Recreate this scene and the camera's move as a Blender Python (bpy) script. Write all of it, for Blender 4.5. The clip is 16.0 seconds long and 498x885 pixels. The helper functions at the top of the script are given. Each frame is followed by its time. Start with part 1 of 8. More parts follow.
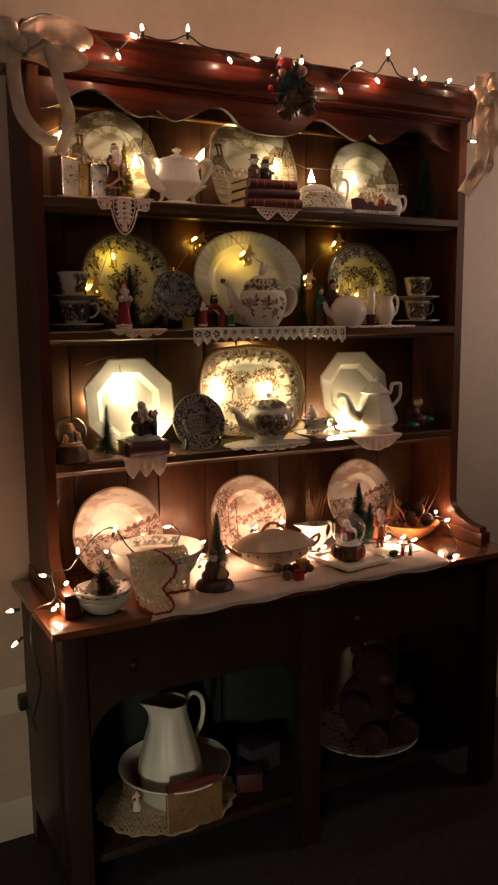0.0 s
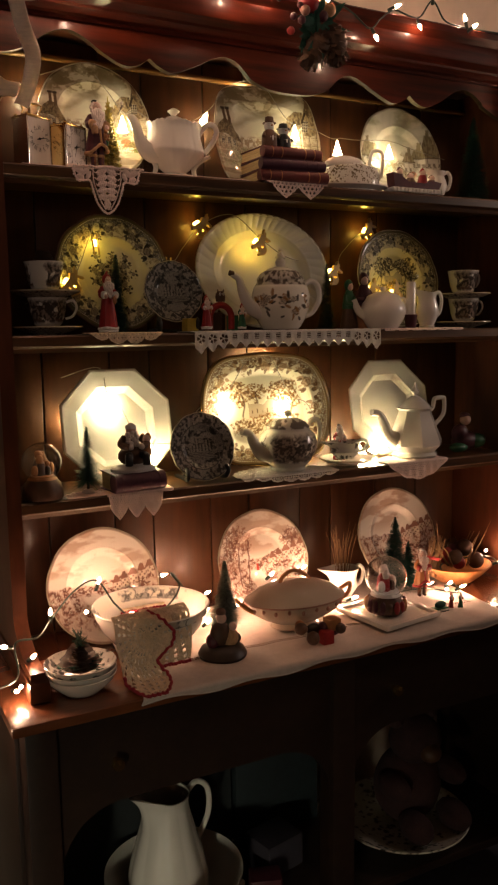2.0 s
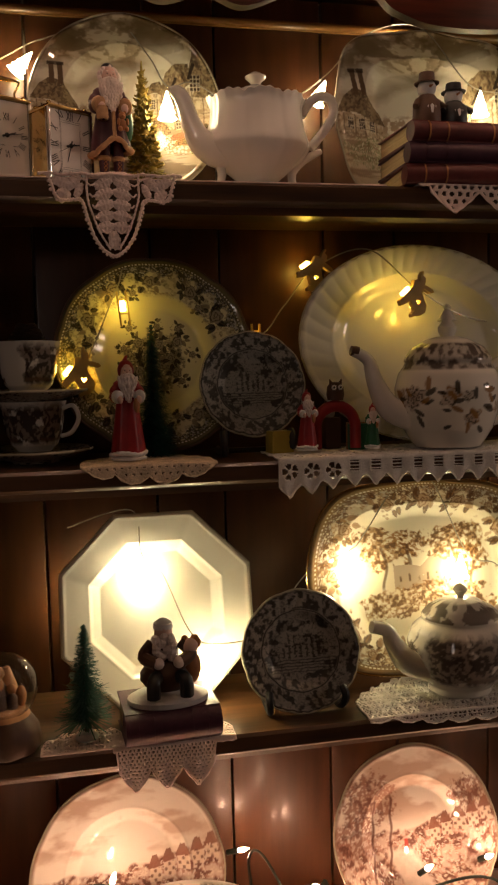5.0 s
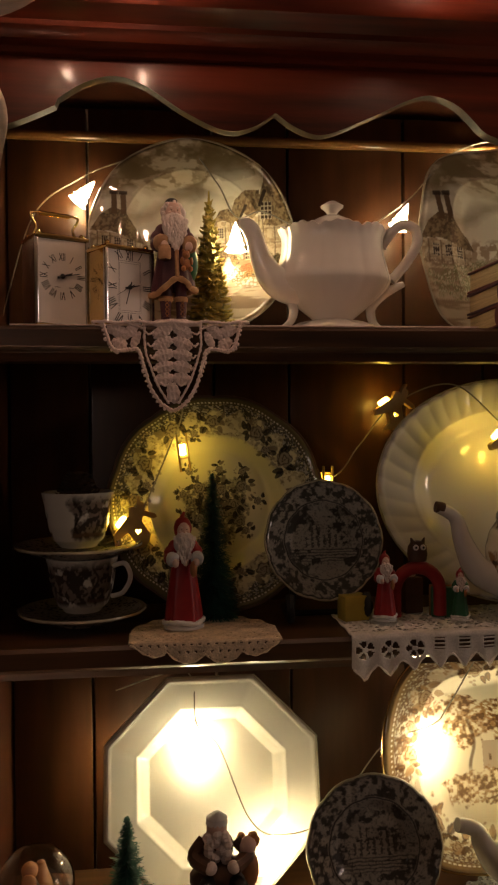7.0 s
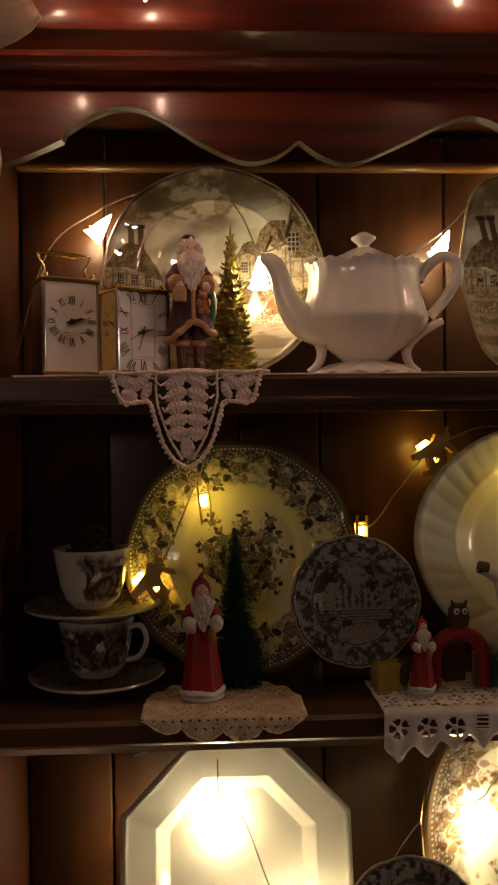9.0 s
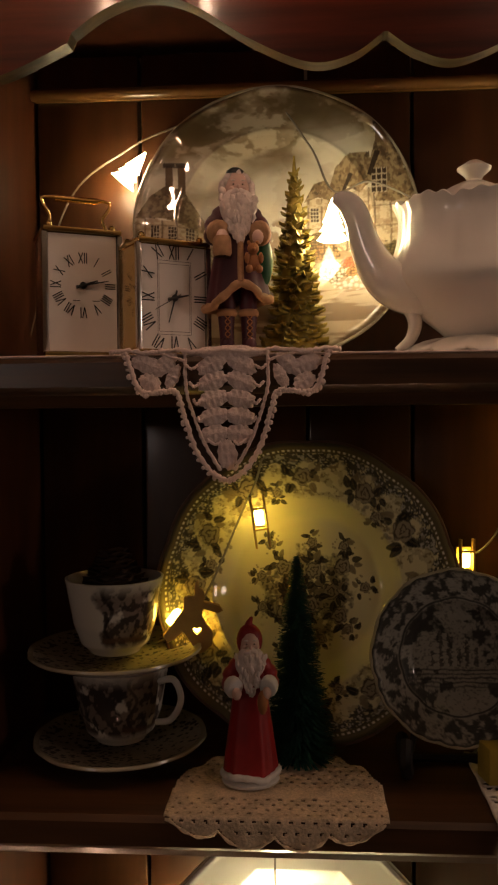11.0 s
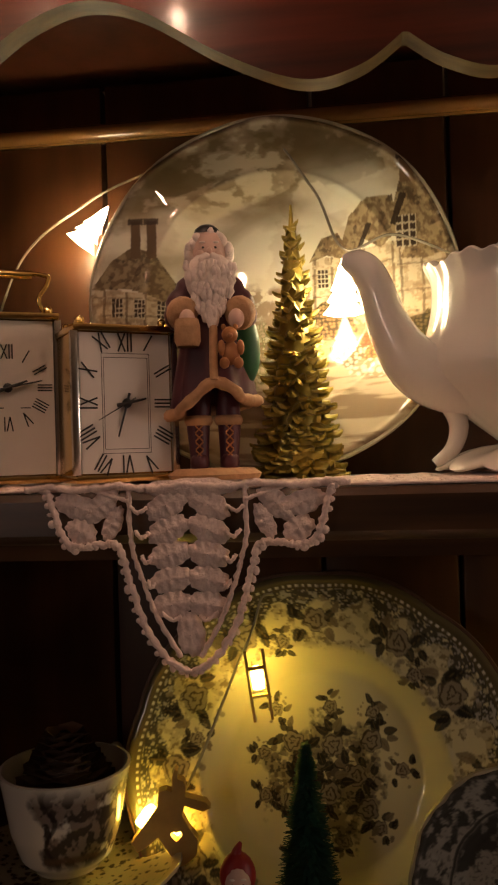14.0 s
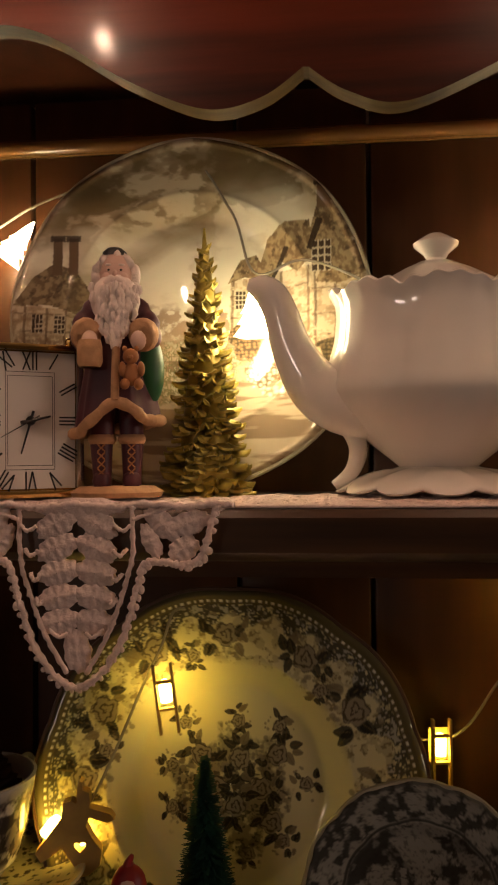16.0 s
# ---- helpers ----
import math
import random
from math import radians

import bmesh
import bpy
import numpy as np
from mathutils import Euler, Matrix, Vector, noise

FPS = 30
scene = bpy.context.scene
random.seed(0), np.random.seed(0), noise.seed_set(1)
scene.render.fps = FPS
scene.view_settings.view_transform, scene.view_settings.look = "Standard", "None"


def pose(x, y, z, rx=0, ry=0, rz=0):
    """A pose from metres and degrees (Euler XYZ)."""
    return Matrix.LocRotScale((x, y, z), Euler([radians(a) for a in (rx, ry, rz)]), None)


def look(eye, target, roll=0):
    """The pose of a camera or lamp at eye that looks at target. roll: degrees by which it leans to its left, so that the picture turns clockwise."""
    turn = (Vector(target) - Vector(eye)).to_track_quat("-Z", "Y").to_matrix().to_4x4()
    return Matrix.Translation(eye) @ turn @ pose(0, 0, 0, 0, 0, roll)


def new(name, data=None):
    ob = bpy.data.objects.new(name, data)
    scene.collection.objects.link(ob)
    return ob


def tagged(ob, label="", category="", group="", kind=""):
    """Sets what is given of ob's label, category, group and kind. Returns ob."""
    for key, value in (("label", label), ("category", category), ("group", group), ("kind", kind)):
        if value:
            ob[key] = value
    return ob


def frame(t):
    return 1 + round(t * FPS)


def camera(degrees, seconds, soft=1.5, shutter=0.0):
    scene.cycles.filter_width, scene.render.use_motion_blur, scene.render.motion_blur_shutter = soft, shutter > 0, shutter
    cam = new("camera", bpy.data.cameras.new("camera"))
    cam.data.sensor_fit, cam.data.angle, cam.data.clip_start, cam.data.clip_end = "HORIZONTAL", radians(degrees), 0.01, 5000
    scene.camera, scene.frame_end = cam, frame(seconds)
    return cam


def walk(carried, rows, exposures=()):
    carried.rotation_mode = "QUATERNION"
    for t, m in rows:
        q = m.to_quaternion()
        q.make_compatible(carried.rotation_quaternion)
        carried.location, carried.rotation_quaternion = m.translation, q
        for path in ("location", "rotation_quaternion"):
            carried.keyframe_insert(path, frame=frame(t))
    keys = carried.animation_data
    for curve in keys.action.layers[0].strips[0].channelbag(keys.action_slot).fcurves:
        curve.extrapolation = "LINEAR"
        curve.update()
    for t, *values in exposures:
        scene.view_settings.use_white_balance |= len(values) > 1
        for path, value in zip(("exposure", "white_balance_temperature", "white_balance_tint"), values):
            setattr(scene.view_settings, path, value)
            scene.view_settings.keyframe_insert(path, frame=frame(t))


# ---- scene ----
cam = camera(33.8, 16.0, soft=2.2)
PATH = [
    (0, (-0.078, -0.068, 1.582), (0.836, 1.685, 1.28), -0.5),
    (0.5, (-0.037, -0.019, 1.563), (0.848, 1.755, 1.3), -0.5),
    (1, (0.008, 0.052, 1.559), (0.885, 1.829, 1.29), -0.6),
    (1.5, (0.07, 0.203, 1.556), (0.958, 1.972, 1.271), -0.6),
    (2, (0.115, 0.353, 1.561), (1.019, 2.114, 1.282), -0.8),
    (2.5, (0.195, 0.484, 1.561), (1.1, 2.246, 1.286), -1.1),
    (3, (0.306, 0.644, 1.577), (1.206, 2.409, 1.305), -1.3),
    (3.5, (0.399, 0.743, 1.576), (1.253, 2.532, 1.31), -1.4),
    (4, (0.498, 0.89, 1.606), (1.23, 2.735, 1.36), -1.5),
    (4.5, (0.564, 1.018, 1.624), (1.134, 2.925, 1.425), -2.2),
    (4.7, (0.61, 1.046, 1.639), (1.09, 2.978, 1.447), -2.0),
    (6.8, (0.654, 1.182, 1.772), (0.902, 3.166, 1.745), -0.4),
    (7, (0.651, 1.193, 1.782), (0.883, 3.179, 1.751), -0.5),
    (7.5, (0.652, 1.226, 1.798), (0.856, 3.216, 1.773), -0.5),
    (8, (0.661, 1.245, 1.818), (0.85, 3.236, 1.803), -0.5),
    (8.2, (0.664, 1.25, 1.823), (0.847, 3.242, 1.812), -0.6),
    (10.5, (0.75, 1.383, 1.851), (0.636, 3.378, 1.785), -0.5),
    (11, (0.728, 1.484, 1.85), (0.597, 3.478, 1.787), -0.5),
    (11.5, (0.703, 1.561, 1.86), (0.584, 3.556, 1.803), -0.8),
    (12, (0.688, 1.611, 1.871), (0.577, 3.608, 1.841), -1.5),
    (12.5, (0.687, 1.637, 1.884), (0.578, 3.634, 1.878), -2.1),
    (13, (0.709, 1.66, 1.89), (0.573, 3.655, 1.896), -2.2),
    (13.5, (0.73, 1.676, 1.899), (0.527, 3.665, 1.906), -2.0),
    (14, (0.757, 1.668, 1.914), (0.509, 3.653, 1.939), -1.7),
    (14.5, (0.768, 1.675, 1.917), (0.516, 3.659, 1.942), -1.4),
    (15, (0.775, 1.675, 1.915), (0.511, 3.658, 1.94), -1.2),
    (15.5, (0.787, 1.664, 1.92), (0.55, 3.65, 1.95), -0.9),
    (16, (0.806, 1.663, 1.923), (0.604, 3.652, 1.956), -0.5),
]
walk(cam, [(t, look(eye, target, roll)) for t, eye, target, roll in PATH], exposures=[(0, 0.28), (3, 0.22), (4.5, 0.02), (7, -0.12), (10.5, -0.22), (12, 0.02), (13, 0.16), (14, 0.17), (16, 0.22)])
ROOM_POWER, FRONT_FILL_POWER, BULB_POWER, TABLE_POWER, LED_POWER, LOW_LED_POWER, AMBER_POWER, LOW_FILL_POWER = 3.0, 0.36, 290.0, 245.0, 37.0, 72.0, 33.0, 0.55

# ---- world, room light and added fill lights ----
world = bpy.data.worlds.new("night")
world.use_nodes = True
world.node_tree.nodes["Background"].inputs[0].default_value = (0.01, 0.012, 0.02, 1)
world.node_tree.nodes["Background"].inputs[1].default_value = 0.3
scene.world = world
# Unseen lamp, assumed from the brighter wall right of the dresser.
lamp = bpy.data.lights.new("side_light", "AREA")
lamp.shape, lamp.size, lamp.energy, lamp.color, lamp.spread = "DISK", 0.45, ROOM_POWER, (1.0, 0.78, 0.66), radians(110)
tagged(new("room_lamp", lamp), "assumed warm light out of view on the right", "lamp").matrix_world = look((3.3, 1.3, 2.0), (2.2, 2.3, 1.75))
# Unseen fill, narrowed to brighten the upper shelves; no such lamp is known.
hall = bpy.data.lights.new("front_fill", "AREA")
hall.shape, hall.size, hall.energy, hall.color, hall.spread = "DISK", 0.5, FRONT_FILL_POWER, (1.0, 0.80, 0.70), radians(34)
tagged(new("front_fill", hall), "added unseen fill light on the dresser front", "lamp").matrix_world = look((-1.3, -1.5, 2.35), (0.9, 2.2, 2.28))
# Unseen fill, added to brighten the pitcher under the table.
low_fill_light = bpy.data.lights.new("pitcher_fill", "AREA")
low_fill_light.shape, low_fill_light.size, low_fill_light.energy, low_fill_light.color, low_fill_light.spread = "DISK", 0.25, LOW_FILL_POWER, (1.0, 0.9, 0.66), radians(34)
tagged(new("low_fill", low_fill_light), "added unseen fill light aimed at the pitcher", "lamp").matrix_world = look((-1.0, -0.6, 0.62), (0.72, 2.0, 0.25))


# ---- mesh building ----
class Shape:
    """Gathers vertices and faces of one mesh, with a material slot for each face."""

    def __init__(self):
        self.v, self.f, self.s = [], [], []

    def add(self, verts, faces, slot=0):
        n = len(self.v)
        self.v.extend([tuple(p) for p in verts])
        self.f.extend([tuple(n + i for i in q) for q in faces])
        self.s.extend([slot] * len(faces))
        return self

    def grid(self, P, slot=0, wrap=False, keep=None, flip=False):
        """P: rows x columns x 3."""
        a, b = P.shape[:2]
        faces = []
        for i in range(a - 1):
            for j in range(b if wrap else b - 1):
                if keep is not None and not keep[i, j]:
                    continue
                k = (j + 1) % b
                q = (i * b + j, i * b + k, (i + 1) * b + k, (i + 1) * b + j)
                faces.append(q[::-1] if flip else q)
        return self.add(P.reshape(-1, 3).tolist(), faces, slot)

    def lathe(self, profile, seg=32, at=(0, 0, 0), slot=0, sx=1.0, sy=1.0, flute=0.0, lobes=8, mat=None):
        """profile: (radius, height) from the bottom up."""
        th = np.linspace(0, 2 * np.pi, seg, endpoint=False)
        wave = 1 + flute * np.cos(lobes * th)
        P = np.array([[(at[0] + sx * max(r, 1e-4) * w * math.cos(t), at[1] + sy * max(r, 1e-4) * w * math.sin(t), at[2] + z) for t, w in zip(th, wave)] for r, z in profile])
        if mat is not None:
            P = np.array([[mat @ Vector(p) for p in row] for row in P])
        return self.grid(P, slot, wrap=True)

    def tube(self, pts, radii, seg=8, slot=0, squash=1.0):
        """A round rod along pts; radii: one or one a point."""
        pts = [Vector(p) for p in pts]
        if isinstance(radii, (int, float)):
            radii = [radii] * len(pts)
        rows, side = [], None
        for i, p in enumerate(pts):
            d = (pts[min(i + 1, len(pts) - 1)] - pts[max(i - 1, 0)]).normalized()
            if side is None:
                side = d.cross(Vector((0, 0, 1)) if abs(d.z) < 0.9 else Vector((0, 1, 0))).normalized()
            side = (side - d * side.dot(d)).normalized()
            up = d.cross(side)
            rows.append([p + float(radii[i]) * (math.cos(a) * side + squash * math.sin(a) * up) for a in np.linspace(0, 2 * math.pi, seg, endpoint=False)])
        n = len(rows)
        self.grid(np.array([[tuple(q) for q in r] for r in rows]), slot, wrap=True)
        m = len(self.v)
        self.f += [tuple(range(m - n * seg, m - n * seg + seg))[::-1], tuple(range(m - seg, m))]
        self.s += [slot, slot]
        return self

    def ball(self, c, r, slot=0, seg=12, rings=8):
        r = (r, r, r) if isinstance(r, (int, float)) else r
        P = np.array([[(c[0] + r[0] * math.sin(a) * math.cos(b), c[1] + r[1] * math.sin(a) * math.sin(b), c[2] - r[2] * math.cos(a))
                       for b in np.linspace(0, 2 * math.pi, seg, endpoint=False)] for a in np.linspace(0.02, math.pi - 0.02, rings)])
        return self.grid(P, slot, wrap=True)

    def box(self, x0, x1, y0, y1, z0, z1, slot=0, bevel=0.0, mat=None):
        b = min(bevel, (x1 - x0) * 0.45, (y1 - y0) * 0.45, (z1 - z0) * 0.45)
        bm = bmesh.new()
        bmesh.ops.create_cube(bm, size=1, matrix=Matrix.Translation(((x0 + x1) / 2, (y0 + y1) / 2, (z0 + z1) / 2)) @ Matrix.Diagonal((x1 - x0, y1 - y0, z1 - z0, 1)))
        if b > 0:
            bmesh.ops.bevel(bm, geom=bm.edges[:], offset=b, segments=2, affect="EDGES", profile=0.6)
        return self.take(bm, slot, mat)

    def prism(self, outline, depth, slot=0, mat=None, bevel=0.0):
        """outline: (x, z) round the shape, from y=0 to y=depth."""
        bm = bmesh.new()
        f = bm.faces.new([bm.verts.new((x, 0, z)) for x, z in outline])
        out = bmesh.ops.extrude_face_region(bm, geom=[f])
        bmesh.ops.translate(bm, verts=[g for g in out["geom"] if isinstance(g, bmesh.types.BMVert)], vec=(0, depth, 0))
        bmesh.ops.recalc_face_normals(bm, faces=bm.faces[:])
        return self.take(bm, slot, mat)

    def take(self, bm, slot=0, mat=None):
        bm.verts.index_update()
        self.add([tuple(mat @ v.co if mat else v.co) for v in bm.verts], [[v.index for v in f.verts] for f in bm.faces], slot)
        bm.free()
        return self

    def mesh(self, name, mats, smooth=35):
        me = bpy.data.meshes.new(name)
        me.from_pydata(self.v, [], self.f)
        for m in mats if isinstance(mats, (list, tuple)) else [mats]:
            me.materials.append(m)
        me.polygons.foreach_set("material_index", self.s)
        if smooth:
            me.polygons.foreach_set("use_smooth", [True] * len(me.polygons))
            if smooth < 180:
                me.set_sharp_from_angle(angle=radians(smooth))
        me.update()
        return me


def part(name, shape, mats, parent=None, label="", m=None, smooth=40):
    """Links a shape as one mesh object under its thing."""
    ob = new(name, shape.mesh(name, mats, smooth) if isinstance(shape, Shape) else shape)
    ob.parent = parent
    if m is not None:
        ob.matrix_basis = m
    return tagged(ob, label)


def thing(name, label, category, m=None, group="", kind=""):
    """An Empty at the base of a thing that has parts."""
    ob = new(name)
    ob.empty_display_size = 0.05
    if m is not None:
        ob.matrix_basis = m
    return tagged(ob, label, category, group, kind)


def solid(name, shape, mats, label, category, m=None, group="", kind="", smooth=40):
    """A thing of one mesh."""
    return tagged(part(name, shape, mats, None, "", m, smooth), label, category, group, kind)


def curve(points, n=24):
    """Catmull-Rom through a few points."""
    p = [Vector(points[0])] + [Vector(q) for q in points] + [Vector(points[-1])]
    out = []
    for i in range(1, len(p) - 2):
        k = max(2, n // (len(p) - 3))
        for j in range(k):
            t = j / k
            a, b, c, d = p[i - 1:i + 3]
            out.append(0.5 * (2 * b + (c - a) * t + (2 * a - 5 * b + 4 * c - d) * t * t + (3 * b - a - 3 * c + d) * t ** 3))
    return out + [p[-1]]


def lattice(ix, iy, seed):
    return np.modf(np.abs(np.sin(ix * 127.1 + iy * 311.7 + seed * 74.7) * 43758.5453))[0]


def cloud(x, y, scale=1.0, seed=0, octaves=4):
    """Soft noise from 0 to 1 over arrays."""
    out, amp, total = np.zeros_like(x), 1.0, 0.0
    for o in range(octaves):
        u, v = x * scale * 2 ** o + 17.3 * seed, y * scale * 2 ** o - 9.1 * seed
        i, j = np.floor(u), np.floor(v)
        a, b = u - i, v - j
        a, b = a * a * (3 - 2 * a), b * b * (3 - 2 * b)
        n = (lattice(i, j, seed) * (1 - a) + lattice(i + 1, j, seed) * a) * (1 - b) + (lattice(i, j + 1, seed) * (1 - a) + lattice(i + 1, j + 1, seed) * a) * b
        out, total, amp = out + amp * n, total + amp, amp * 0.5
    return out / total


def blend(base, colour, mask):
    return base * (1 - mask[..., None]) + np.array(colour) * mask[..., None]


def step(x, a, b):
    return np.clip((x - a) / (b - a), 0, 1)


# ---- materials ----
def material(name, colour, rough=0.5, metal=0.0, coat=0.0, bump=0.0, scale=60.0, vary=0.2, spec=0.5, stretch=(1, 1, 1), second=None, sub=0.0, trans=0.0, gloss=0.14):
    """A surface whose colour varies at two scales, with a fine relief."""
    ma = bpy.data.materials.new(name)
    ma.use_nodes = True
    nt = ma.node_tree
    b = nt.nodes["Principled BSDF"]
    b.inputs["Roughness"].default_value, b.inputs["Metallic"].default_value = rough, metal
    b.inputs["Coat Weight"].default_value, b.inputs["Coat Roughness"].default_value = coat, gloss
    b.inputs["Specular IOR Level"].default_value = spec
    b.inputs["Transmission Weight"].default_value = trans
    if sub:
        b.inputs["Subsurface Weight"].default_value, b.inputs["Subsurface Scale"].default_value = sub, 0.004
    tc, mp = nt.nodes.new("ShaderNodeTexCoord"), nt.nodes.new("ShaderNodeMapping")
    mp.inputs["Scale"].default_value = stretch
    nt.links.new(tc.outputs["Object"], mp.inputs["Vector"])
    big, fine = nt.nodes.new("ShaderNodeTexNoise"), nt.nodes.new("ShaderNodeTexNoise")
    for n, s, d in ((big, scale * 0.15, 3), (fine, scale, 5)):
        n.inputs["Scale"].default_value, n.inputs["Detail"].default_value = s, d
        nt.links.new(mp.outputs["Vector"], n.inputs["Vector"])
    mix = nt.nodes.new("ShaderNodeMix")
    mix.data_type = "RGBA"
    lo = second or tuple(c * (1 - vary) for c in colour)
    hi = colour if second else tuple(min(1, c * (1 + vary * 0.6)) for c in colour)
    mix.inputs["A"].default_value, mix.inputs["B"].default_value = (*lo, 1), (*hi, 1)
    add = nt.nodes.new("ShaderNodeMath")
    add.operation = "MULTIPLY_ADD"
    add.inputs[1].default_value = 0.5
    half = nt.nodes.new("ShaderNodeMath")
    half.operation = "MULTIPLY"
    half.inputs[1].default_value = 0.5
    nt.links.new(big.outputs["Fac"], half.inputs[0])
    nt.links.new(fine.outputs["Fac"], add.inputs[0])
    nt.links.new(half.outputs[0], add.inputs[2])
    ramp = nt.nodes.new("ShaderNodeMapRange")
    ramp.inputs["From Min"].default_value, ramp.inputs["From Max"].default_value = 0.34, 0.66
    nt.links.new(add.outputs[0], ramp.inputs["Value"])
    nt.links.new(ramp.outputs["Result"], mix.inputs["Factor"])
    nt.links.new(mix.outputs["Result"], b.inputs["Base Color"])
    if bump:
        bp = nt.nodes.new("ShaderNodeBump")
        bp.inputs["Strength"].default_value, bp.inputs["Distance"].default_value = bump, 0.002
        nt.links.new(fine.outputs["Fac"], bp.inputs["Height"])
        nt.links.new(bp.outputs["Normal"], b.inputs["Normal"])
    return ma


def glow(name, colour, strength):
    ma = bpy.data.materials.new(name)
    ma.use_nodes = True
    b = ma.node_tree.nodes["Principled BSDF"]
    b.inputs["Base Color"].default_value = (*colour, 1)
    b.inputs["Emission Color"].default_value, b.inputs["Emission Strength"].default_value = (*colour, 1), strength
    return ma


def printed(name, rough=0.12):
    """Glazed china whose print is laid on its points as the attribute 'print'."""
    ma = bpy.data.materials.new(name)
    ma.use_nodes = True
    nt = ma.node_tree
    b = nt.nodes["Principled BSDF"]
    a = nt.nodes.new("ShaderNodeAttribute")
    a.attribute_name = "print"
    nt.links.new(a.outputs["Color"], b.inputs["Base Color"])
    b.inputs["Roughness"].default_value, b.inputs["Coat Weight"].default_value, b.inputs["Coat Roughness"].default_value = 0.5, 1.0, 0.02
    b.inputs["Specular IOR Level"].default_value = 0.15
    n, bp = nt.nodes.new("ShaderNodeTexNoise"), nt.nodes.new("ShaderNodeBump")
    n.inputs["Scale"].default_value = 24
    tc = nt.nodes.new("ShaderNodeTexCoord")
    nt.links.new(tc.outputs["Object"], n.inputs["Vector"])
    bp.inputs["Strength"].default_value, bp.inputs["Distance"].default_value = 0.03, 0.004
    nt.links.new(n.outputs["Fac"], bp.inputs["Height"])
    nt.links.new(bp.outputs["Normal"], b.inputs["Normal"])
    return ma


def transfer(name, ink, white=(0.78, 0.75, 0.66), scale=60, cover=0.5):
    """Glazed china with a transfer print of leaves and blossoms."""
    ma = material(name, white, 0.4, spec=0.2, coat=1.0, gloss=0.05, scale=12, vary=0.06)
    nt = ma.node_tree
    b = nt.nodes["Principled BSDF"]
    link = b.inputs["Base Color"].links[0].from_socket
    tc = nt.nodes.new("ShaderNodeTexCoord")
    vo, no, n2 = nt.nodes.new("ShaderNodeTexVoronoi"), nt.nodes.new("ShaderNodeTexNoise"), nt.nodes.new("ShaderNodeTexNoise")
    vo.inputs["Scale"].default_value, no.inputs["Scale"].default_value, n2.inputs["Scale"].default_value = scale * 1.6, scale * 0.45, scale * 3
    no.inputs["Detail"].default_value, n2.inputs["Detail"].default_value = 3, 4
    for n in (vo, no, n2):
        nt.links.new(tc.outputs["Object"], n.inputs["Vector"])
    a1, a2, mr = nt.nodes.new("ShaderNodeMath"), nt.nodes.new("ShaderNodeMath"), nt.nodes.new("ShaderNodeMapRange")
    a1.operation = a2.operation = "ADD"
    nt.links.new(vo.outputs["Distance"], a1.inputs[0])
    nt.links.new(no.outputs["Fac"], a1.inputs[1])
    nt.links.new(a1.outputs[0], a2.inputs[0])
    nt.links.new(n2.outputs["Fac"], a2.inputs[1])
    mr.inputs["From Min"].default_value, mr.inputs["From Max"].default_value = 1.18 + 0.4 * (cover - 0.5), 1.38 + 0.4 * (cover - 0.5)
    mr.inputs["To Min"].default_value, mr.inputs["To Max"].default_value = 1, 0
    nt.links.new(a2.outputs[0], mr.inputs["Value"])
    mx = nt.nodes.new("ShaderNodeMix")
    mx.data_type = "RGBA"
    nt.links.new(link, mx.inputs["A"])
    mx.inputs["B"].default_value = (*ink, 1)
    nt.links.new(mr.outputs["Result"], mx.inputs["Factor"])
    nt.links.new(mx.outputs["Result"], b.inputs["Base Color"])
    return ma


MAHOGANY = material("mahogany", (0.085, 0.013, 0.0045), 0.4, spec=0.25, coat=0.3, scale=70, vary=0.85, stretch=(0.07, 1, 1), bump=0.16)
UPRIGHT = material("mahogany_upright", (0.085, 0.026, 0.011), 0.42, spec=0.2, coat=0.12, scale=40, vary=0.45, stretch=(1, 1, 0.2), bump=0.05)
BOARD = material("back_board_wood", (0.074, 0.027, 0.0095), 0.42, spec=0.3, coat=0.15, scale=50, vary=0.4, stretch=(1, 1, 0.12), bump=0.08)
SHELFWOOD = material("shelf_wood", (0.09, 0.040, 0.015), 0.36, spec=0.5, coat=0.35, scale=70, vary=0.75, stretch=(0.06, 1, 1), bump=0.15)
TOPWOOD = material("table_wood", (0.19, 0.06, 0.022), 0.27, coat=0.5, scale=45, vary=0.4, stretch=(0.2, 1, 1), bump=0.06)
# Darker than the rack's wood, with the shade under the dresser top included.
DARKWOOD = material("dark_wood", (0.028, 0.014, 0.009), 0.45, scale=45, vary=0.4, bump=0.1)
# Worn wood, coloured golden for the light the edge takes from below.
EDGEWOOD = material("worn_lit_edge_wood", (0.085, 0.052, 0.016), 0.5, spec=0.3, coat=0.0, scale=90, vary=0.75, stretch=(0.3, 1, 1), bump=0.2)
# Lightened to stand for the lamplight that the rail catches.
RAIL = material("lit_rail_wood", (0.21, 0.10, 0.03), 0.25, coat=0.6, scale=50, vary=0.3, stretch=(0.15, 1, 1))
PAINT = material("cream_wall_paint", (0.62, 0.50, 0.40), 0.85, scale=30, vary=0.07, bump=0.06)
CEILING = material("ceiling_paint", (0.75, 0.68, 0.6), 0.9, scale=20, vary=0.05)
SKIRT = material("white_gloss_paint", (0.75, 0.68, 0.55), 0.35, scale=20, vary=0.06)
CARPET = material("dark_carpet", (0.05, 0.045, 0.06), 0.95, scale=300, vary=0.4, bump=0.5)
WHITE = material("white_glaze", (0.80, 0.75, 0.68), 0.35, spec=0.3, coat=1.0, gloss=0.02, scale=12, vary=0.05)
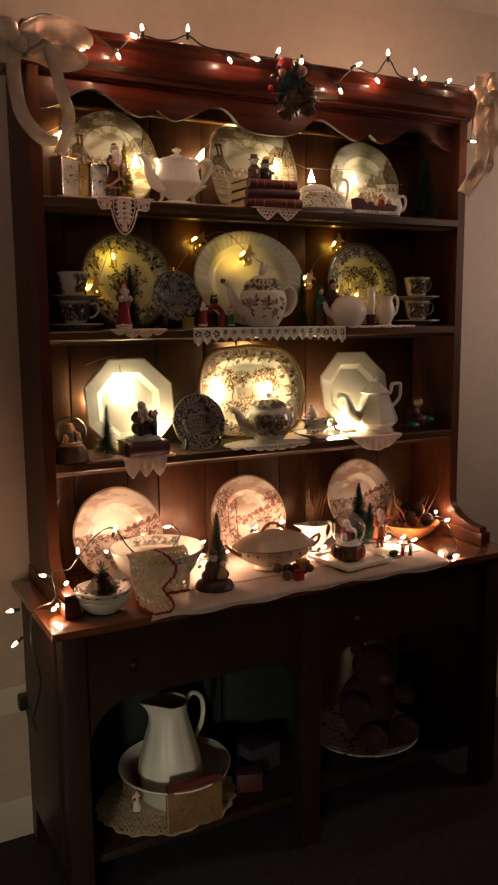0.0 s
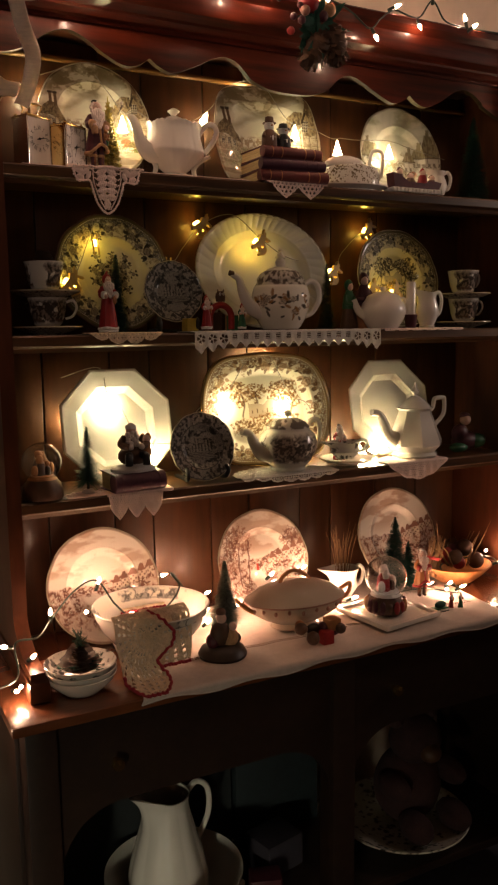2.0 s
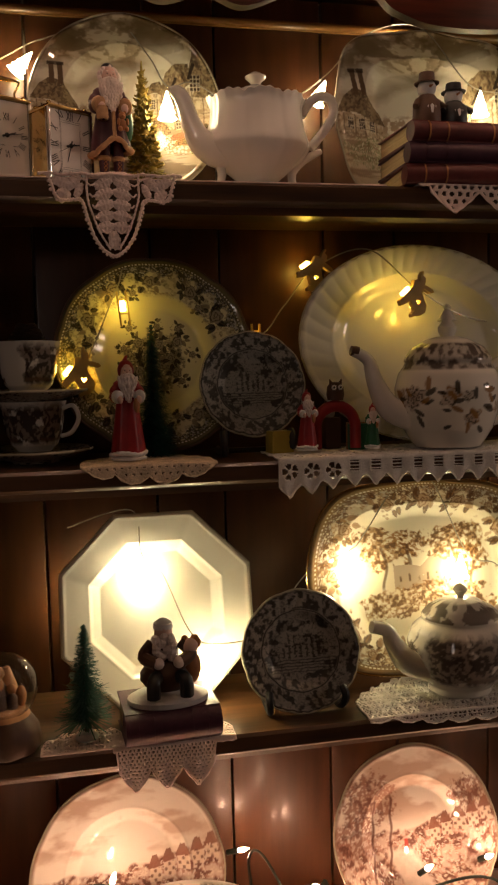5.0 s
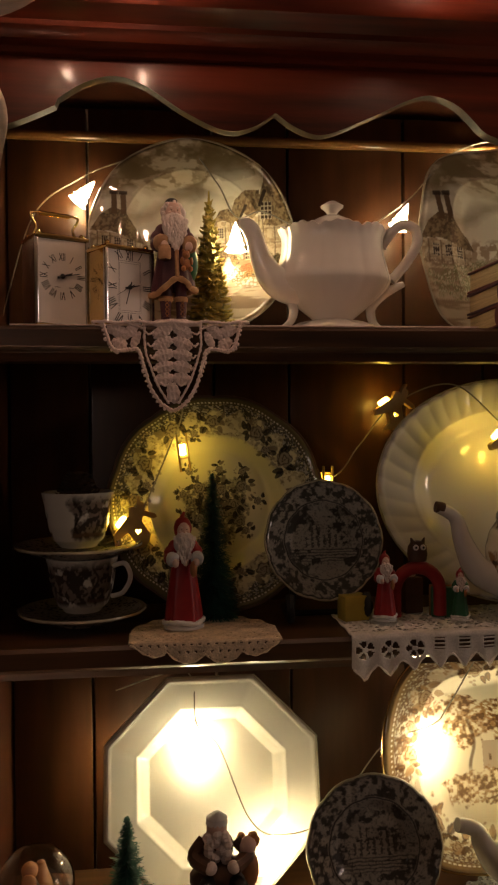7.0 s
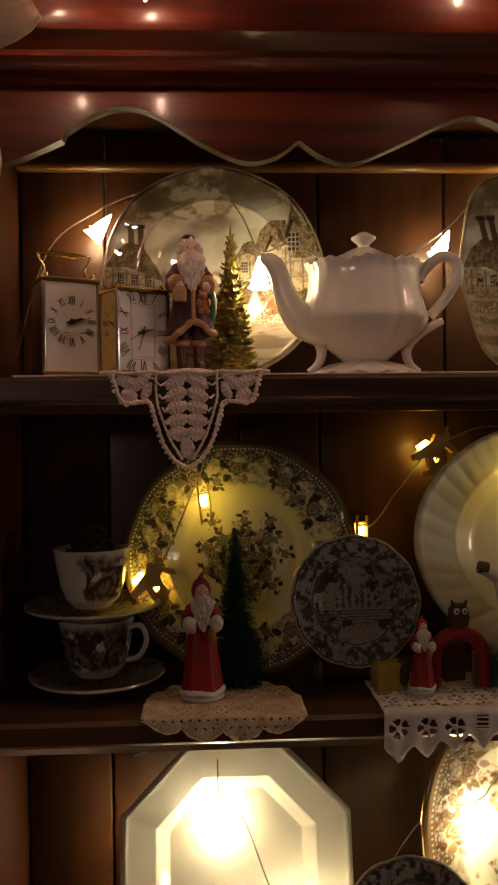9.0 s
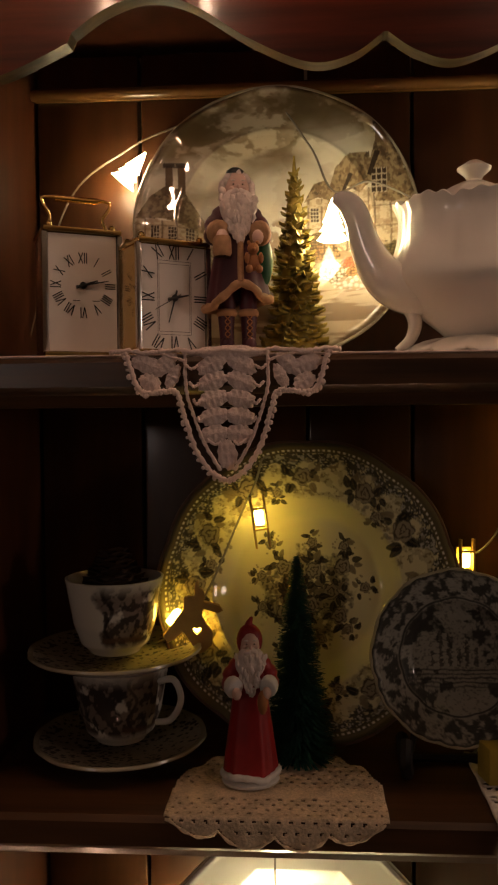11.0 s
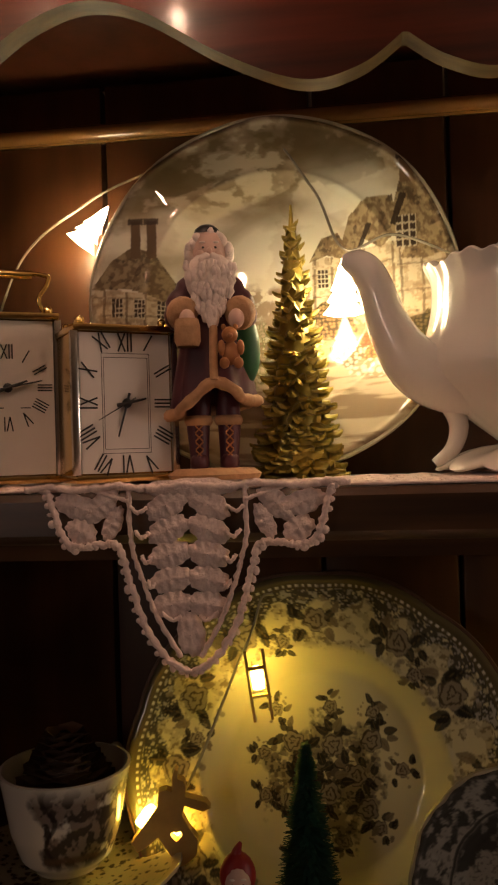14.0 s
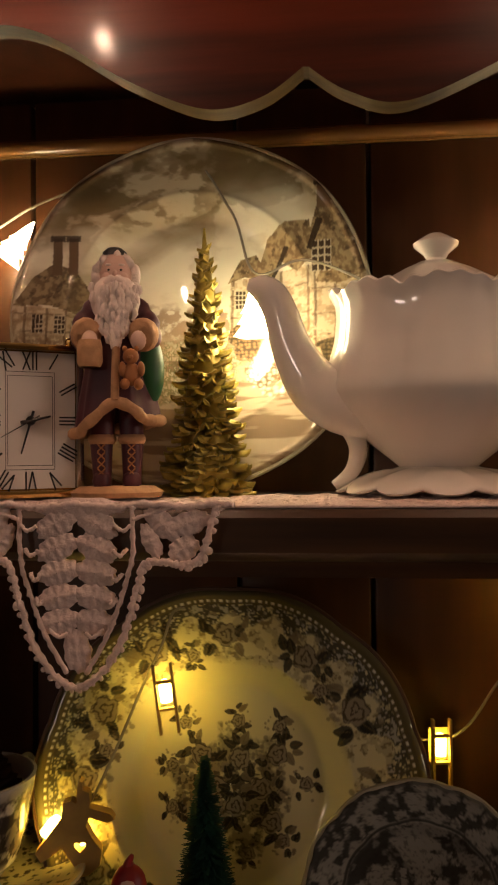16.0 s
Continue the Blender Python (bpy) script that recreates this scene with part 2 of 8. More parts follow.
CREAM = material("cream_glaze", (0.78, 0.72, 0.56), 0.35, spec=0.3, coat=1.0, gloss=0.02, scale=12, vary=0.05)
# White glaze darkened to carry the tureen's shade, with its lights behind it.
SHADEDGLAZE = material("shaded_white_glaze", (0.60, 0.47, 0.36), 0.35, spec=0.3, coat=1.0, gloss=0.03, scale=12, vary=0.12)
CHINA = printed("printed_china")
CHINAEDGE = material("glazed_china_edge", (0.5, 0.45, 0.33), 0.2, coat=0.6, scale=40, vary=0.3)
BROWNPRINT = transfer("brown_transfer_china", (0.10, 0.055, 0.03), scale=36, cover=0.45)
GREYPRINT = transfer("grey_transfer_china", (0.06, 0.05, 0.045), (0.6, 0.57, 0.5), scale=34, cover=0.62)
LACE = material("crochet_cotton", (0.95, 0.73, 0.66), 0.9, scale=700, vary=0.18, bump=0.35, spec=0.1)
LACEWHITE = material("white_lace_cotton", (0.8, 0.76, 0.7), 0.9, scale=500, vary=0.2, bump=0.5, spec=0.1)
LINEN = material("white_linen", (0.60, 0.51, 0.46), 0.9, scale=400, vary=0.1, bump=0.3, spec=0.1)
RIBBON = material("sheer_ribbon", (0.80, 0.64, 0.50), 0.6, scale=250, vary=0.2, stretch=(1, 1, 6), spec=0.3, trans=0.35)
BRASS = material("polished_brass", (0.83, 0.60, 0.24), 0.16, metal=1.0, scale=30, vary=0.12)
STEEL = material("brushed_silver", (0.7, 0.68, 0.64), 0.2, metal=1.0, scale=30, vary=0.1)
DIAL = material("clock_dial", (0.70, 0.65, 0.60), 0.35, coat=0.3, scale=20, vary=0.03)
BLACK = material("black_paint", (0.012, 0.011, 0.011), 0.4, scale=40, vary=0.3)
PINE = material("bottle_brush_green", (0.016, 0.085, 0.055), 0.7, scale=90, vary=0.5)
PINESNOW = material("frosted_green", (0.24, 0.29, 0.23), 0.7, scale=120, vary=0.8)
GOLDPINE = material("gold_green_foil", (0.42, 0.32, 0.06), 0.32, metal=0.45, scale=90, vary=0.6, bump=0.4)
RED = material("red_paint", (0.32, 0.016, 0.018), 0.45, scale=60, vary=0.3)
MAROON = material("maroon_paint", (0.075, 0.014, 0.022), 0.5, scale=60, vary=0.3)
FLEECE = material("painted_fur", (0.50, 0.28, 0.14), 0.75, scale=200, vary=0.25, bump=0.6)
BEARD = material("white_modelled_hair", (0.78, 0.66, 0.60), 0.7, scale=160, vary=0.2, bump=0.8)
SKIN = material("flesh_paint", (0.70, 0.47, 0.38), 0.55, scale=60, vary=0.12)
GREENPAINT = material("green_paint", (0.02, 0.12, 0.045), 0.45, scale=60, vary=0.3)
TAN = material("tan_paint", (0.42, 0.17, 0.055), 0.55, scale=60, vary=0.3)
SNOW = material("snow_paint", (0.75, 0.72, 0.70), 0.8, scale=120, vary=0.1, bump=0.5)
BROWN = material("brown_paint", (0.10, 0.045, 0.022), 0.55, scale=60, vary=0.35)
LEATHER = material("red_book_cloth", (0.13, 0.022, 0.02), 0.5, scale=120, vary=0.3, bump=0.2)
PLUM = material("plum_book_cloth", (0.07, 0.018, 0.035), 0.5, scale=120, vary=0.3, bump=0.2)
PAGES = material("book_pages", (0.6, 0.47, 0.24), 0.8, scale=30, stretch=(1, 1, 40), vary=0.3, bump=0.4)
CABLE = material("green_cable", (0.012, 0.022, 0.014), 0.45, scale=40, vary=0.3)
WIRE = material("clear_wire", (0.55, 0.5, 0.4), 0.25, scale=60, vary=0.2, trans=0.4)
CONE = material("pine_cone", (0.10, 0.05, 0.025), 0.7, scale=80, vary=0.5)
WICKER = material("dried_twigs", (0.22, 0.12, 0.05), 0.8, scale=90, vary=0.4)
CROCHET = material("cream_crochet", (0.78, 0.62, 0.44), 0.9, scale=450, vary=0.3, bump=0.7, spec=0.1)
CRIMSON = material("crimson_yarn", (0.33, 0.02, 0.03), 0.85, scale=400, vary=0.3, bump=0.6)
PLYWOOD = material("cut_plywood", (0.55, 0.36, 0.11), 0.5, scale=60, vary=0.3)
BLUSH = material("dusty_brick_print", (0.4, 0.2, 0.15), 0.3)
GLASS = bpy.data.materials.new("clear_glass")
GLASS.use_nodes = True
GLASS.node_tree.nodes["Principled BSDF"].inputs["Transmission Weight"].default_value = 1.0
GLASS.node_tree.nodes["Principled BSDF"].inputs["Roughness"].default_value = 0.02
GLASS.node_tree.nodes["Principled BSDF"].inputs["IOR"].default_value = 1.42
WARM = glow("warm_bulb", (1.0, 0.60, 0.39), BULB_POWER)
TABLEWARM = glow("warm_table_bulb", (1.0, 0.58, 0.36), TABLE_POWER)
WHITEBULB = glow("warm_white_led", (1.0, 0.82, 0.50), LED_POWER)
LOWLED = glow("bright_white_led", (1.0, 0.84, 0.50), LOW_LED_POWER)
AMBER = glow("amber_led", (1.0, 0.68, 0.09), AMBER_POWER)

# ---- room ----
TOP = 2.66
WALL = 2.34
solid("floor", Shape().box(-2.2, 4.0, -2.2, WALL, -0.1, 0.0), CARPET, "dark carpeted floor in deep shadow", "floor", kind="structure")
solid("ceiling", Shape().box(-2.2, 4.0, -2.2, WALL, TOP, TOP + 0.1), CEILING, "pale painted ceiling", "ceiling", kind="structure")
solid("wall_north", Shape().box(-2.2, 4.0, WALL, WALL + 0.12, -0.1, TOP + 0.1), PAINT, "cream painted wall behind the dresser", "wall", kind="structure")
solid("wall_south", Shape().box(-2.2, 4.0, -2.32, -2.2, -0.1, TOP + 0.1), PAINT, "cream painted wall", "wall", kind="structure")
solid("wall_west", Shape().box(-2.32, -2.2, -2.2, WALL, -0.1, TOP + 0.1), PAINT, "cream painted wall", "wall", kind="structure")
solid("wall_east", Shape().box(4.0, 4.12, -2.2, WALL, -0.1, TOP + 0.1), PAINT, "cream painted wall", "wall", kind="structure")
sk = Shape().prism([(0, 0), (0.0, 0.122), (-0.006, 0.122), (-0.008, 0.108), (-0.014, 0.1), (-0.014, 0.085), (-0.018, 0.08), (-0.018, 0)], 6.2, mat=Matrix.Translation((-2.2, WALL, 0)) @ Matrix(((0, 1, 0, 0), (1, 0, 0, 0), (0, 0, 1, 0), (0, 0, 0, 1))))
solid("baseboard", sk, SKIRT, "white moulded skirting board along the wall", "skirting board", kind="structure")

# ---- dresser table ----
TZ = 0.82
X0, X1, Y0 = 0.373, 1.905, 1.845
table = thing("dresser_table", "dark mahogany dresser base with apron and open pot board", "dresser")
part("tabletop", Shape().box(X0, X1, Y0, 2.325, TZ - 0.022, TZ, bevel=0.006), TOPWOOD, table, "polished reddish wood top")


def apron_outline(a, b, top, low, r):
    """A rail whose opening below it has rounded corners."""
    pts = [(a, top), (a, low - r)]
    pts += [(a + r - r * math.cos(t), low - r + r * math.sin(t)) for t in np.linspace(0.1, math.pi / 2, 8)]
    pts += [(b - r + r * math.cos(t), low - r + r * math.sin(t)) for t in np.linspace(math.pi / 2, 0.1, 8)]
    return pts + [(b, low - r), (b, top)]


for a, b in ((0.462, 1.098), (1.162, 1.798)):
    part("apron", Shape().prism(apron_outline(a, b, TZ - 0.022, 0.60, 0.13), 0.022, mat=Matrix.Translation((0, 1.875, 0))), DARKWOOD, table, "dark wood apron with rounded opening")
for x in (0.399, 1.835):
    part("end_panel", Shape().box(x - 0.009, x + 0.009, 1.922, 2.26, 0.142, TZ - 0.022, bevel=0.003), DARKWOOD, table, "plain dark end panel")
LEG = Shape().box(-0.031, 0.031, -0.031, 0.031, 0.0, TZ - 0.022, bevel=0.004)
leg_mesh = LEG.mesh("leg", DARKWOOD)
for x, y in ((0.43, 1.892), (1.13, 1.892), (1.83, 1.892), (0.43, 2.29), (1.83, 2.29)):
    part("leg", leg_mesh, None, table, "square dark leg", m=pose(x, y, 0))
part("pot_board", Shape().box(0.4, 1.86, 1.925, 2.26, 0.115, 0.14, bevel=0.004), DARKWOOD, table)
for x in (0.78, 1.48):
    knob = Shape().lathe([(0.007, 0), (0.007, 0.012), (0.014, 0.018), (0.012, 0.026), (0.0, 0.028)], 16)
    part("drawer_knob", knob, BRASS, table, "small brass knob", m=pose(x - 0.2, 1.875, 0.69, 90, 0, 0))

# ---- plate rack ----
S1, S2, S3 = 1.895, 1.549, 1.195
YF, YB = 2.085, 2.30
rack = thing("plate_rack", "tall dark mahogany plate rack with three shelves", "dresser rack")


def side_outline():
    pts = [(2.325, TZ + 0.045), (2.325, 2.215), (YF, 2.215), (YF, 0.96)]
    pts += [(YF - 0.15 * (1 - math.cos(t)), 0.96 - 0.08 * math.sin(t)) for t in np.linspace(0.2, math.pi / 2, 8)]
    return pts + [(1.935, TZ + 0.045)]


for x in (0.431, 1.831):
    swap = Matrix(((0, 1, 0, x), (1, 0, 0, 0), (0, 0, 1, 0), (0, 0, 0, 1)))
    part("side_panel", Shape().prism(side_outline(), 0.03, mat=swap), UPRIGHT, rack, "tall side with a flared foot")
    part("sled_foot", Shape().box(x - 0.006, x + 0.036, 1.92, 2.32, TZ + 0.002, TZ + 0.046, bevel=0.006), UPRIGHT, rack)


def shelf(z):
    """A shelf with a moulded front edge, undercut below."""
    pr = [(YB, -0.02), (YB, 0), (YF + 0.004, 0), (YF, -0.004), (YF, -0.022), (YF + 0.004, -0.026), (YF + 0.012, -0.028), (YF + 0.016, -0.037), (YF + 0.05, -0.037), (YF + 0.05, -0.02)]
    swap = Matrix(((0, 1, 0, 0.4615), (1, 0, 0, 0), (0, 0, 1, z), (0, 0, 0, 1)))
    return Shape().prism(pr, 1.369, mat=swap)


for z in (S1, S2, S3):
    part("shelf", shelf(z), SHELFWOOD, rack)
joints = [0.463, 0.568, 0.733, 0.836, 0.998, 1.112, 1.272, 1.375, 1.53, 1.68, 1.829]
for a, b in zip(joints, joints[1:]):
    part("back_board", Shape().box(a + 0.0015, b - 0.0015, YB, YB + 0.02, TZ + 0.003, 2.21, bevel=0.003), BOARD, rack)
part("back_rail", Shape().box(0.463, 1.829, YB - 0.012, YB - 0.001, 2.1625, 2.1755, bevel=0.003).tube([(0.463, YB - 0.012, 2.168), (1.829, YB - 0.012, 2.168)], 0.0058, 12), RAIL, rack, "thin half-round rail under the top")
part("top_board", Shape().box(0.432, 1.86, 2.1, 2.325, 2.217, 2.235), UPRIGHT, rack)


def valance_low(x):
    """Height of the scalloped lower edge at x."""
    d = min(x, 2.294 - x)
    return float(np.interp(d, EDGE[0], EDGE[1]))


EDGE = ([], [])
for keys in ([(0.45, 2.113), (0.495, 2.12), (0.548, 2.143)], [(0.5485, 2.149), (0.578, 2.168), (0.611, 2.177), (0.645, 2.168), (0.69, 2.140), (0.735, 2.121), (0.768, 2.126), (0.793, 2.143)], [(0.7935, 2.143), (0.817, 2.127), (0.851, 2.12), (0.91, 2.144), (0.95, 2.163), (0.979, 2.169), (1.01, 2.158), (1.038, 2.131)], [(1.046, 2.126), (1.09, 2.112), (1.148, 2.108)]):
    for p in curve([(x, z, 0) for x, z in keys], 60):
        EDGE[0].append(p.x)
        EDGE[1].append(p.y)
xs = np.linspace(0.462, 1.830, 420)
V = Shape()
V.grid(np.array([[(x, y, valance_low(x) if low else 2.21) for x in xs] for y, low in ((2.122, 0), (2.122, 1), (2.138, 1), (2.138, 0))]))
V.s[len(xs) - 1:2 * len(xs) - 2] = [1] * (len(xs) - 1)
part("valance", V, [MAHOGANY, EDGEWOOD], rack, "scalloped frieze board with a worn edge coloured as lit", smooth=20)


def moulding(profile, x0, x1):
    swap = Matrix(((0, 1, 0, x0), (1, 0, 0, 0), (0, 0, 1, 0), (0, 0, 0, 1)))
    return Shape().prism(profile, x1 - x0, mat=swap)


crown = [(2.16, 2.195), (2.112, 2.195), (2.108, 2.2), (2.092, 2.201), (2.087, 2.206), (2.079, 2.209), (2.077, 2.214), (2.066, 2.218), (2.052, 2.222), (2.048, 2.228), (2.046, 2.262), (2.038, 2.27), (2.03, 2.276), (2.027, 2.289), (2.03, 2.293), (2.16, 2.293)]
part("cornice", moulding(crown, 0.413, 1.868), MAHOGANY, rack, "moulded glossy red-brown cornice")
for x in (0.413, 1.834):
    part("cornice_return", Shape().box(x, x + 0.034, 2.162, 2.325, 2.237, 2.293, bevel=0.004), MAHOGANY, rack)

# ---- plates ----
IVORY = np.array((0.78, 0.74, 0.64))


def inside(u, v, pts):
    """1 within the polygon pts."""
    hit = np.zeros(u.shape, bool)
    for (a, b), (c, d) in zip(pts, pts[1:] + pts[:1]):
        if b != d:
            hit ^= ((v < b) != (v < d)) & (u < (c - a) * (v - b) / (d - b) + a)
    return hit.astype(float)


def plain(u, v, s, th):
    return np.ones(u.shape + (3,)) * IVORY


def leaf_spray(u, v, cu, cv, a, size, ink, dark, seed, col):
    """A cabbage rose with curled petals, dark leaves in pairs along a, and a small paler sprig."""
    g = random.Random(seed)
    ink, dark = np.array(ink), np.array(dark)
    for j in range(9):
        side = 1 if j % 2 else -1
        b = a + (0.0 if j < 5 else math.pi) + side * g.uniform(0.15, 0.95)
        l = size * g.uniform(1.3, 2.3)
        lu, lv, t = cu + l * math.cos(b), cv + l * math.sin(b), b + side * g.uniform(0.2, 1.0)
        k = size * g.uniform(0.75, 1.15)
        p, q = ((u - lu) * math.cos(t) + (v - lv) * math.sin(t)) / (0.74 * k), (-(u - lu) * math.sin(t) + (v - lv) * math.cos(t)) / (0.4 * k)
        leaf = step(np.abs(p) ** 1.8 + (q / (1.05 - 0.4 * p)) ** 2, 1.0, 0.8)
        col = blend(col, dark if g.random() < 0.75 else 0.75 * ink + 0.12 * IVORY, 0.9 * leaf)
        col = blend(col, ink, 0.6 * leaf * step(np.abs(q), 0.14, 0.05) * step(np.abs(p), 0.8, 0.6))
    for j in range(7):
        b = a + g.choice((1.57, -1.57)) + g.uniform(-0.6, 0.6)
        l = size * g.uniform(1.25, 2.5)
        d = np.hypot(u - cu - l * math.cos(b), v - cv - l * math.sin(b)) / (size * g.uniform(0.16, 0.3))
        col = blend(col, 0.7 * ink + 0.2 * IVORY, 0.8 * step(d, 1.0, 0.7))
    ang = np.arctan2(v - cv, u - cu)
    d = np.hypot(u - cu, v - cv) / size
    d = d / (1 + 0.07 * np.cos(5 * ang + seed) + 0.05 * np.cos(8 * ang + 2 * seed))
    col = blend(col, 0.7 * ink + 0.24 * IVORY, step(d, 1.1, 1.0))
    curl = np.cos(11 * d + 1.2 * np.sin(3 * ang + seed) + 0.7 * np.sin(5 * ang - 6 * d) + ang)
    col = blend(col, 0.35 * ink + 0.6 * dark, 0.9 * step(curl, 0.3, 0.75) * step(d, 1.08, 1.0))
    return blend(col, dark, 0.7 * step(np.abs(d - 1.04), 0.07, 0.02) * step(np.cos(5 * ang + seed), -0.9, -0.3))


def grove(u, v, ink, dark, seed, col, size=1.0):
    """Spreading trees over a ruined hall and a bank, for the middle of a plate."""
    n, n2 = cloud(u, v, 14, seed, 4), cloud(u, v, 40, seed + 3, 3)
    for cu, cv, w, h in ((-0.26, 0.2, 0.2, 0.15), (-0.1, 0.26, 0.15, 0.11), (0.22, 0.22, 0.2, 0.16), (0.34, 0.08, 0.12, 0.1)):
        cu, cv, w, h = cu * size, cv * size, w * size, h * size
        crown = step(np.hypot((u - cu) / w, (v - cv) / h) + 1.1 * (n - 0.5), 1.0, 0.86)
        col = blend(col, ink, 0.85 * crown * step(n2, 0.32, 0.46))
        col = blend(col, dark, 0.8 * crown * step(n2, 0.54, 0.62))
        col = blend(col, dark, 0.8 * step(np.abs(u - cu - 0.02 * np.sin(18 * v)), 0.014 * size, 0.006 * size) * step(v, cv, cv - 0.02) * step(v, -0.1 * size, -0.06 * size))
    hall = inside(u, v, [(-0.2 * size, -0.08 * size), (0.16 * size, -0.08 * size), (0.16 * size, 0.08 * size), (0.06 * size, 0.14 * size), (-0.02 * size, 0.07 * size), (-0.2 * size, 0.07 * size)])
    col = blend(col, 0.5 * np.array(ink) + 0.4 * IVORY, hall)
    slit = step(np.abs(np.mod(u * 16 / size, 1) - 0.5), 0.16, 0.08) * step(np.abs(v / size + 0.01), 0.03, 0.02) * step(n, 0.4, 0.5)
    col = blend(col, dark, 0.8 * hall * slit)
    bank = step(np.hypot((u - 0.02) / (0.46 * size), (v + 0.17 * size) / (0.13 * size)) + 1.0 * (n - 0.5), 1.0, 0.9)
    col = blend(col, ink, 0.8 * bank * step(n2, 0.36, 0.5))
    return blend(col, dark, 0.75 * bank * step(n2, 0.56, 0.64))


def floral(ink, dark, rim, roses=9, seed=3, zone=0.6, middle="bouquet", ground=(0.74, 0.67, 0.42)):
    """A border of roses and dark leaves inside a beaded rim, with a bouquet or a grove in the middle."""
    def paint(u, v, s, th):
        col = np.ones(u.shape + (3,)) * np.array(ground)
        uu, vv = s * np.cos(th), s * np.sin(th)
        n, n2 = cloud(uu, vv, 26, seed, 3), cloud(uu, vv, 60, seed + 7, 2)
        g = random.Random(seed)
        band = step(s, zone, zone + 0.05) * step(s, 0.93, 0.91)
        col = blend(col, ink, 0.35 * band * step(n, 0.5, 0.56))
        col = blend(col, ink, 0.75 * band * step(n2, 0.6, 0.66) * step(n, 0.44, 0.5))
        edge = 0.835 + 0.035 * np.cos(th * 2 * roses) + 0.05 * (n - 0.5)
        scroll = step(s, edge, edge + 0.012) * step(s, 0.93, 0.92)
        col = blend(col, np.array(dark) * 1.3, 0.9 * scroll * step(n2, 0.26, 0.36))
        col = blend(col, IVORY * 0.8, 0.7 * scroll * step(n2, 0.62, 0.68))
        for k in range(roses):
            a = 2 * math.pi * (k + g.uniform(-0.1, 0.1)) / roses
            r = 0.765 + g.uniform(-0.02, 0.02)
            col = leaf_spray(uu, vv, r * math.cos(a), r * math.sin(a), a + 1.57 + g.uniform(-0.3, 0.3), 0.062 + g.uniform(-0.006, 0.008), ink, dark, seed * 31 + k, col)
            if k % 2:
                b = a + math.pi / roses
                col = leaf_spray(uu, vv, (zone + 0.07) * math.cos(b), (zone + 0.07) * math.sin(b), b + 3.14, 0.034, ink, dark, seed * 57 + k, col)
        if middle == "bouquet":
            for k in range(9):
                a = 2 * math.pi * (k + g.uniform(-0.25, 0.25)) / 9
                r = g.uniform(0.3, 0.4)
                col = leaf_spray(uu, vv, r * math.cos(a), r * math.sin(a), a + g.uniform(-0.5, 0.5), 0.034, ink, dark, seed * 17 + k, col)
            m = step(np.hypot(uu / 0.34, (vv + 0.03) / 0.3) + 0.9 * (cloud(uu, vv, 11, seed + 2, 4) - 0.5), 1.0, 0.82)
            col = blend(col, 0.75 * np.array(ink) + 0.12 * IVORY, 0.8 * m * step(n, 0.3, 0.45))
            col = blend(col, dark, 0.7 * m * step(n2, 0.55, 0.63))
            weave = step(np.abs(np.mod(uu * 26 + 3 * vv, 1) - 0.5), 0.3, 0.2) * step(np.abs(np.mod(vv * 26, 1) - 0.5), 0.38, 0.3)
            bowl = step(np.hypot((uu + 0.1) / 0.2, (vv + 0.08) / 0.13), 1.0, 0.9)
            col = blend(col, 0.5 * np.array(ink) + 0.5 * np.array(dark), 0.7 * bowl * weave)
            for k in range(8):
                a = 2 * math.pi * (k + g.uniform(-0.2, 0.2)) / 8
                r = 0.1 + 0.13 * (k % 2) + g.uniform(0, 0.03)
                col = leaf_spray(uu, vv, 0.04 + r * math.cos(a), r * math.sin(a), a, 0.05, np.array(ink) * 0.8, np.array(dark) * 1.5, seed * 13 + k, col)
        else:
            col = grove(uu, vv, np.array(ink), np.array(dark), seed + 4, col, 1.25)
        col = blend(col, rim, 0.95 * step(s, 0.918, 0.924))
        bead = step(np.cos(th * 170), 0.0, 0.45) * step(np.abs(s - 0.938), 0.0065, 0.0045)
        col = blend(col, IVORY * 1.1, bead)
        return col
    return paint


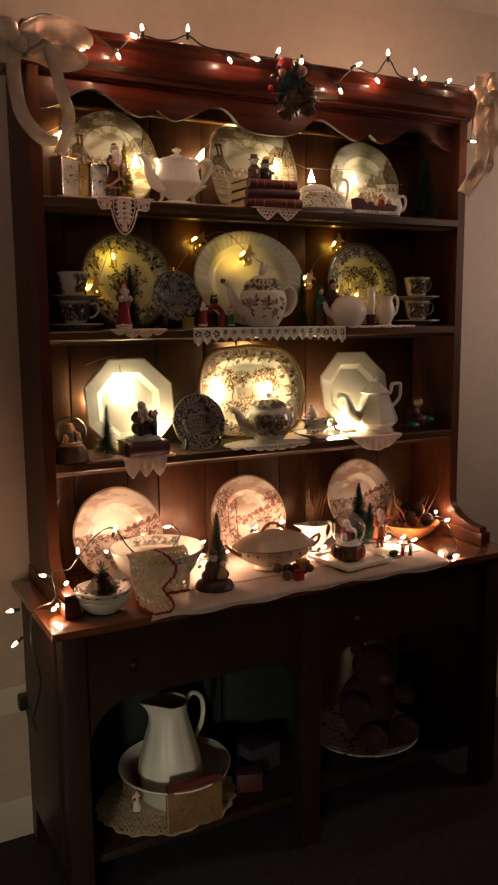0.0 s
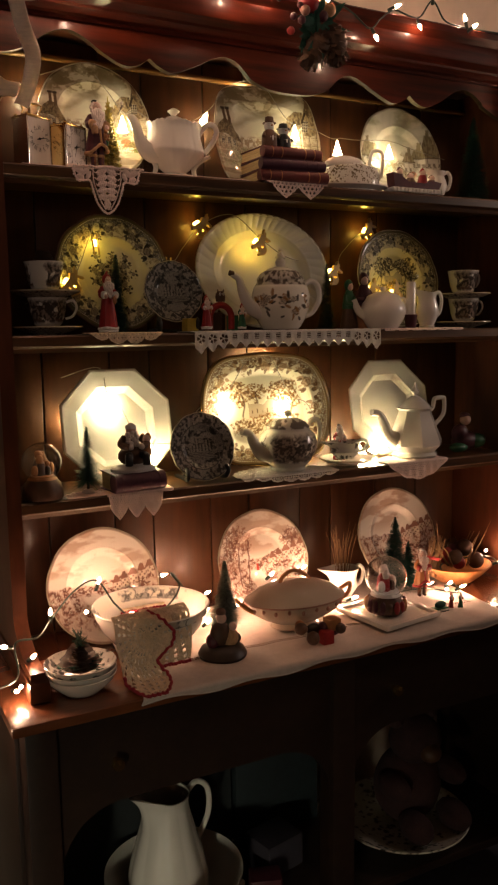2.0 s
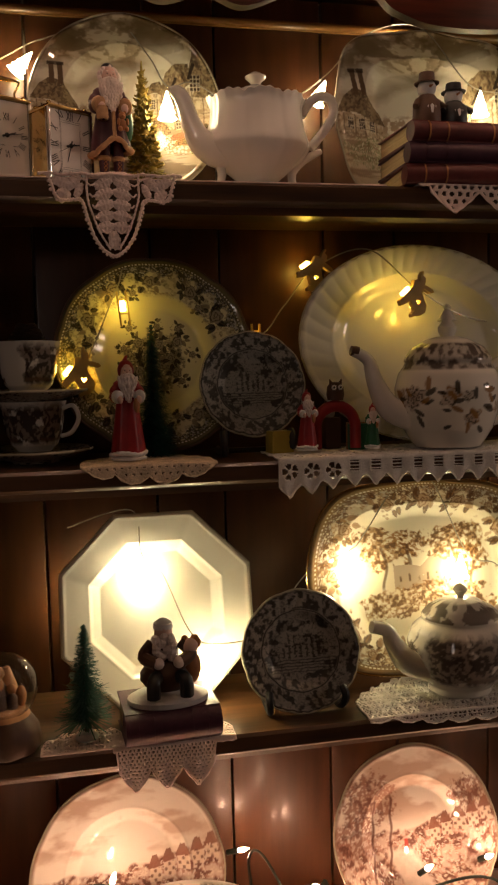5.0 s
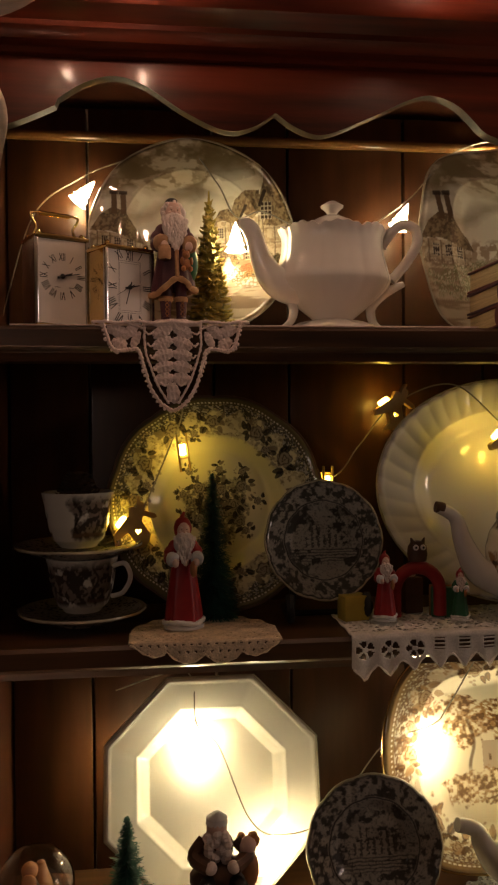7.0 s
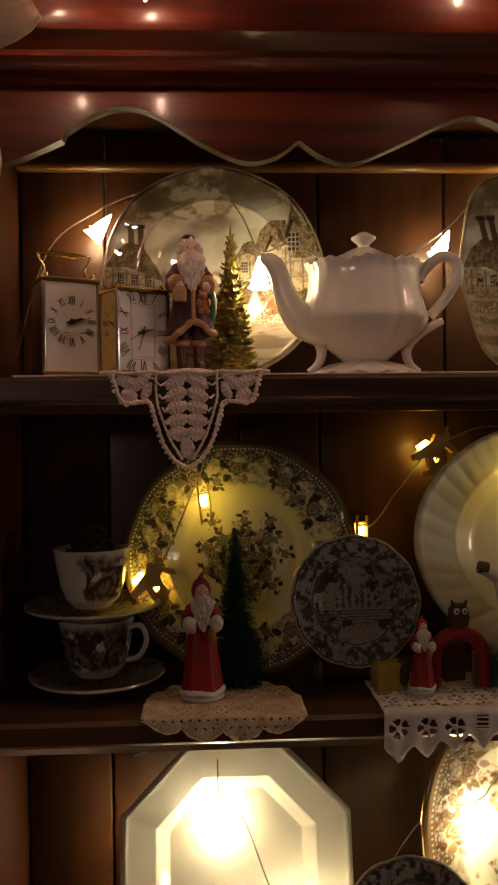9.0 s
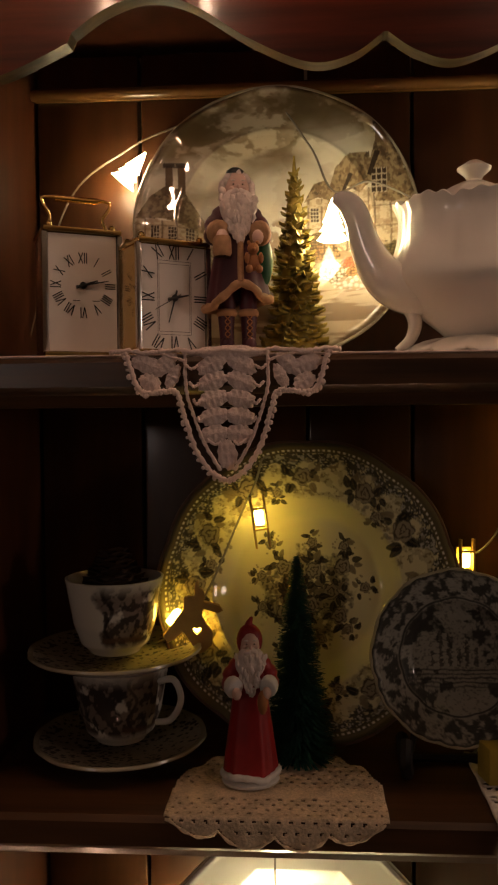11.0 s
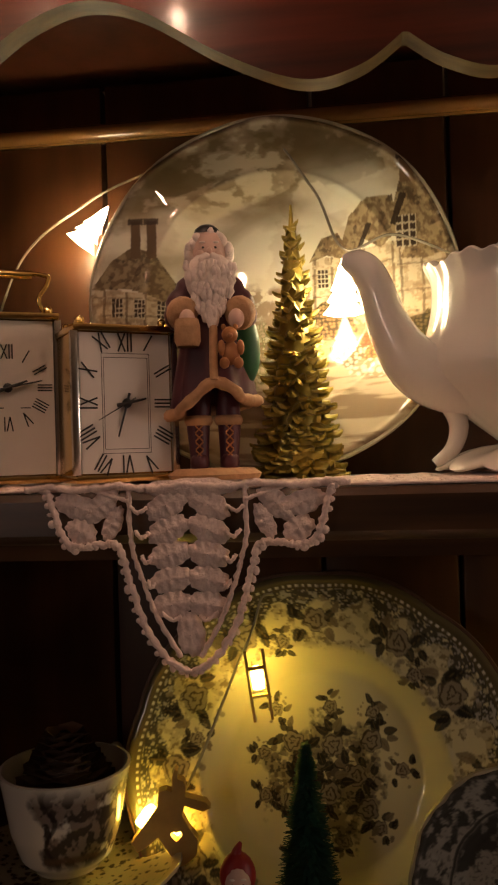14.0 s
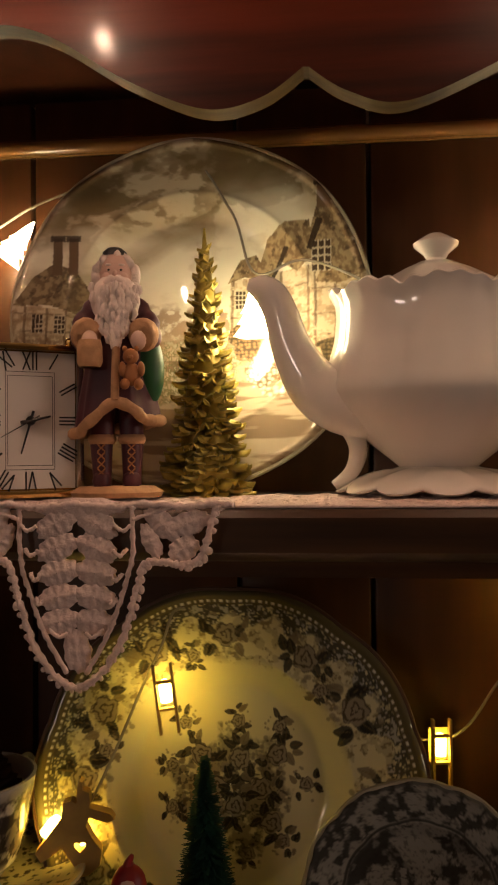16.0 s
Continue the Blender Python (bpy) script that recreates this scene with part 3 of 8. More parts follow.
def village(ink, dark, sky, seed=1, strength=1.0, flip=1, right=True):
    """A country scene with clouds, cottages and a lane."""
    def paint(u, v, s, th):
        u, v = s * np.cos(th) * flip, s * np.sin(th)
        col = np.ones(u.shape + (3,)) * IVORY
        n, n2, n3 = cloud(u, v * 1.7, 2.6, seed, 5), cloud(u, v, 22, seed + 1, 4), cloud(u, v, 60, seed + 2, 2)
        high = step(v, 0.0, 0.85)
        col = blend(col, sky, np.clip((step(n, 0.36, 0.6) * 0.8 + 0.3) * high * strength * 1.6, 0, 0.95))
        col = blend(col, np.array(dark) * 0.6 + 0.1, 0.75 * step(n, 0.52, 0.7) * high * strength)
        ground = step(v, -0.22, -0.42)
        col = blend(col, np.array(ink) * 0.6 + IVORY * 0.4, 0.6 * ground)
        col = blend(col, ink, 0.7 * ground * step(cloud(u * 0.5, v * 3, 9, seed + 4, 4), 0.5, 0.62))
        hedge = step(cloud(u, v, 9, seed + 6, 5), 0.47, 0.56) * step(np.abs(v + 0.2), 0.2, 0.1)
        col = blend(col, np.array(ink) * 0.8, 0.85 * hedge * step(n2, 0.3, 0.5))
        mass = step(cloud(u, v, 6, seed + 11, 5) + 0.3 * (0.05 - v) * step(v, -0.6, -0.3), 0.5, 0.55) * step(v, 0.2, 0.02) * step(v, -0.75, -0.5)
        col = blend(col, np.array(ink) * 0.9, 0.8 * mass * (0.35 + 0.65 * step(n2, 0.35, 0.5)))
        col = blend(col, dark, 0.65 * mass * step(n3, 0.55, 0.62))
        houses = [(-0.98, -0.28, -0.5, -0.02, 0.24)]
        if right:
            houses += [(0.38, -0.34, 0.62, 0.06, 0.22), (0.58, -0.36, 1.0, 0.05, 0.48), (0.16, -0.26, 0.4, -0.02, 0.14)]
        for a, b, c, d, e in houses:
            wall = inside(u, v, [(a, b), (c, b), (c, d), (a, d)])
            roof = inside(u, v, [(a - 0.04, d - 0.02), (c + 0.05, d - 0.04), (c - 0.06, e), (a + 0.08, e + 0.02)])
            stack = inside(u, v, [(a + 0.12, e - 0.06), (a + 0.2, e - 0.06), (a + 0.2, e + 0.13), (a + 0.12, e + 0.13)])
            col = blend(col, IVORY * 0.93, wall)
            beam = step(np.abs(np.sin((u - a) * 26)), 0.16, 0.06) + step(np.abs(np.sin((v - b) * 17)), 0.14, 0.06)
            col = blend(col, dark, 0.8 * wall * np.clip(beam, 0, 1))
            pane = step(np.sin((u - a) * 52), 0.1, 0.4) * step(np.sin((v - b) * 34), 0.2, 0.5)
            col = blend(col, dark, 0.75 * wall * pane)
            col = blend(col, np.array(ink) * 0.9, 0.95 * roof)
            col = blend(col, dark, 0.55 * roof * step(cloud(u * 3, v, 16, seed + 8, 3), 0.5, 0.62))
            col = blend(col, np.array(ink) * 0.7, 0.95 * stack)
            col = blend(col, dark, 0.8 * step(np.abs(v - (d - 0.03)), 0.016, 0.006) * inside(u, v, [(a - 0.05, d - 0.1), (c + 0.05, d - 0.1), (c + 0.05, d + 0.1), (a - 0.05, d + 0.1)]))
        for cu, cv, w, tint in ((0.36, -0.3, 0.1, (0.42, 0.16, 0.10)), (0.2, -0.44, 0.08, (0.75, 0.72, 0.66)), (0.5, -0.5, 0.09, (0.75, 0.72, 0.66)), (0.66, -0.46, 0.07, (0.22, 0.24, 0.08))):
            m = step(np.hypot(u - cu, (v - cv) * 1.6) / w + 0.6 * (n2 - 0.5), 1.0, 0.85)
            col = blend(col, np.array(tint), m * step(n3, 0.3, 0.5))
        return col
    return paint


def heads(u, v, scale, seed):
    """Round blossoms strewn over a grid: distance to the nearest one, and a random tone for it."""
    x, y = u * scale, v * scale
    i, j = np.floor(x), np.floor(y)
    best, tone = np.full(u.shape, 9.0), np.zeros(u.shape)
    for a in (-1, 0, 1):
        for b in (-1, 0, 1):
            d = np.hypot(i + a + 0.2 + 0.6 * lattice(i + a, j + b, seed) - x, j + b + 0.2 + 0.6 * lattice(i + a, j + b, seed + 5) - y)
            tone = np.where(d < best, lattice(i + a, j + b, seed + 9), tone)
            best = np.minimum(best, d)
    return best, tone


def hamlet(u, v, s, th):
    """A sepia country lane: thatched cottages at both sides, flower beds, a sandy path and heavy clouds."""
    u, v = s * np.cos(th), s * np.sin(th)
    n, n2, n3 = cloud(u, v * 1.6, 2.4, 3, 5), cloud(u, v, 26, 4, 4), cloud(u, v, 70, 5, 2)
    ink, dark, sand = np.array((0.20, 0.125, 0.065)), np.array((0.035, 0.022, 0.013)), np.array((0.46, 0.35, 0.21))
    col = np.ones(u.shape + (3,)) * np.array((0.74, 0.70, 0.56))
    heavy = step(v + 0.3 * (n - 0.5) - 0.12 * u, 0.44, 0.6)
    col = blend(col, (0.34, 0.26, 0.15), 0.85 * heavy * step(n, 0.34, 0.5))
    col = blend(col, (0.14, 0.10, 0.045), 0.6 * heavy * step(n, 0.52, 0.62))
    puff, wisp = cloud(u, v * 1.5, 6, 9, 5), cloud(u, v * 1.8, 13, 15, 4)
    col = blend(col, (0.15, 0.11, 0.045), 0.75 * heavy * step(puff, 0.5, 0.56))
    col = blend(col, (0.58, 0.51, 0.36), 0.8 * heavy * step(puff, 0.46, 0.40) * step(wisp, 0.40, 0.5))
    col = blend(col, (0.56, 0.49, 0.36), 0.5 * (1 - heavy) * step(v, 0.0, 0.2) * step(puff, 0.52, 0.6))
    drift = step(np.abs(v - 0.34 - 0.16 * np.sin(3 * u + 1) - 0.2 * (n - 0.5)), 0.1, 0.02) * step(u, 0.35, 0.0)
    col = blend(col, (0.34, 0.27, 0.16), 0.6 * drift)
    ground = step(v + 0.04 * (n - 0.5), -0.12, -0.2)
    col = blend(col, sand, 0.75 * ground)
    col = blend(col, ink, 0.75 * ground * step(cloud(u * 0.4, v * 3.2, 8, 8, 4), 0.5, 0.6))
    far = step(v - 0.1 * (n2 - 0.5), 0.06, 0.0) * step(v, -0.2, -0.12)
    col = blend(col, ink * 1.4, 0.8 * far * step(n2, 0.4, 0.52))
    bank = step(np.hypot((u + 0.3) / 0.62, (v + 0.33) / 0.2) + 0.7 * (n2 - 0.5), 1.0, 0.85)
    col = blend(col, (0.16, 0.17, 0.06), 0.85 * bank * step(n3, 0.3, 0.55))
    col = blend(col, (0.6, 0.56, 0.40), 0.8 * bank * step(n3, 0.62, 0.68))

    def thatch(pts, col, shade=1.0):
        m = inside(u, v, pts)
        straw = step(cloud(u * 1.2 + v * 0.6, v - 0.5 * u, 34, 11, 3), 0.42, 0.6)
        col = blend(col, np.array((0.36, 0.28, 0.16)) * shade, m)
        col = blend(col, ink * 0.7 * shade, 0.75 * m * straw)
        return blend(col, dark, 0.6 * m * step(n2, 0.6, 0.68))

    def house(a, b, c, d, col, posts, bars):
        m = inside(u, v, [(a, b), (c, b), (c, d), (a, d)])
        col = blend(col, (0.58, 0.50, 0.35), m)
        col = blend(col, ink * 1.5, 0.45 * m * step(cloud(u * 1.4, v * 2.2, 22, 19, 3), 0.55, 0.66))
        col = blend(col, ink * 0.8, 0.7 * m * step(v + 0.05 * (n3 - 0.5), b + 0.09, b + 0.03) * step(n3, 0.35, 0.55))
        for p in posts:
            col = blend(col, ink * 0.55, 0.75 * m * step(np.abs(u - p - 0.01 * (n2 - 0.5)), 0.0095, 0.005) * step(n3, 0.22, 0.36))
        for p in bars:
            col = blend(col, ink * 0.6, 0.65 * m * step(np.abs(v - p - 0.012 * (n2 - 0.5)), 0.008, 0.004) * step(n3, 0.3, 0.45))
        return blend(col, ink, 0.5 * m * step(n2, 0.58, 0.68))

    def window(a, b, c, d, col):
        m = inside(u, v, [(a, b), (c, b), (c, d), (a, d)])
        lat = np.clip(step(np.abs(np.mod((u - a) / (c - a) * 3, 1) - 0.5), 0.36, 0.42) + step(np.abs(np.mod((v - b) / (d - b) * 4, 1) - 0.5), 0.36, 0.42), 0, 1)
        col = blend(col, dark * 1.5, m)
        return blend(col, (0.62, 0.55, 0.42), 0.85 * m * lat)

    col = house(-0.97, -0.2, -0.5, 0.02, col, (-0.92, -0.8, -0.7, -0.56), (-0.02, -0.12))
    for a in (-0.88, -0.76, -0.64):
        col = window(a, -0.13, a + 0.06, -0.02, col)
    col = thatch([(-0.99, 0.02), (-0.9, 0.2), (-0.78, 0.29), (-0.66, 0.25), (-0.52, 0.06), (-0.47, -0.06), (-0.6, -0.02), (-0.8, 0.04)], col, 0.75)
    for a in (-0.79, -0.7):
        col = blend(col, ink * 0.6, inside(u, v, [(a, 0.22), (a + 0.055, 0.22), (a + 0.055, 0.44), (a, 0.44)]))
        col = blend(col, dark, 0.9 * inside(u, v, [(a - 0.015, 0.42), (a + 0.07, 0.42), (a + 0.07, 0.455), (a - 0.015, 0.455)]))
    col = house(0.22, -0.16, 0.4, 0.2, col, (0.235, 0.33, 0.385), (0.1, -0.03))
    col = window(0.25, 0.02, 0.31, 0.13, col)
    col = thatch([(0.2, 0.17), (0.27, 0.31), (0.36, 0.34), (0.44, 0.2), (0.38, 0.19), (0.3, 0.21)], col)
    col = house(0.4, -0.2, 0.68, 0.24, col, (0.42, 0.51, 0.66), (0.14, -0.02))
    col = window(0.44, 0.03, 0.5, 0.13, col)
    col = window(0.52, -0.2, 0.6, -0.04, col)
    col = thatch([(0.36, 0.2), (0.42, 0.42), (0.52, 0.5), (0.66, 0.5), (0.7, 0.3), (0.6, 0.22), (0.5, 0.3), (0.44, 0.18)], col)
    col = blend(col, dark, 0.95 * inside(u, v, [(0.45, 0.2), (0.47, 0.2), (0.55, 0.36), (0.52, 0.37)]))
    col = house(0.68, -0.24, 0.99, 0.22, col, (0.7, 0.81, 0.94), (0.1, -0.05))
    col = thatch([(0.64, 0.34), (0.7, 0.58), (0.76, 0.62), (0.86, 0.5), (0.99, 0.18), (0.84, 0.12), (0.7, 0.14), (0.78, 0.32)], col)
    col = window(0.68, 0.2, 0.79, 0.38, col)
    col = blend(col, dark, 0.95 * inside(u, v, [(0.65, 0.34), (0.68, 0.33), (0.74, 0.5), (0.7, 0.51)]))
    col = blend(col, ink * 0.8, inside(u, v, [(0.7, 0.56), (0.78, 0.56), (0.78, 0.74), (0.7, 0.74)]))
    col = blend(col, dark, 0.9 * inside(u, v, [(0.68, 0.68), (0.8, 0.68), (0.8, 0.71), (0.68, 0.71)]))
    # flower beds: heads of blossom with dark between them
    for cu, cv, w, h, tint, gap, fine in ((0.3, -0.14, 0.09, 0.07, (0.36, 0.24, 0.12), (0.07, 0.05, 0.025), 52), (0.36, -0.22, 0.1, 0.08, (0.42, 0.27, 0.13), (0.08, 0.055, 0.03), 46), (0.84, -0.26, 0.12, 0.09, (0.2, 0.15, 0.07), (0.05, 0.04, 0.02), 46), (0.54, -0.35, 0.11, 0.08, (0.44, 0.25, 0.10), (0.09, 0.05, 0.02), 44),
                                          (0.40, -0.35, 0.1, 0.09, (0.76, 0.72, 0.60), (0.16, 0.12, 0.06), 40), (0.54, -0.285, 0.09, 0.04, (0.62, 0.20, 0.10), (0.2, 0.08, 0.04), 44), (0.68, -0.36, 0.09, 0.06, (0.36, 0.26, 0.11), (0.1, 0.09, 0.03), 46), (0.55, -0.46, 0.13, 0.055, (0.84, 0.80, 0.68), (0.34, 0.27, 0.15), 26), (0.7, -0.47, 0.07, 0.04, (0.30, 0.33, 0.10), (0.12, 0.12, 0.04), 50)):
        m = step(np.hypot((u - cu) / w, (v - cv) / h) + 0.7 * (cloud(u, v, 20, 6, 2) - 0.5), 1.0, 0.94)
        d, tone = heads(u, v, fine, 7)
        col = blend(col, np.array(gap), m)
        col = blend(col, np.array(tint) * 0.6, m * step(d, 0.5, 0.4))
        col = blend(col, np.array(tint) * 0.9, m * step(d, 0.34, 0.18) * step(tone, 0.05, 0.3))
    return col


def toile(ink, pale, seed=5):
    """Plates covered with a dense dark print: a castle by the water within a leafy border."""
    def paint(u, v, s, th):
        uu, vv = s * np.cos(th), s * np.sin(th)
        n, m, f = cloud(uu, vv * 1.4, 5, seed, 5), cloud(uu, vv, 15, seed + 3, 4), cloud(uu, vv, 44, seed + 5, 3)
        col = np.ones(u.shape + (3,)) * np.array(pale)
        sky = step(vv, 0.1, 0.3) * step(s, 0.66, 0.62)
        col = blend(col, ink, 0.45 * sky * step(n, 0.5, 0.62))
        tree = step(n + 0.25 * np.abs(uu) - 0.1, 0.46, 0.5) * step(s, 0.68, 0.64)
        col = blend(col, ink, 0.92 * tree * step(m, 0.36, 0.5))
        water = step(vv, -0.12, -0.16) * step(vv, -0.4, -0.34) * step(s, 0.66, 0.62)
        col = blend(col, ink, 0.75 * water * step(np.sin(vv * 130 + 8 * n), 0.1, 0.6))
        keep = inside(uu, vv, [(-0.3, -0.12), (0.3, -0.12), (0.3, 0.1), (0.2, 0.1), (0.2, 0.2), (0.1, 0.2), (0.1, 0.08), (-0.08, 0.08), (-0.08, 0.26), (-0.2, 0.26), (-0.2, 0.06), (-0.3, 0.06)])
        col = blend(col, np.array(pale) * 1.1, 0.85 * keep)
        col = blend(col, ink, 0.75 * keep * step(f + 0.25 * np.sin(uu * 62), 0.52, 0.6))
        border = step(s, 0.68, 0.7)
        col = blend(col, ink, 0.9 * border * step(m, 0.52, 0.44))
        col = blend(col, np.array(pale) * 1.1, 0.75 * border * step(np.cos(th * 9 + seed) + 2.2 * (m - 0.5), 0.75, 0.95) * step(f, 0.4, 0.5))
        col = blend(col, ink, 0.5 * step(f, 0.6, 0.66))
        col = blend(col, ink, 0.9 * step(np.abs(s - 0.67), 0.014, 0.006))
        return blend(col, np.array(ink) * 2, 0.7 * step(s, 0.955, 0.97))
    return paint


def winter(ink, dark, seed=1, flip=1, trees=False):
    """A pale sky with pink-brown clouds over brown woods, cottages and a snowy lane."""
    def paint(u, v, s, th):
        u, v = s * np.cos(th) * flip, s * np.sin(th)
        n, n2, n3 = cloud(u, v * 2.2, 2.6, seed, 5), cloud(u, v, 17, seed + 1, 4), cloud(u, v, 44, seed + 2, 3)
        col = np.ones(u.shape + (3,)) * np.array((0.82, 0.75, 0.66))
        col = blend(col, (0.50, 0.33, 0.23), 0.75 * step(n, 0.48, 0.62) * step(v, 0.05, 0.3))
        line = 0.02 + 0.22 * u * step(u, 0.0, 0.3) + 0.12 * (cloud(u, v * 0.2, 7, seed + 3, 3) - 0.5)
        wood = step(v, line + 0.03, line) * step(v, -0.85, -0.55)
        lane = step(np.abs(u + 0.12 + 0.5 * (v + 0.3)), 0.2, 0.14) * step(v, -0.12, -0.2)
        mass = wood * (1 - 0.9 * lane)
        col = blend(col, np.array(ink) * 1.1, 0.85 * mass * (0.5 + 0.5 * step(n2, 0.38, 0.5)))
        col = blend(col, dark, 0.8 * mass * step(n2, 0.52, 0.6))
        col = blend(col, (0.8, 0.72, 0.62), 0.75 * mass * step(n3, 0.6, 0.65))
        for k in range(5):
            a, b = 0.22 + 0.15 * k, 0.0 + 0.05 * k
            roof = inside(u, v, [(a - 0.02, b), (a + 0.13, b + 0.02), (a + 0.08, b + 0.14), (a + 0.03, b + 0.13)])
            wall = inside(u, v, [(a, b - 0.13), (a + 0.12, b - 0.13), (a + 0.12, b + 0.01), (a, b)])
            col = blend(col, (0.74, 0.62, 0.5), 0.9 * wall)
            col = blend(col, dark, 0.8 * wall * step(np.sin((u - a) * 80) * np.sin((v - b) * 70), 0.2, 0.5))
            col = blend(col, np.array(ink) * 0.8, 0.95 * roof)
        if trees:
            for cu, cv, w in ((-0.55, 0.42, 0.4), (-0.75, 0.05, 0.3), (0.68, 0.4, 0.24)):
                crown = step(np.hypot((u - cu) / w, (v - cv) / (0.8 * w)) + 0.9 * (n2 - 0.5), 1.0, 0.85)
                col = blend(col, np.array(ink) * 0.9, 0.85 * crown * step(n3, 0.38, 0.5))
                col = blend(col, dark, 0.7 * crown * step(n2, 0.55, 0.62))
            for cu in (-0.5, -0.28):
                col = blend(col, dark, 0.85 * step(np.abs(u - cu - 0.1 * (v + 0.1) - 0.01 * np.sin(22 * v)), 0.02, 0.01) * step(v, -0.5, -0.45) * step(v, 0.45, 0.4))
            col = blend(col, (0.42, 0.06, 0.04), inside(u, v, [(-0.12, -0.2), (-0.06, -0.2), (-0.07, -0.06), (-0.11, -0.06)]))
        rim = step(s, 0.955, 0.975)
        return blend(col, (0.36, 0.22, 0.15), 0.6 * rim)
    return paint


def circle(r, wave=0.0, lobes=6, ph=0.0):
    return lambda th: r * (1 + wave * np.abs(np.cos(lobes * 0.5 * th + ph)) - wave * 0.6)


def octagon(r):
    def f(th):
        a = np.mod(th + math.pi / 8, math.pi / 4) - math.pi / 8
        return r / np.cos(a)
    return f


def oval(a, b, p=2.0, wave=0.0, lobes=8):
    return lambda th: (np.abs(np.cos(th) / a) ** p + np.abs(np.sin(th) / b) ** p) ** (-1 / p) * (1 + wave * np.cos(lobes * th))


def dish(name, label, outline, paint, x, y, z, lean=12, turn=0, rise=0.022, well=0.62, nr=70, nt=220, category="plate", flute=0, mat=None, group="", rim=None, soft=0.12, ripple=0.0):
    """A plate stood up on edge, facing the room and leaning back; its print is laid on the points."""
    th = np.linspace(0, 2 * np.pi, nt, endpoint=False)
    s = np.concatenate([np.linspace(0.004, 0.97, nr), [0.985, 0.996, 1.0]])
    S, T = np.meshgrid(s, th, indexing="ij")
    R = outline(T)
    wall = step(S, well - soft, well + 0.04)
    if soft > 0.1:
        wall = wall * wall * (3 - 2 * wall)
    Z = rise * (0.55 * wall + 0.45 * step(S, well, 1.0))
    big0 = float(np.max(R))
    if flute:
        gore = np.abs(np.sin(0.5 * flute * T + 2.4 * step(S, well, 1.0)))
        Z = Z + 0.012 * big0 * (gore - 0.6) * step(S, well, well + 0.12)
        R = R * (1 + 0.014 * (gore - 0.6) * step(S, 0.85, 1.0))
    Z = Z + ripple * np.cos(8 * T) * step(S, well, 1.0) ** 1.5 + 0.35 * ripple * np.sin(16 * T + 1) * step(S, well + 0.05, 0.9)
    Z = Z + 0.0007 * np.exp(-((S - well - 0.03) / 0.016) ** 2) + 0.0008 * np.exp(-((S - 0.965) / 0.014) ** 2)
    Z = Z - 0.0025 * step(S, 0.985, 1.0)
    U, W = S * R * np.cos(T), S * R * np.sin(T)
    P = np.stack([U, W, Z], -1)
    big = max(U.max(), W.max())
    col = paint(U / big, W / big, S, T)
    sh = Shape().grid(P, wrap=True)
    s2 = np.array([1.0, 0.97, 0.8, well, well - 0.05, well - 0.08, 0.3, 0.004])
    S2, T2 = np.meshgrid(s2, th[::2], indexing="ij")
    R2 = outline(T2)
    w2 = step(S2, well - soft, well + 0.04)
    Z2 = rise * (0.55 * w2 + 0.45 * step(S2, well, 1.0)) - 0.0045 - 0.003 * step(np.abs(S2 - well + 0.05), 0.03, 0.0)
    Z2[0] += 0.002
    back = np.stack([S2 * R2 * np.cos(T2), S2 * R2 * np.sin(T2), Z2], -1)
    sh.grid(back, wrap=True)
    me = sh.mesh(name, mat or CHINA, 60)
    at = me.color_attributes.new("print", "FLOAT_COLOR", "POINT")
    rgba = np.ones((len(me.vertices), 4))
    rgba[:, :3] = IVORY
    rgba[:col.shape[0] * nt, :3] = np.clip(col.reshape(-1, 3), 0, 1)
    at.data.foreach_set("color", rgba.ravel())
    ob = new(name, me)
    ob.matrix_basis = pose(x, y, z, 90 - lean, 0, turn)
    edge = Shape()
    ring = [(float(outline(np.array(t))) * math.cos(t), float(outline(np.array(t))) * math.sin(t), rise - 0.0022) for t in np.linspace(0, 2 * math.pi, 161)]
    part("rim", edge.tube(ring, 0.0017, 6), rim or CHINAEDGE, ob)
    return tagged(ob, label, category, group)


UMBER = (0.10, 0.065, 0.03)
dish("dinner_plate", "country cottage scene plate with a wavy rim on the top shelf", oval(0.130, 0.134, 2.0, 0.004, 8), hamlet, 0.704, 2.255, 2.0275, nr=210, nt=620, rise=0.016, well=0.66, ripple=0.0013)
dish("serving_platter", "squarish cottage scene platter on the top shelf", oval(0.148, 0.135, 3.2, 0.018, 8), hamlet, 1.15, 2.25, 2.025, nr=150, nt=460, rise=0.016, well=0.68, ripple=0.0014)
dish("dinner_plate", "fluted cottage scene plate with pale green tint", circle(0.133, 0.018, 8), village((0.36, 0.30, 0.17), UMBER, (0.42, 0.40, 0.26), 9, 0.7), 1.562, 2.25, 2.015, rise=0.02, flute=24)
dish("dinner_plate", "brown rose-bordered dinner plate with a beaded rim", circle(0.138, 0.02, 10), floral((0.19, 0.135, 0.055), (0.014, 0.012, 0.008), (0.10, 0.078, 0.03), 12), 0.731, 2.25, 1.688, nr=210, nt=620, rise=0.02, well=0.6, rim=BROWN)
dish("oval_platter", "large plain white oval platter with a fluted rim", oval(0.19, 0.148), plain, 1.128, 2.245, 1.698, nr=110, nt=600, rise=0.022, well=0.7, flute=46, category="platter")
dish("dinner_plate", "brown flower-printed dinner plate on the middle shelf", circle(0.136, 0.015, 10), floral((0.13, 0.10, 0.05), (0.022, 0.02, 0.013), (0.10, 0.08, 0.04), 11, seed=8, zone=0.7, middle="grove"), 1.552, 2.245, 1.686, nr=120, nt=360)
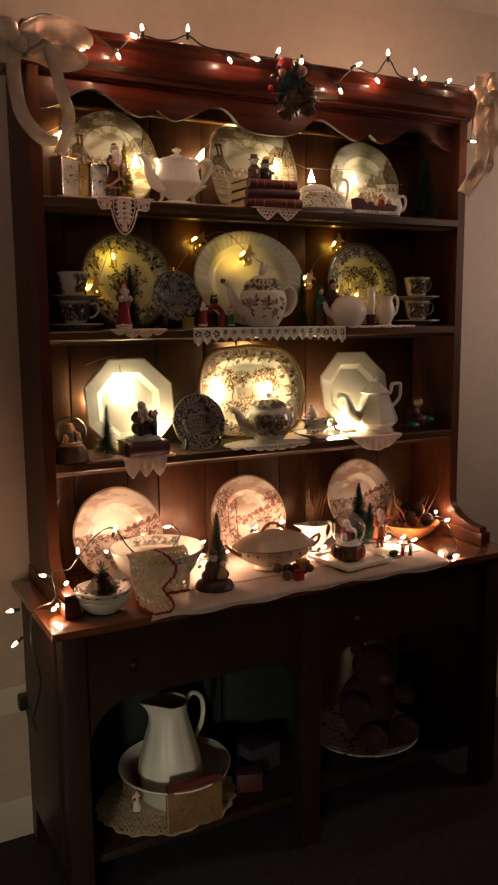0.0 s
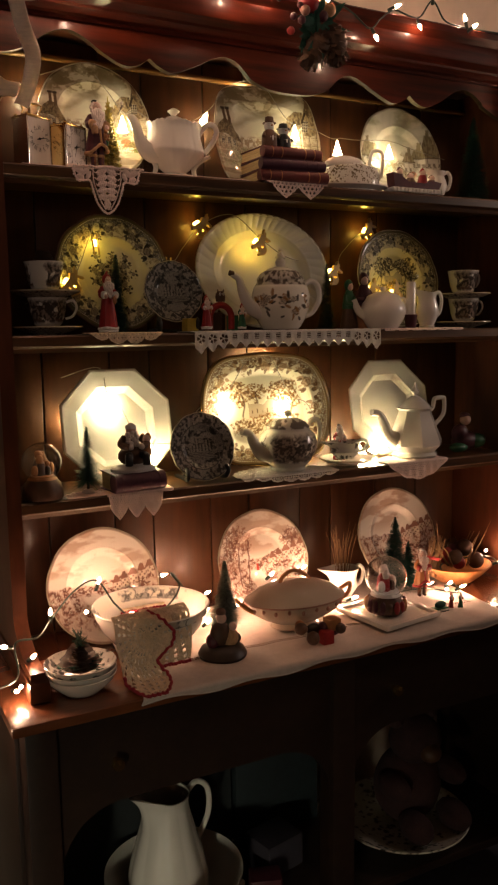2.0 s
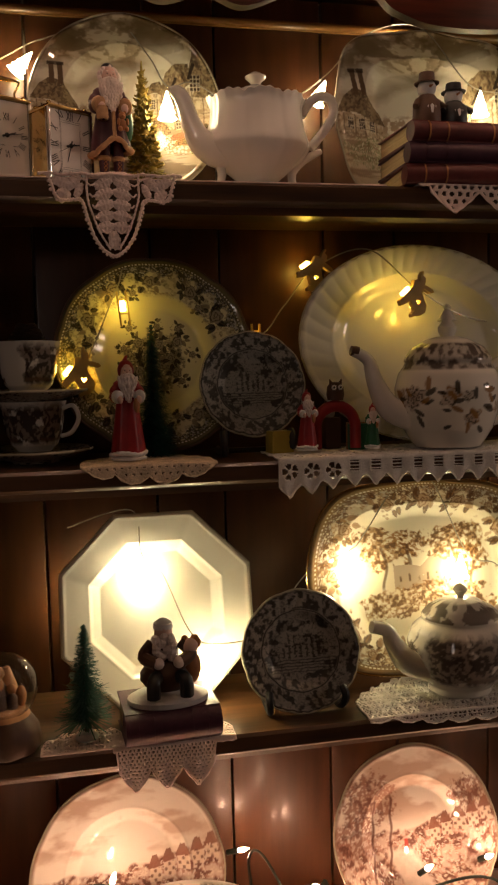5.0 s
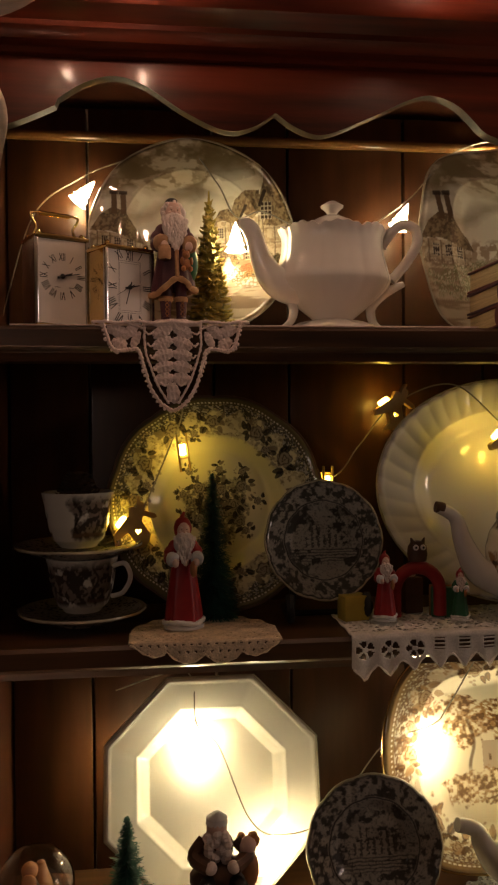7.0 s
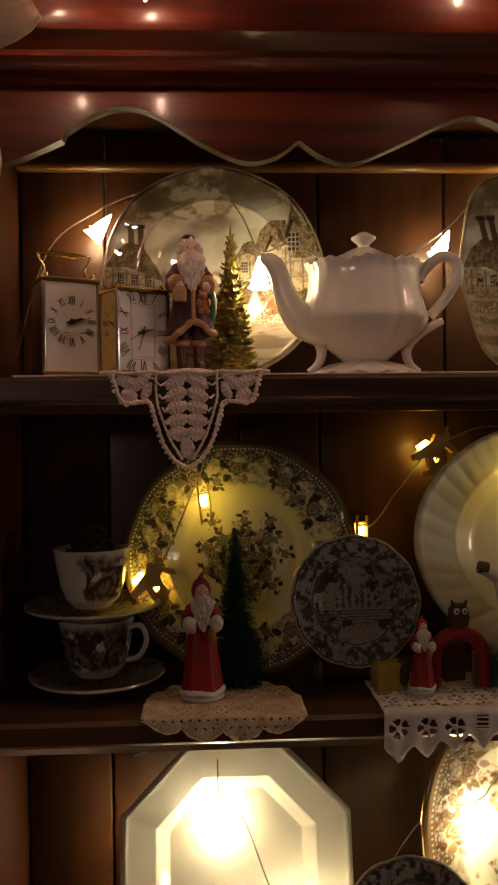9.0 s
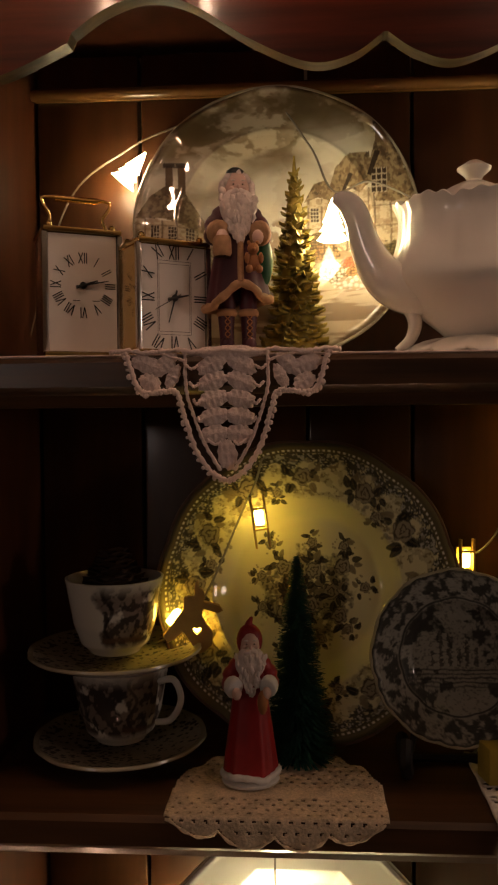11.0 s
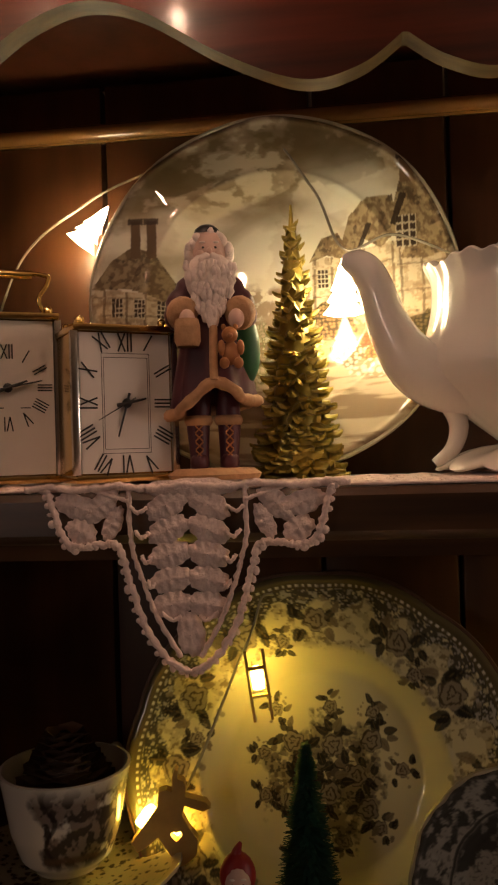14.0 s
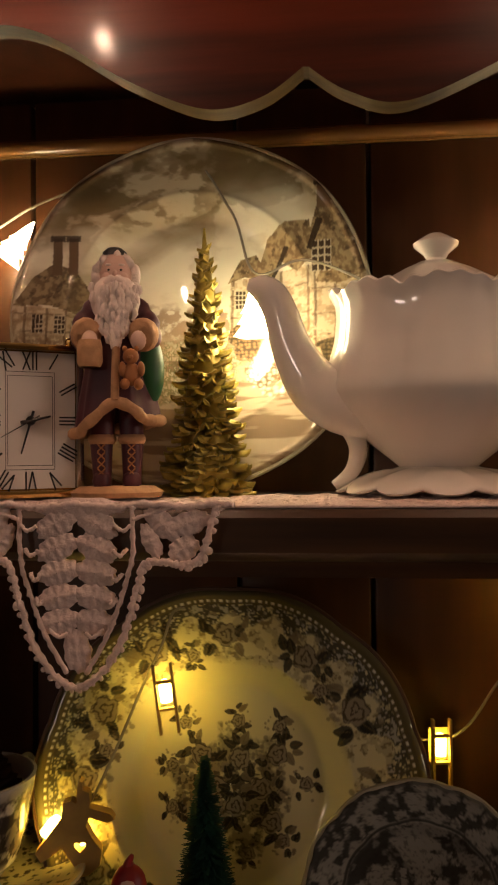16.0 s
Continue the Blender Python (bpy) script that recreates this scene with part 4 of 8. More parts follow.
dish("tea_plate", "small dark grey scenic plate on a black stand", circle(0.072, 0.02, 12), toile((0.030, 0.029, 0.024), (0.33, 0.32, 0.27)), 0.857, 2.185, 1.645, nr=90, nt=260, rise=0.012, flute=30, group="dark plates on stands")
dish("octagonal_plate", "plain white octagonal plate on the lower shelf", octagon(0.134), plain, 0.721, 2.235, 1.329, nr=100, nt=240, rise=0.024, well=0.67, soft=0.08, group="octagonal plates")
dish("octagonal_plate", "plain white octagonal plate on the lower shelf", octagon(0.132), plain, 1.517, 2.235, 1.329, nr=100, nt=240, rise=0.024, well=0.67, soft=0.08, group="octagonal plates")
dish("serving_platter", "large brown flower-bordered platter with a gold edge", oval(0.188, 0.147, 2.9, 0.012, 8), floral((0.34, 0.18, 0.06), (0.10, 0.045, 0.015), (0.22, 0.13, 0.045), 12, seed=12, zone=0.74, middle="grove", ground=(0.76, 0.70, 0.54)), 1.132, 2.24, 1.346, nr=160, nt=520, well=0.72, category="platter", rim=BRASS)
dish("tea_plate", "small dark grey leaf-printed plate on a black stand", circle(0.083, 0.02, 12), toile((0.04, 0.034, 0.03), (0.38, 0.35, 0.30), 11), 0.912, 2.16, 1.274, nr=90, nt=260, rise=0.012, lean=14, flute=34, group="dark plates on stands")
ROSY, BRICK = (0.33, 0.15, 0.10), (0.13, 0.045, 0.03)
for x, z, sd, r in ((0.667, 0.950, 15, 0.136), (1.101, 0.950, 22, 0.131), (1.534, 0.962, 31, 0.132)):
    dish("dinner_plate", "rose-brown winter scene plate leaning behind the table top", circle(r, 0.014, 8, 0.4), winter(ROSY, BRICK, sd, 1, sd == 22), x, 2.215, z, nr=100, nt=320, lean=17, group="three plates on the dresser top")


def plate_stand(x, y, z, r, lean=12):
    """A black wire easel that holds a plate."""
    t = thing("plate_stand", "black easel stand under a small plate", "plate stand", pose(x, y, z))
    for sx in (-1, 1):
        p = curve([(sx * r * 0.55, 0.05, 0.004), (sx * r * 0.6, 0.0, 0.006), (sx * r * 0.62, -0.032, 0.006), (sx * r * 0.66, -0.045, 0.022), (sx * r * 0.64, -0.036, 0.034)], 20)
        part("arm", Shape().tube(p, 0.0055, 8), BLACK, t)
        part("upright", Shape().tube([(sx * r * 0.5, 0.012, 0.006), (sx * r * 0.2, 0.03, r * 1.5)], 0.003, 6), BLACK, t)
    part("foot", Shape().tube([(-r * 0.6, 0.0, 0.006), (r * 0.6, 0.0, 0.006)], 0.004, 6), BLACK, t)


plate_stand(0.857, 2.19, S2, 0.072)
plate_stand(0.912, 2.165, S3, 0.081)

# ---- string lights ----


def bulb_shape():
    return Shape().lathe([(0.0024, 0), (0.0035, 0.003), (0.0038, 0.007), (0.0027, 0.012), (0.0007, 0.018)], 8)


BULB = bulb_shape().mesh("bulb", WARM)
TABLEBULB = bulb_shape().mesh("bulb", TABLEWARM)
SOCKET = Shape().lathe([(0.001, -0.018), (0.0042, -0.017), (0.0046, 0.0), (0.0036, 0.002)], 10).mesh("socket", CABLE)


def string_lights(label, spots, cable_points, bulb, group=""):
    """A cable with small pointed bulbs; spots: place and direction of each bulb."""
    t = thing("string_lights", label, "fairy lights", group=group)
    part("cable", Shape().tube(curve(cable_points, 14 * len(cable_points)), 0.0022, 6), CABLE, t, "dark green twisted cable")
    for p, d in spots:
        m = Matrix.Translation(p) @ Vector(d).to_track_quat("Z", "Y").to_matrix().to_4x4()
        b = part("bulb", bulb, None, t, "lit warm bulb", m=m)
        part("socket", SOCKET, None, b)


rng = random.Random(4)
crown_spots = [((0.447, 2.025, 2.276), (0.1, -0.5, 1)), ((0.516, 2.030, 2.290), (0.3, -0.2, 1)), ((0.547, 2.004, 2.235), (0.3, -1, -0.5)), ((0.642, 2.004, 2.235), (0.1, -0.6, -1)), ((0.699, 2.025, 2.288), (-1, -0.6, 0.2)),
               ((0.720, 2.032, 2.307), (-0.1, 0, 1)), ((0.846, 2.032, 2.323), (0, 0, 1)), ((0.952, 2.004, 2.264), (0.1, -0.8, -1)), ((1.053, 2.025, 2.278), (-1, -0.4, 0.2)), ((1.112, 2.025, 2.302), (0.5, 0, 1)), ((1.191, 2.025, 2.298), (-0.3, -0.5, -0.8)),
               ((1.376, 2.025, 2.305), (0.8, -0.3, 0.4)), ((1.449, 2.025, 2.278), (0.1, -0.6, -1)), ((1.306, 2.004, 2.227), (0.1, -0.6, -1)), ((1.495, 2.030, 2.348), (0, 0, 1)), ((1.600, 2.030, 2.307), (-0.3, 0, 1)), ((1.617, 2.025, 2.294), (0.8, -0.3, 0.6)), ((1.719, 2.025, 2.300), (0.8, 0, 0.5)), ((1.815, 2.025, 2.289), (0.3, -0.6, 0.4)), ((1.837, 2.040, 2.136), (0.2, -1, -0.2))]
crown_cable = [(0.409, 2.020, 2.276), (0.460, 2.025, 2.307), (0.516, 2.030, 2.305), (0.582, 2.030, 2.289), (0.643, 2.028, 2.251), (0.684, 2.028, 2.282), (0.720, 2.032, 2.297), (0.766, 2.032, 2.293), (0.807, 2.032, 2.299), (0.846, 2.032, 2.315), (0.888, 2.032, 2.296), (0.949, 2.028, 2.286), (1.000, 2.025, 2.274), (1.061, 2.025, 2.282), (1.123, 2.025, 2.290),
               (1.194, 2.025, 2.294), (1.255, 2.025, 2.276), (1.306, 2.025, 2.248), (1.337, 2.025, 2.274), (1.378, 2.028, 2.300), (1.429, 2.028, 2.293), (1.459, 2.030, 2.299), (1.495, 2.030, 2.340), (1.531, 2.030, 2.302), (1.571, 2.030, 2.294), (1.633, 2.030, 2.293), (1.714, 2.030, 2.295), (1.816, 2.030, 2.288), (1.837, 2.035, 2.213), (1.839, 2.045, 2.141)]
string_lights("green-cabled fairy lights draped along the cornice", crown_spots, crown_cable, BULB)

table_spots = [((0.404, 1.955, 0.845), (0.2, -1, 0.3)), ((0.415, 1.95, 0.855), (-0.4, -1, 0.2)), ((0.40, 2.0, 0.922), (-1, -0.3, 0.4)), ((0.445, 1.98, 0.898), (0.3, -0.6, 0.5)), ((0.509, 2.08, 0.945), (0, -0.2, 1)), ((0.30, 1.93, 0.868), (-1, -0.4, 0.1)), ((0.305, 1.92, 0.79), (-1, -0.3, -0.6)),
               ((0.585, 2.06, 0.945), (-0.4, -0.6, 0.3)), ((0.641, 2.16, 0.972), (0.3, -0.2, 1)), ((0.69, 2.09, 0.91), (0.3, -0.5, 0.4)), ((0.66, 2.05, 0.915), (-0.4, -0.5, 0.3)), ((0.832, 2.25, 0.938), (1, -0.4, 0.3)), ((0.80, 2.07, 0.92), (0.4, -0.5, 0.3)), ((0.89, 2.1, 0.852), (0.3, -0.6, 0.6)), ((0.905, 2.08, 0.86), (0.3, -0.6, 0.6)),
               ((0.941, 2.22, 0.882), (0.4, -0.6, 0.4)), ((0.921, 2.19, 0.852), (0.4, -0.6, 0.2)), ((0.997, 2.15, 0.862), (0.4, -0.6, 0.6)), ((1.198, 2.165, 0.925), (0.2, -0.6, 0.5)), ((1.101, 2.165, 0.92), (0.3, -0.5, 0.6)), ((1.245, 2.13, 0.86), (0.6, -0.6, 0.4)), ((1.268, 2.1, 0.85), (0.6, -0.6, 0.4)),
               ((1.30, 2.08, 0.85), (0.5, -0.6, 0.4)), ((1.40, 2.11, 0.845), (0.5, -0.6, 0.4)), ((1.56, 2.09, 0.845), (0.5, -0.6, 0.4)), ((1.585, 2.04, 0.84), (-0.5, -0.7, 0.4)), ((1.60, 2.05, 0.85), (0.1, -0.7, 0.6)), ((1.625, 2.03, 0.842), (0.5, -0.6, 0.5)), ((1.80, 2.12, 0.9), (-0.5, -0.7, 0.4)), ((1.79, 2.06, 0.882), (0.5, -0.6, 0.4)), ((1.655, 1.862, 0.828), (0.5, -0.8, 0.3))]
table_cable = [(0.36, 2.02, 0.5), (0.34, 1.95, 0.56), (0.352, 1.9, 0.68), (0.335, 1.9, 0.79), (0.345, 1.92, 0.86), (0.41, 1.96, 0.87), (0.415, 1.99, 0.93), (0.47, 2.03, 0.92), (0.51, 2.08, 0.935), (0.57, 2.1, 0.985), (0.63, 2.13, 0.99), (0.665, 2.11, 0.935), (0.70, 2.08, 0.905), (0.76, 2.07, 0.91), (0.82, 2.10, 0.95), (0.84, 2.2, 0.955), (0.87, 2.24, 0.93), (0.92, 2.2, 0.85), (0.98, 2.16, 0.85), (1.1, 2.15, 0.9), (1.2, 2.15, 0.9), (1.26, 2.12, 0.84), (1.34, 2.1, 0.832), (1.45, 2.11, 0.832), (1.56, 2.09, 0.832), (1.62, 2.03, 0.832), (1.70, 2.2, 0.85), (1.79, 2.12, 0.885), (1.80, 2.06, 0.87), (1.72, 1.92, 0.832), (1.65, 1.868, 0.825)]
string_lights("green-cabled fairy lights winding over the dresser top", table_spots, table_cable, TABLEBULB)

TREELED = Shape()
for k, (r, z) in enumerate(((0.0125, 0.0), (0.010, 0.008), (0.0078, 0.0155), (0.005, 0.0225))):
    TREELED.lathe([(r, z), (r * 0.9, z + 0.001), (r * 0.45, z + 0.009)], 12, flute=0.12, lobes=6)
TREELED.lathe([(0.0, -0.001), (0.0125, 0.0)], 12).lathe([(0.003, 0.029), (0.0006, 0.036)], 8)
TOPTREE, LOWTREE = TREELED.mesh("glass_tree", WHITEBULB), TREELED.mesh("glass_tree", LOWLED)


def led_string(label, spots, path, tree):
    t = thing("led_string", label, "fairy lights")
    part("wire", Shape().tube(curve(path, 14 * len(path)), 0.001, 5), WIRE, t, "thin clear wire")
    for x, y, z, tilt in spots:
        part("glass_tree", tree, None, t, "glowing frosted glass tree", m=pose(x, y, z - 0.018, 0, tilt, 0))


led_string("clear-wired lights with glass trees on the top shelf",
           [(0.556, 2.272, 2.095, 40), (0.755, 2.206, 2.021, 0), (0.978, 2.262, 2.068, 25), (1.216, 2.22, 2.047, 0), (1.364, 2.25, 2.028, 0), (1.509, 2.22, 2.024, 0), (1.10, 2.284, 2.163, 70)],
           [(0.46, 2.28, 1.93), (0.50, 2.28, 2.06), (0.56, 2.275, 2.108), (0.61, 2.288, 2.135), (0.69, 2.278, 2.157), (0.735, 2.248, 2.1), (0.756, 2.205, 2.045), (0.79, 2.215, 2.055), (0.84, 2.24, 2.04), (0.88, 2.25, 2.02), (0.94, 2.25, 2.05), (0.99, 2.24, 2.085), (1.06, 2.27, 2.155), (1.14, 2.26, 2.165), (1.2, 2.225, 2.075), (1.27, 2.24, 2.068), (1.345, 2.25, 2.05), (1.37, 2.24, 2.05), (1.42, 2.24, 2.05), (1.505, 2.215, 2.05), (1.6, 2.235, 2.04), (1.71, 2.23, 2.02)], TOPTREE)
led_string("clear-wired lights with glass trees on the lower shelf",
           # Last two trees are added to brighten the plate behind the coffee pot.
           [(0.702, 2.227, 1.386, 0), (0.791, 2.178, 1.268, 0), (1.006, 2.222, 1.375, 0), (1.186, 2.224, 1.36, 0), (1.292, 2.245, 1.264, 0), (1.455, 2.2, 1.228, 20), (1.415, 2.2, 1.222, -20), (0.618, 2.287, 1.35, 10), (1.13, 2.283, 1.492, 60), (1.476, 2.195, 1.248, 0), (1.44, 2.19, 1.232, 30)],
           [(0.60, 2.25, 1.45), (0.69, 2.25, 1.47), (0.702, 2.228, 1.41), (0.73, 2.225, 1.38), (0.765, 2.195, 1.3), (0.80, 2.17, 1.29), (0.87, 2.21, 1.29), (0.95, 2.25, 1.36), (1.005, 2.21, 1.4), (1.03, 2.22, 1.42), (1.11, 2.265, 1.497), (1.15, 2.25, 1.49), (1.185, 2.2, 1.385), (1.24, 2.21, 1.36), (1.29, 2.21, 1.29), (1.36, 2.2, 1.235), (1.43, 2.19, 1.225), (1.5, 2.19, 1.222)], LOWTREE)

LANTERN = thing("led_string", "lights with small cut wooden figures on the middle shelf", "fairy lights")
part("wire", Shape().tube(curve([(0.53, 2.27, 1.62), (0.62, 2.225, 1.66), (0.68, 2.235, 1.78), (0.70, 2.26, 1.81), (0.78, 2.285, 1.74), (0.882, 2.275, 1.715), (0.93, 2.285, 1.76), (0.976, 2.275, 1.815), (1.05, 2.25, 1.84), (1.109, 2.21, 1.78), (1.2, 2.24, 1.74), (1.32, 2.26, 1.72), (1.345, 2.24, 1.695), (1.40, 2.28, 1.76), (1.484, 2.28, 1.82), (1.5, 2.24, 1.72), (1.447, 2.2, 1.65), (1.521, 2.2, 1.65)], 200), 0.0011, 5), WIRE, LANTERN, "thin clear wire")


def cutout(kind):
    """A little flat wooden figure: its outline in x and z."""
    if kind != "deer":
        s = Shape()
        if kind == "case":
            # Unseen slat, added behind the lamp to keep its glow off the board.
            s.box(-0.0072, 0.0072, 0.0105, 0.012, -0.008, 0.017, bevel=0.0004)
        for x in (-0.0072, 0.0052):
            s.box(x, x + 0.002, -0.002, 0.004, -0.022, 0.026, bevel=0.0005)
        return s.box(-0.006, 0.006, -0.001, 0.003, -0.006, -0.004, bevel=0.0004).box(-0.006, 0.006, -0.001, 0.003, 0.013, 0.015, bevel=0.0004)
    deer = [(-0.029, -0.0115), (-0.0105, 0.0125), (-0.0095, 0.023), (-0.004, 0.0242), (0.0, 0.022), (0.0, 0.0315), (0.002, 0.038), (0.0042, 0.037), (0.0038, 0.0315), (0.0084, 0.0294), (0.0095, 0.023), (0.0084, 0.019), (0.023, 0.0147), (0.026, 0.0105), (0.021, 0.0084), (0.0084, 0.0126), (0.0063, 0.0063), (0.0105, -0.0021), (0.0168, -0.0105), (0.0158, -0.021), (0.0084, -0.0273), (0.0, -0.0294), (-0.0042, -0.0315), (-0.0063, -0.0273), (-0.0021, -0.021), (-0.0105, -0.0084)]
    heart = [(0.0021 + 0.0042 * math.sin(a) ** 3, -0.0075 + 0.0042 * (0.81 * math.cos(a) - 0.31 * math.cos(2 * a) - 0.13 * math.cos(3 * a))) for a in np.linspace(-math.pi, math.pi, 15)]
    bm = bmesh.new()
    for line in (deer + [(-0.019, -0.0147), (-0.025, -0.018)], heart[:-1]):
        vs = [bm.verts.new((0.98 * x, 0, 0.98 * z)) for x, z in line]
        for a, b in zip(vs, vs[1:] + vs[:1]):
            bm.edges.new((a, b))
    bmesh.ops.triangle_fill(bm, use_beauty=True, edges=bm.edges[:])
    out = bmesh.ops.extrude_face_region(bm, geom=bm.faces[:])
    bmesh.ops.translate(bm, verts=[g for g in out["geom"] if isinstance(g, bmesh.types.BMVert)], vec=(0, 0.009, 0))
    bmesh.ops.recalc_face_normals(bm, faces=bm.faces[:])
    return Shape().take(bm)

EMBER = Shape().lathe([(0.001, -0.008), (0.0042, -0.007), (0.0046, 0.004), (0.003, 0.008), (0.0005, 0.009)], 10).mesh("led", AMBER)
for x, y, z, kind, tilt in ((0.689, 2.232, 1.752, "frame", -7), (0.630, 2.215, 1.665, "deer", 0), (0.882, 2.268, 1.707, "case", 0), (0.976, 2.268, 1.808, "deer", 20), (1.109, 2.205, 1.766, "deer", 10), (1.344, 2.232, 1.697, "deer", 15), (1.484, 2.27, 1.818, "deer", -5), (1.447, 2.205, 1.652, "deer", 10), (1.53, 2.205, 1.65, "deer", -15)):
    f = part("wooden_figure", cutout(kind), PLYWOOD, LANTERN, "small cut plywood figure", m=pose(x, y - 0.004, z, 0, tilt, 8))
    # Deer get a second glowing piece, added to stand for their lit edge.
    if kind == "deer":
        part("led", EMBER, None, f, "lit amber lamp", m=pose(-0.0185, 0.006, 0.004, 0, 38, 0))
    part("led", EMBER, None, f, "lit amber lamp", m=pose(0.0023, 0.015, -0.008) if kind == "deer" else pose(0.0, 0.005, 0.006))


# ---- painted vessels ----
def sprays(u, v, centres, size, ink, dark, seed, col):
    """Bunches of flowers and leaves round the given places."""
    g = random.Random(seed)
    for k, (cu, cv) in enumerate(centres):
        for j in range(5):
            a, l = g.uniform(0, 6.283), size * g.uniform(0.0, 1.3)
            pu, pv, z = cu + l * math.cos(a), cv + l * 0.8 * math.sin(a), size * g.uniform(0.28, 0.5)
            d, t = np.hypot(u - pu, v - pv) / z, np.arctan2(v - pv, u - pu)
            d = d / (1 + 0.2 * np.cos(5 * t + j))
            col = blend(col, 0.5 * np.array(ink) + 0.4 * IVORY, 0.7 * step(d, 1, 0.9))
            col = blend(col, ink if j % 2 else dark, 0.85 * step(np.cos(d * 11 + 2 * np.sin(2 * t)), 0.3, 0.6) * step(d, 1.05, 0.95))
        for j in range(14):
            a, l = g.uniform(0, 6.283), size * g.uniform(0.5, 2.0)
            pu, pv, w, t = cu + l * math.cos(a), cv + 0.8 * l * math.sin(a), size * g.uniform(0.14, 0.26), a + g.uniform(-0.8, 0.8)
            p, q = (u - pu) * math.cos(t) + (v - pv) * math.sin(t), -(u - pu) * math.sin(t) + (v - pv) * math.cos(t)
            col = blend(col, dark if j % 3 else ink, 0.9 * step((p / (1.7 * w)) ** 2 + (q / (0.7 * w)) ** 2, 1, 0.7))
    return col


def bouquets(n, radius, height, size, ink, dark, seed=1):
    def paint(th, z):
        u = th * radius
        col = np.ones(u.shape + (3,)) * IVORY
        g = random.Random(seed)
        return sprays(u, z, [(2 * math.pi * radius * (k + 0.5) / n, height * (1 + g.uniform(-0.15, 0.15))) for k in range(n)], size, ink, dark, seed, col)
    return paint


def landscape(radius, low, high, ink, dark, seed=1, cover=0.5, face=None):
    """A dark scene of trees and buildings round a vessel, with pale gaps."""
    def paint(th, z):
        u = th * radius
        t = (z - low) / (high - low)
        col = np.ones(u.shape + (3,)) * IVORY
        n, n2 = cloud(u, z, 55, seed, 5), cloud(u, z, 190, seed + 3, 3)
        zone = step(t, 0.0, 0.12) * step(t, 1.0, 0.8)
        gaps = step(np.cos(th * 3 + seed) + 1.4 * (n - 0.5), -0.35, 0.0)
        m = zone * gaps * step(n, 0.62 - 0.25 * cover, 0.68 - 0.25 * cover)
        if face is not None:
            m = np.maximum(m, zone * step(np.abs(th - face) + 0.5 * (n - 0.5), 0.95, 0.85) * step(n, 0.3, 0.36))
        col = blend(col, ink, 0.8 * m)
        col = blend(col, dark, 0.85 * m * step(n2, 0.45, 0.55))
        trunk = step(np.abs(np.mod(u + 0.004 * np.sin(z * 200), 0.045) - 0.02), 0.0022, 0.0012) * zone * gaps
        col = blend(col, dark, 0.8 * trunk)
        ground = step(np.abs(t - 0.12 - 0.06 * n), 0.06, 0.02) * gaps
        return blend(col, ink, 0.8 * ground)
    return paint


def painted(profile, paint, seg=200, fine=0.0016, sx=1.0, sy=1.0, name="body"):
    """A turned vessel wall with its print laid on the points; returns a mesh."""
    pr = [Vector((r, z, 0)) for r, z in profile]
    pts = []
    for a, b in zip(pr, pr[1:]):
        k = max(1, int((b - a).length / fine))
        pts += [a.lerp(b, i / k) for i in range(k)]
    pts.append(pr[-1])
    th = np.linspace(0, 2 * np.pi, seg, endpoint=False)
    R = np.array([max(p.x, 1e-4) for p in pts])
    for _ in range(3):
        R[1:-1] = 0.25 * R[:-2] + 0.5 * R[1:-1] + 0.25 * R[2:]
    Z = np.array([p.y for p in pts])
    T, Zg = np.meshgrid(th, Z)
    Rg = np.repeat(R[:, None], seg, 1)
    s = Shape().grid(np.stack([sx * Rg * np.cos(T), sy * Rg * np.sin(T), Zg], -1), wrap=True)
    me = s.mesh(name, CHINA, 60)
    at = me.color_attributes.new("print", "FLOAT_COLOR", "POINT")
    rgba = np.ones((len(me.vertices), 4))
    rgba[:, :3] = np.clip(paint(T, Zg).reshape(-1, 3), 0, 1)
    at.data.foreach_set("color", rgba.ravel())
    return me


def loop(points, r, n=28, taper=None):
    p = curve(points, n)
    k = len(p)
    return Shape().tube(p, [r * (taper(i / (k - 1)) if taper else 1) for i in range(k)], 10)


def teapot(label, m, body, lid, knob, spout, spout_r, handle, handle_r, mats, sx=1.0, sy=1.0, flute=0.0, lobes=8, seg=48, name="teapot", extras=(), paint=None):
    """A pot with its body, lid, spout and handle; mats: body, trim, lid."""
    t = thing(name, label, "teapot" if name == "teapot" else "coffee pot", m)
    if paint:
        part("body", painted(body, paint, sx=sx, sy=sy), None, t)
        li = part("lid", painted(lid, paint, sx=sx, sy=sy, name="lid"), None, t)
    else:
        part("body", Shape().lathe(body, seg, sx=sx, sy=sy, flute=flute, lobes=lobes), mats[0], t)
        li = part("lid", Shape().lathe(lid, seg, sx=sx, sy=sy, flute=flute, lobes=lobes), mats[2], t)
    part("knob", Shape().lathe(knob, 20), mats[1], li)
    k = curve(spout, 24)
    rr = np.interp(np.linspace(0, 1, len(k)), np.linspace(0, 1, len(spout_r)), spout_r)
    part("spout", Shape().tube(k, list(rr), 14), mats[1], t)
    part("handle", loop(handle, handle_r, 36), mats[1], t)
    for e in extras:
        part("scroll", loop(*e), mats[1], t)
    return t


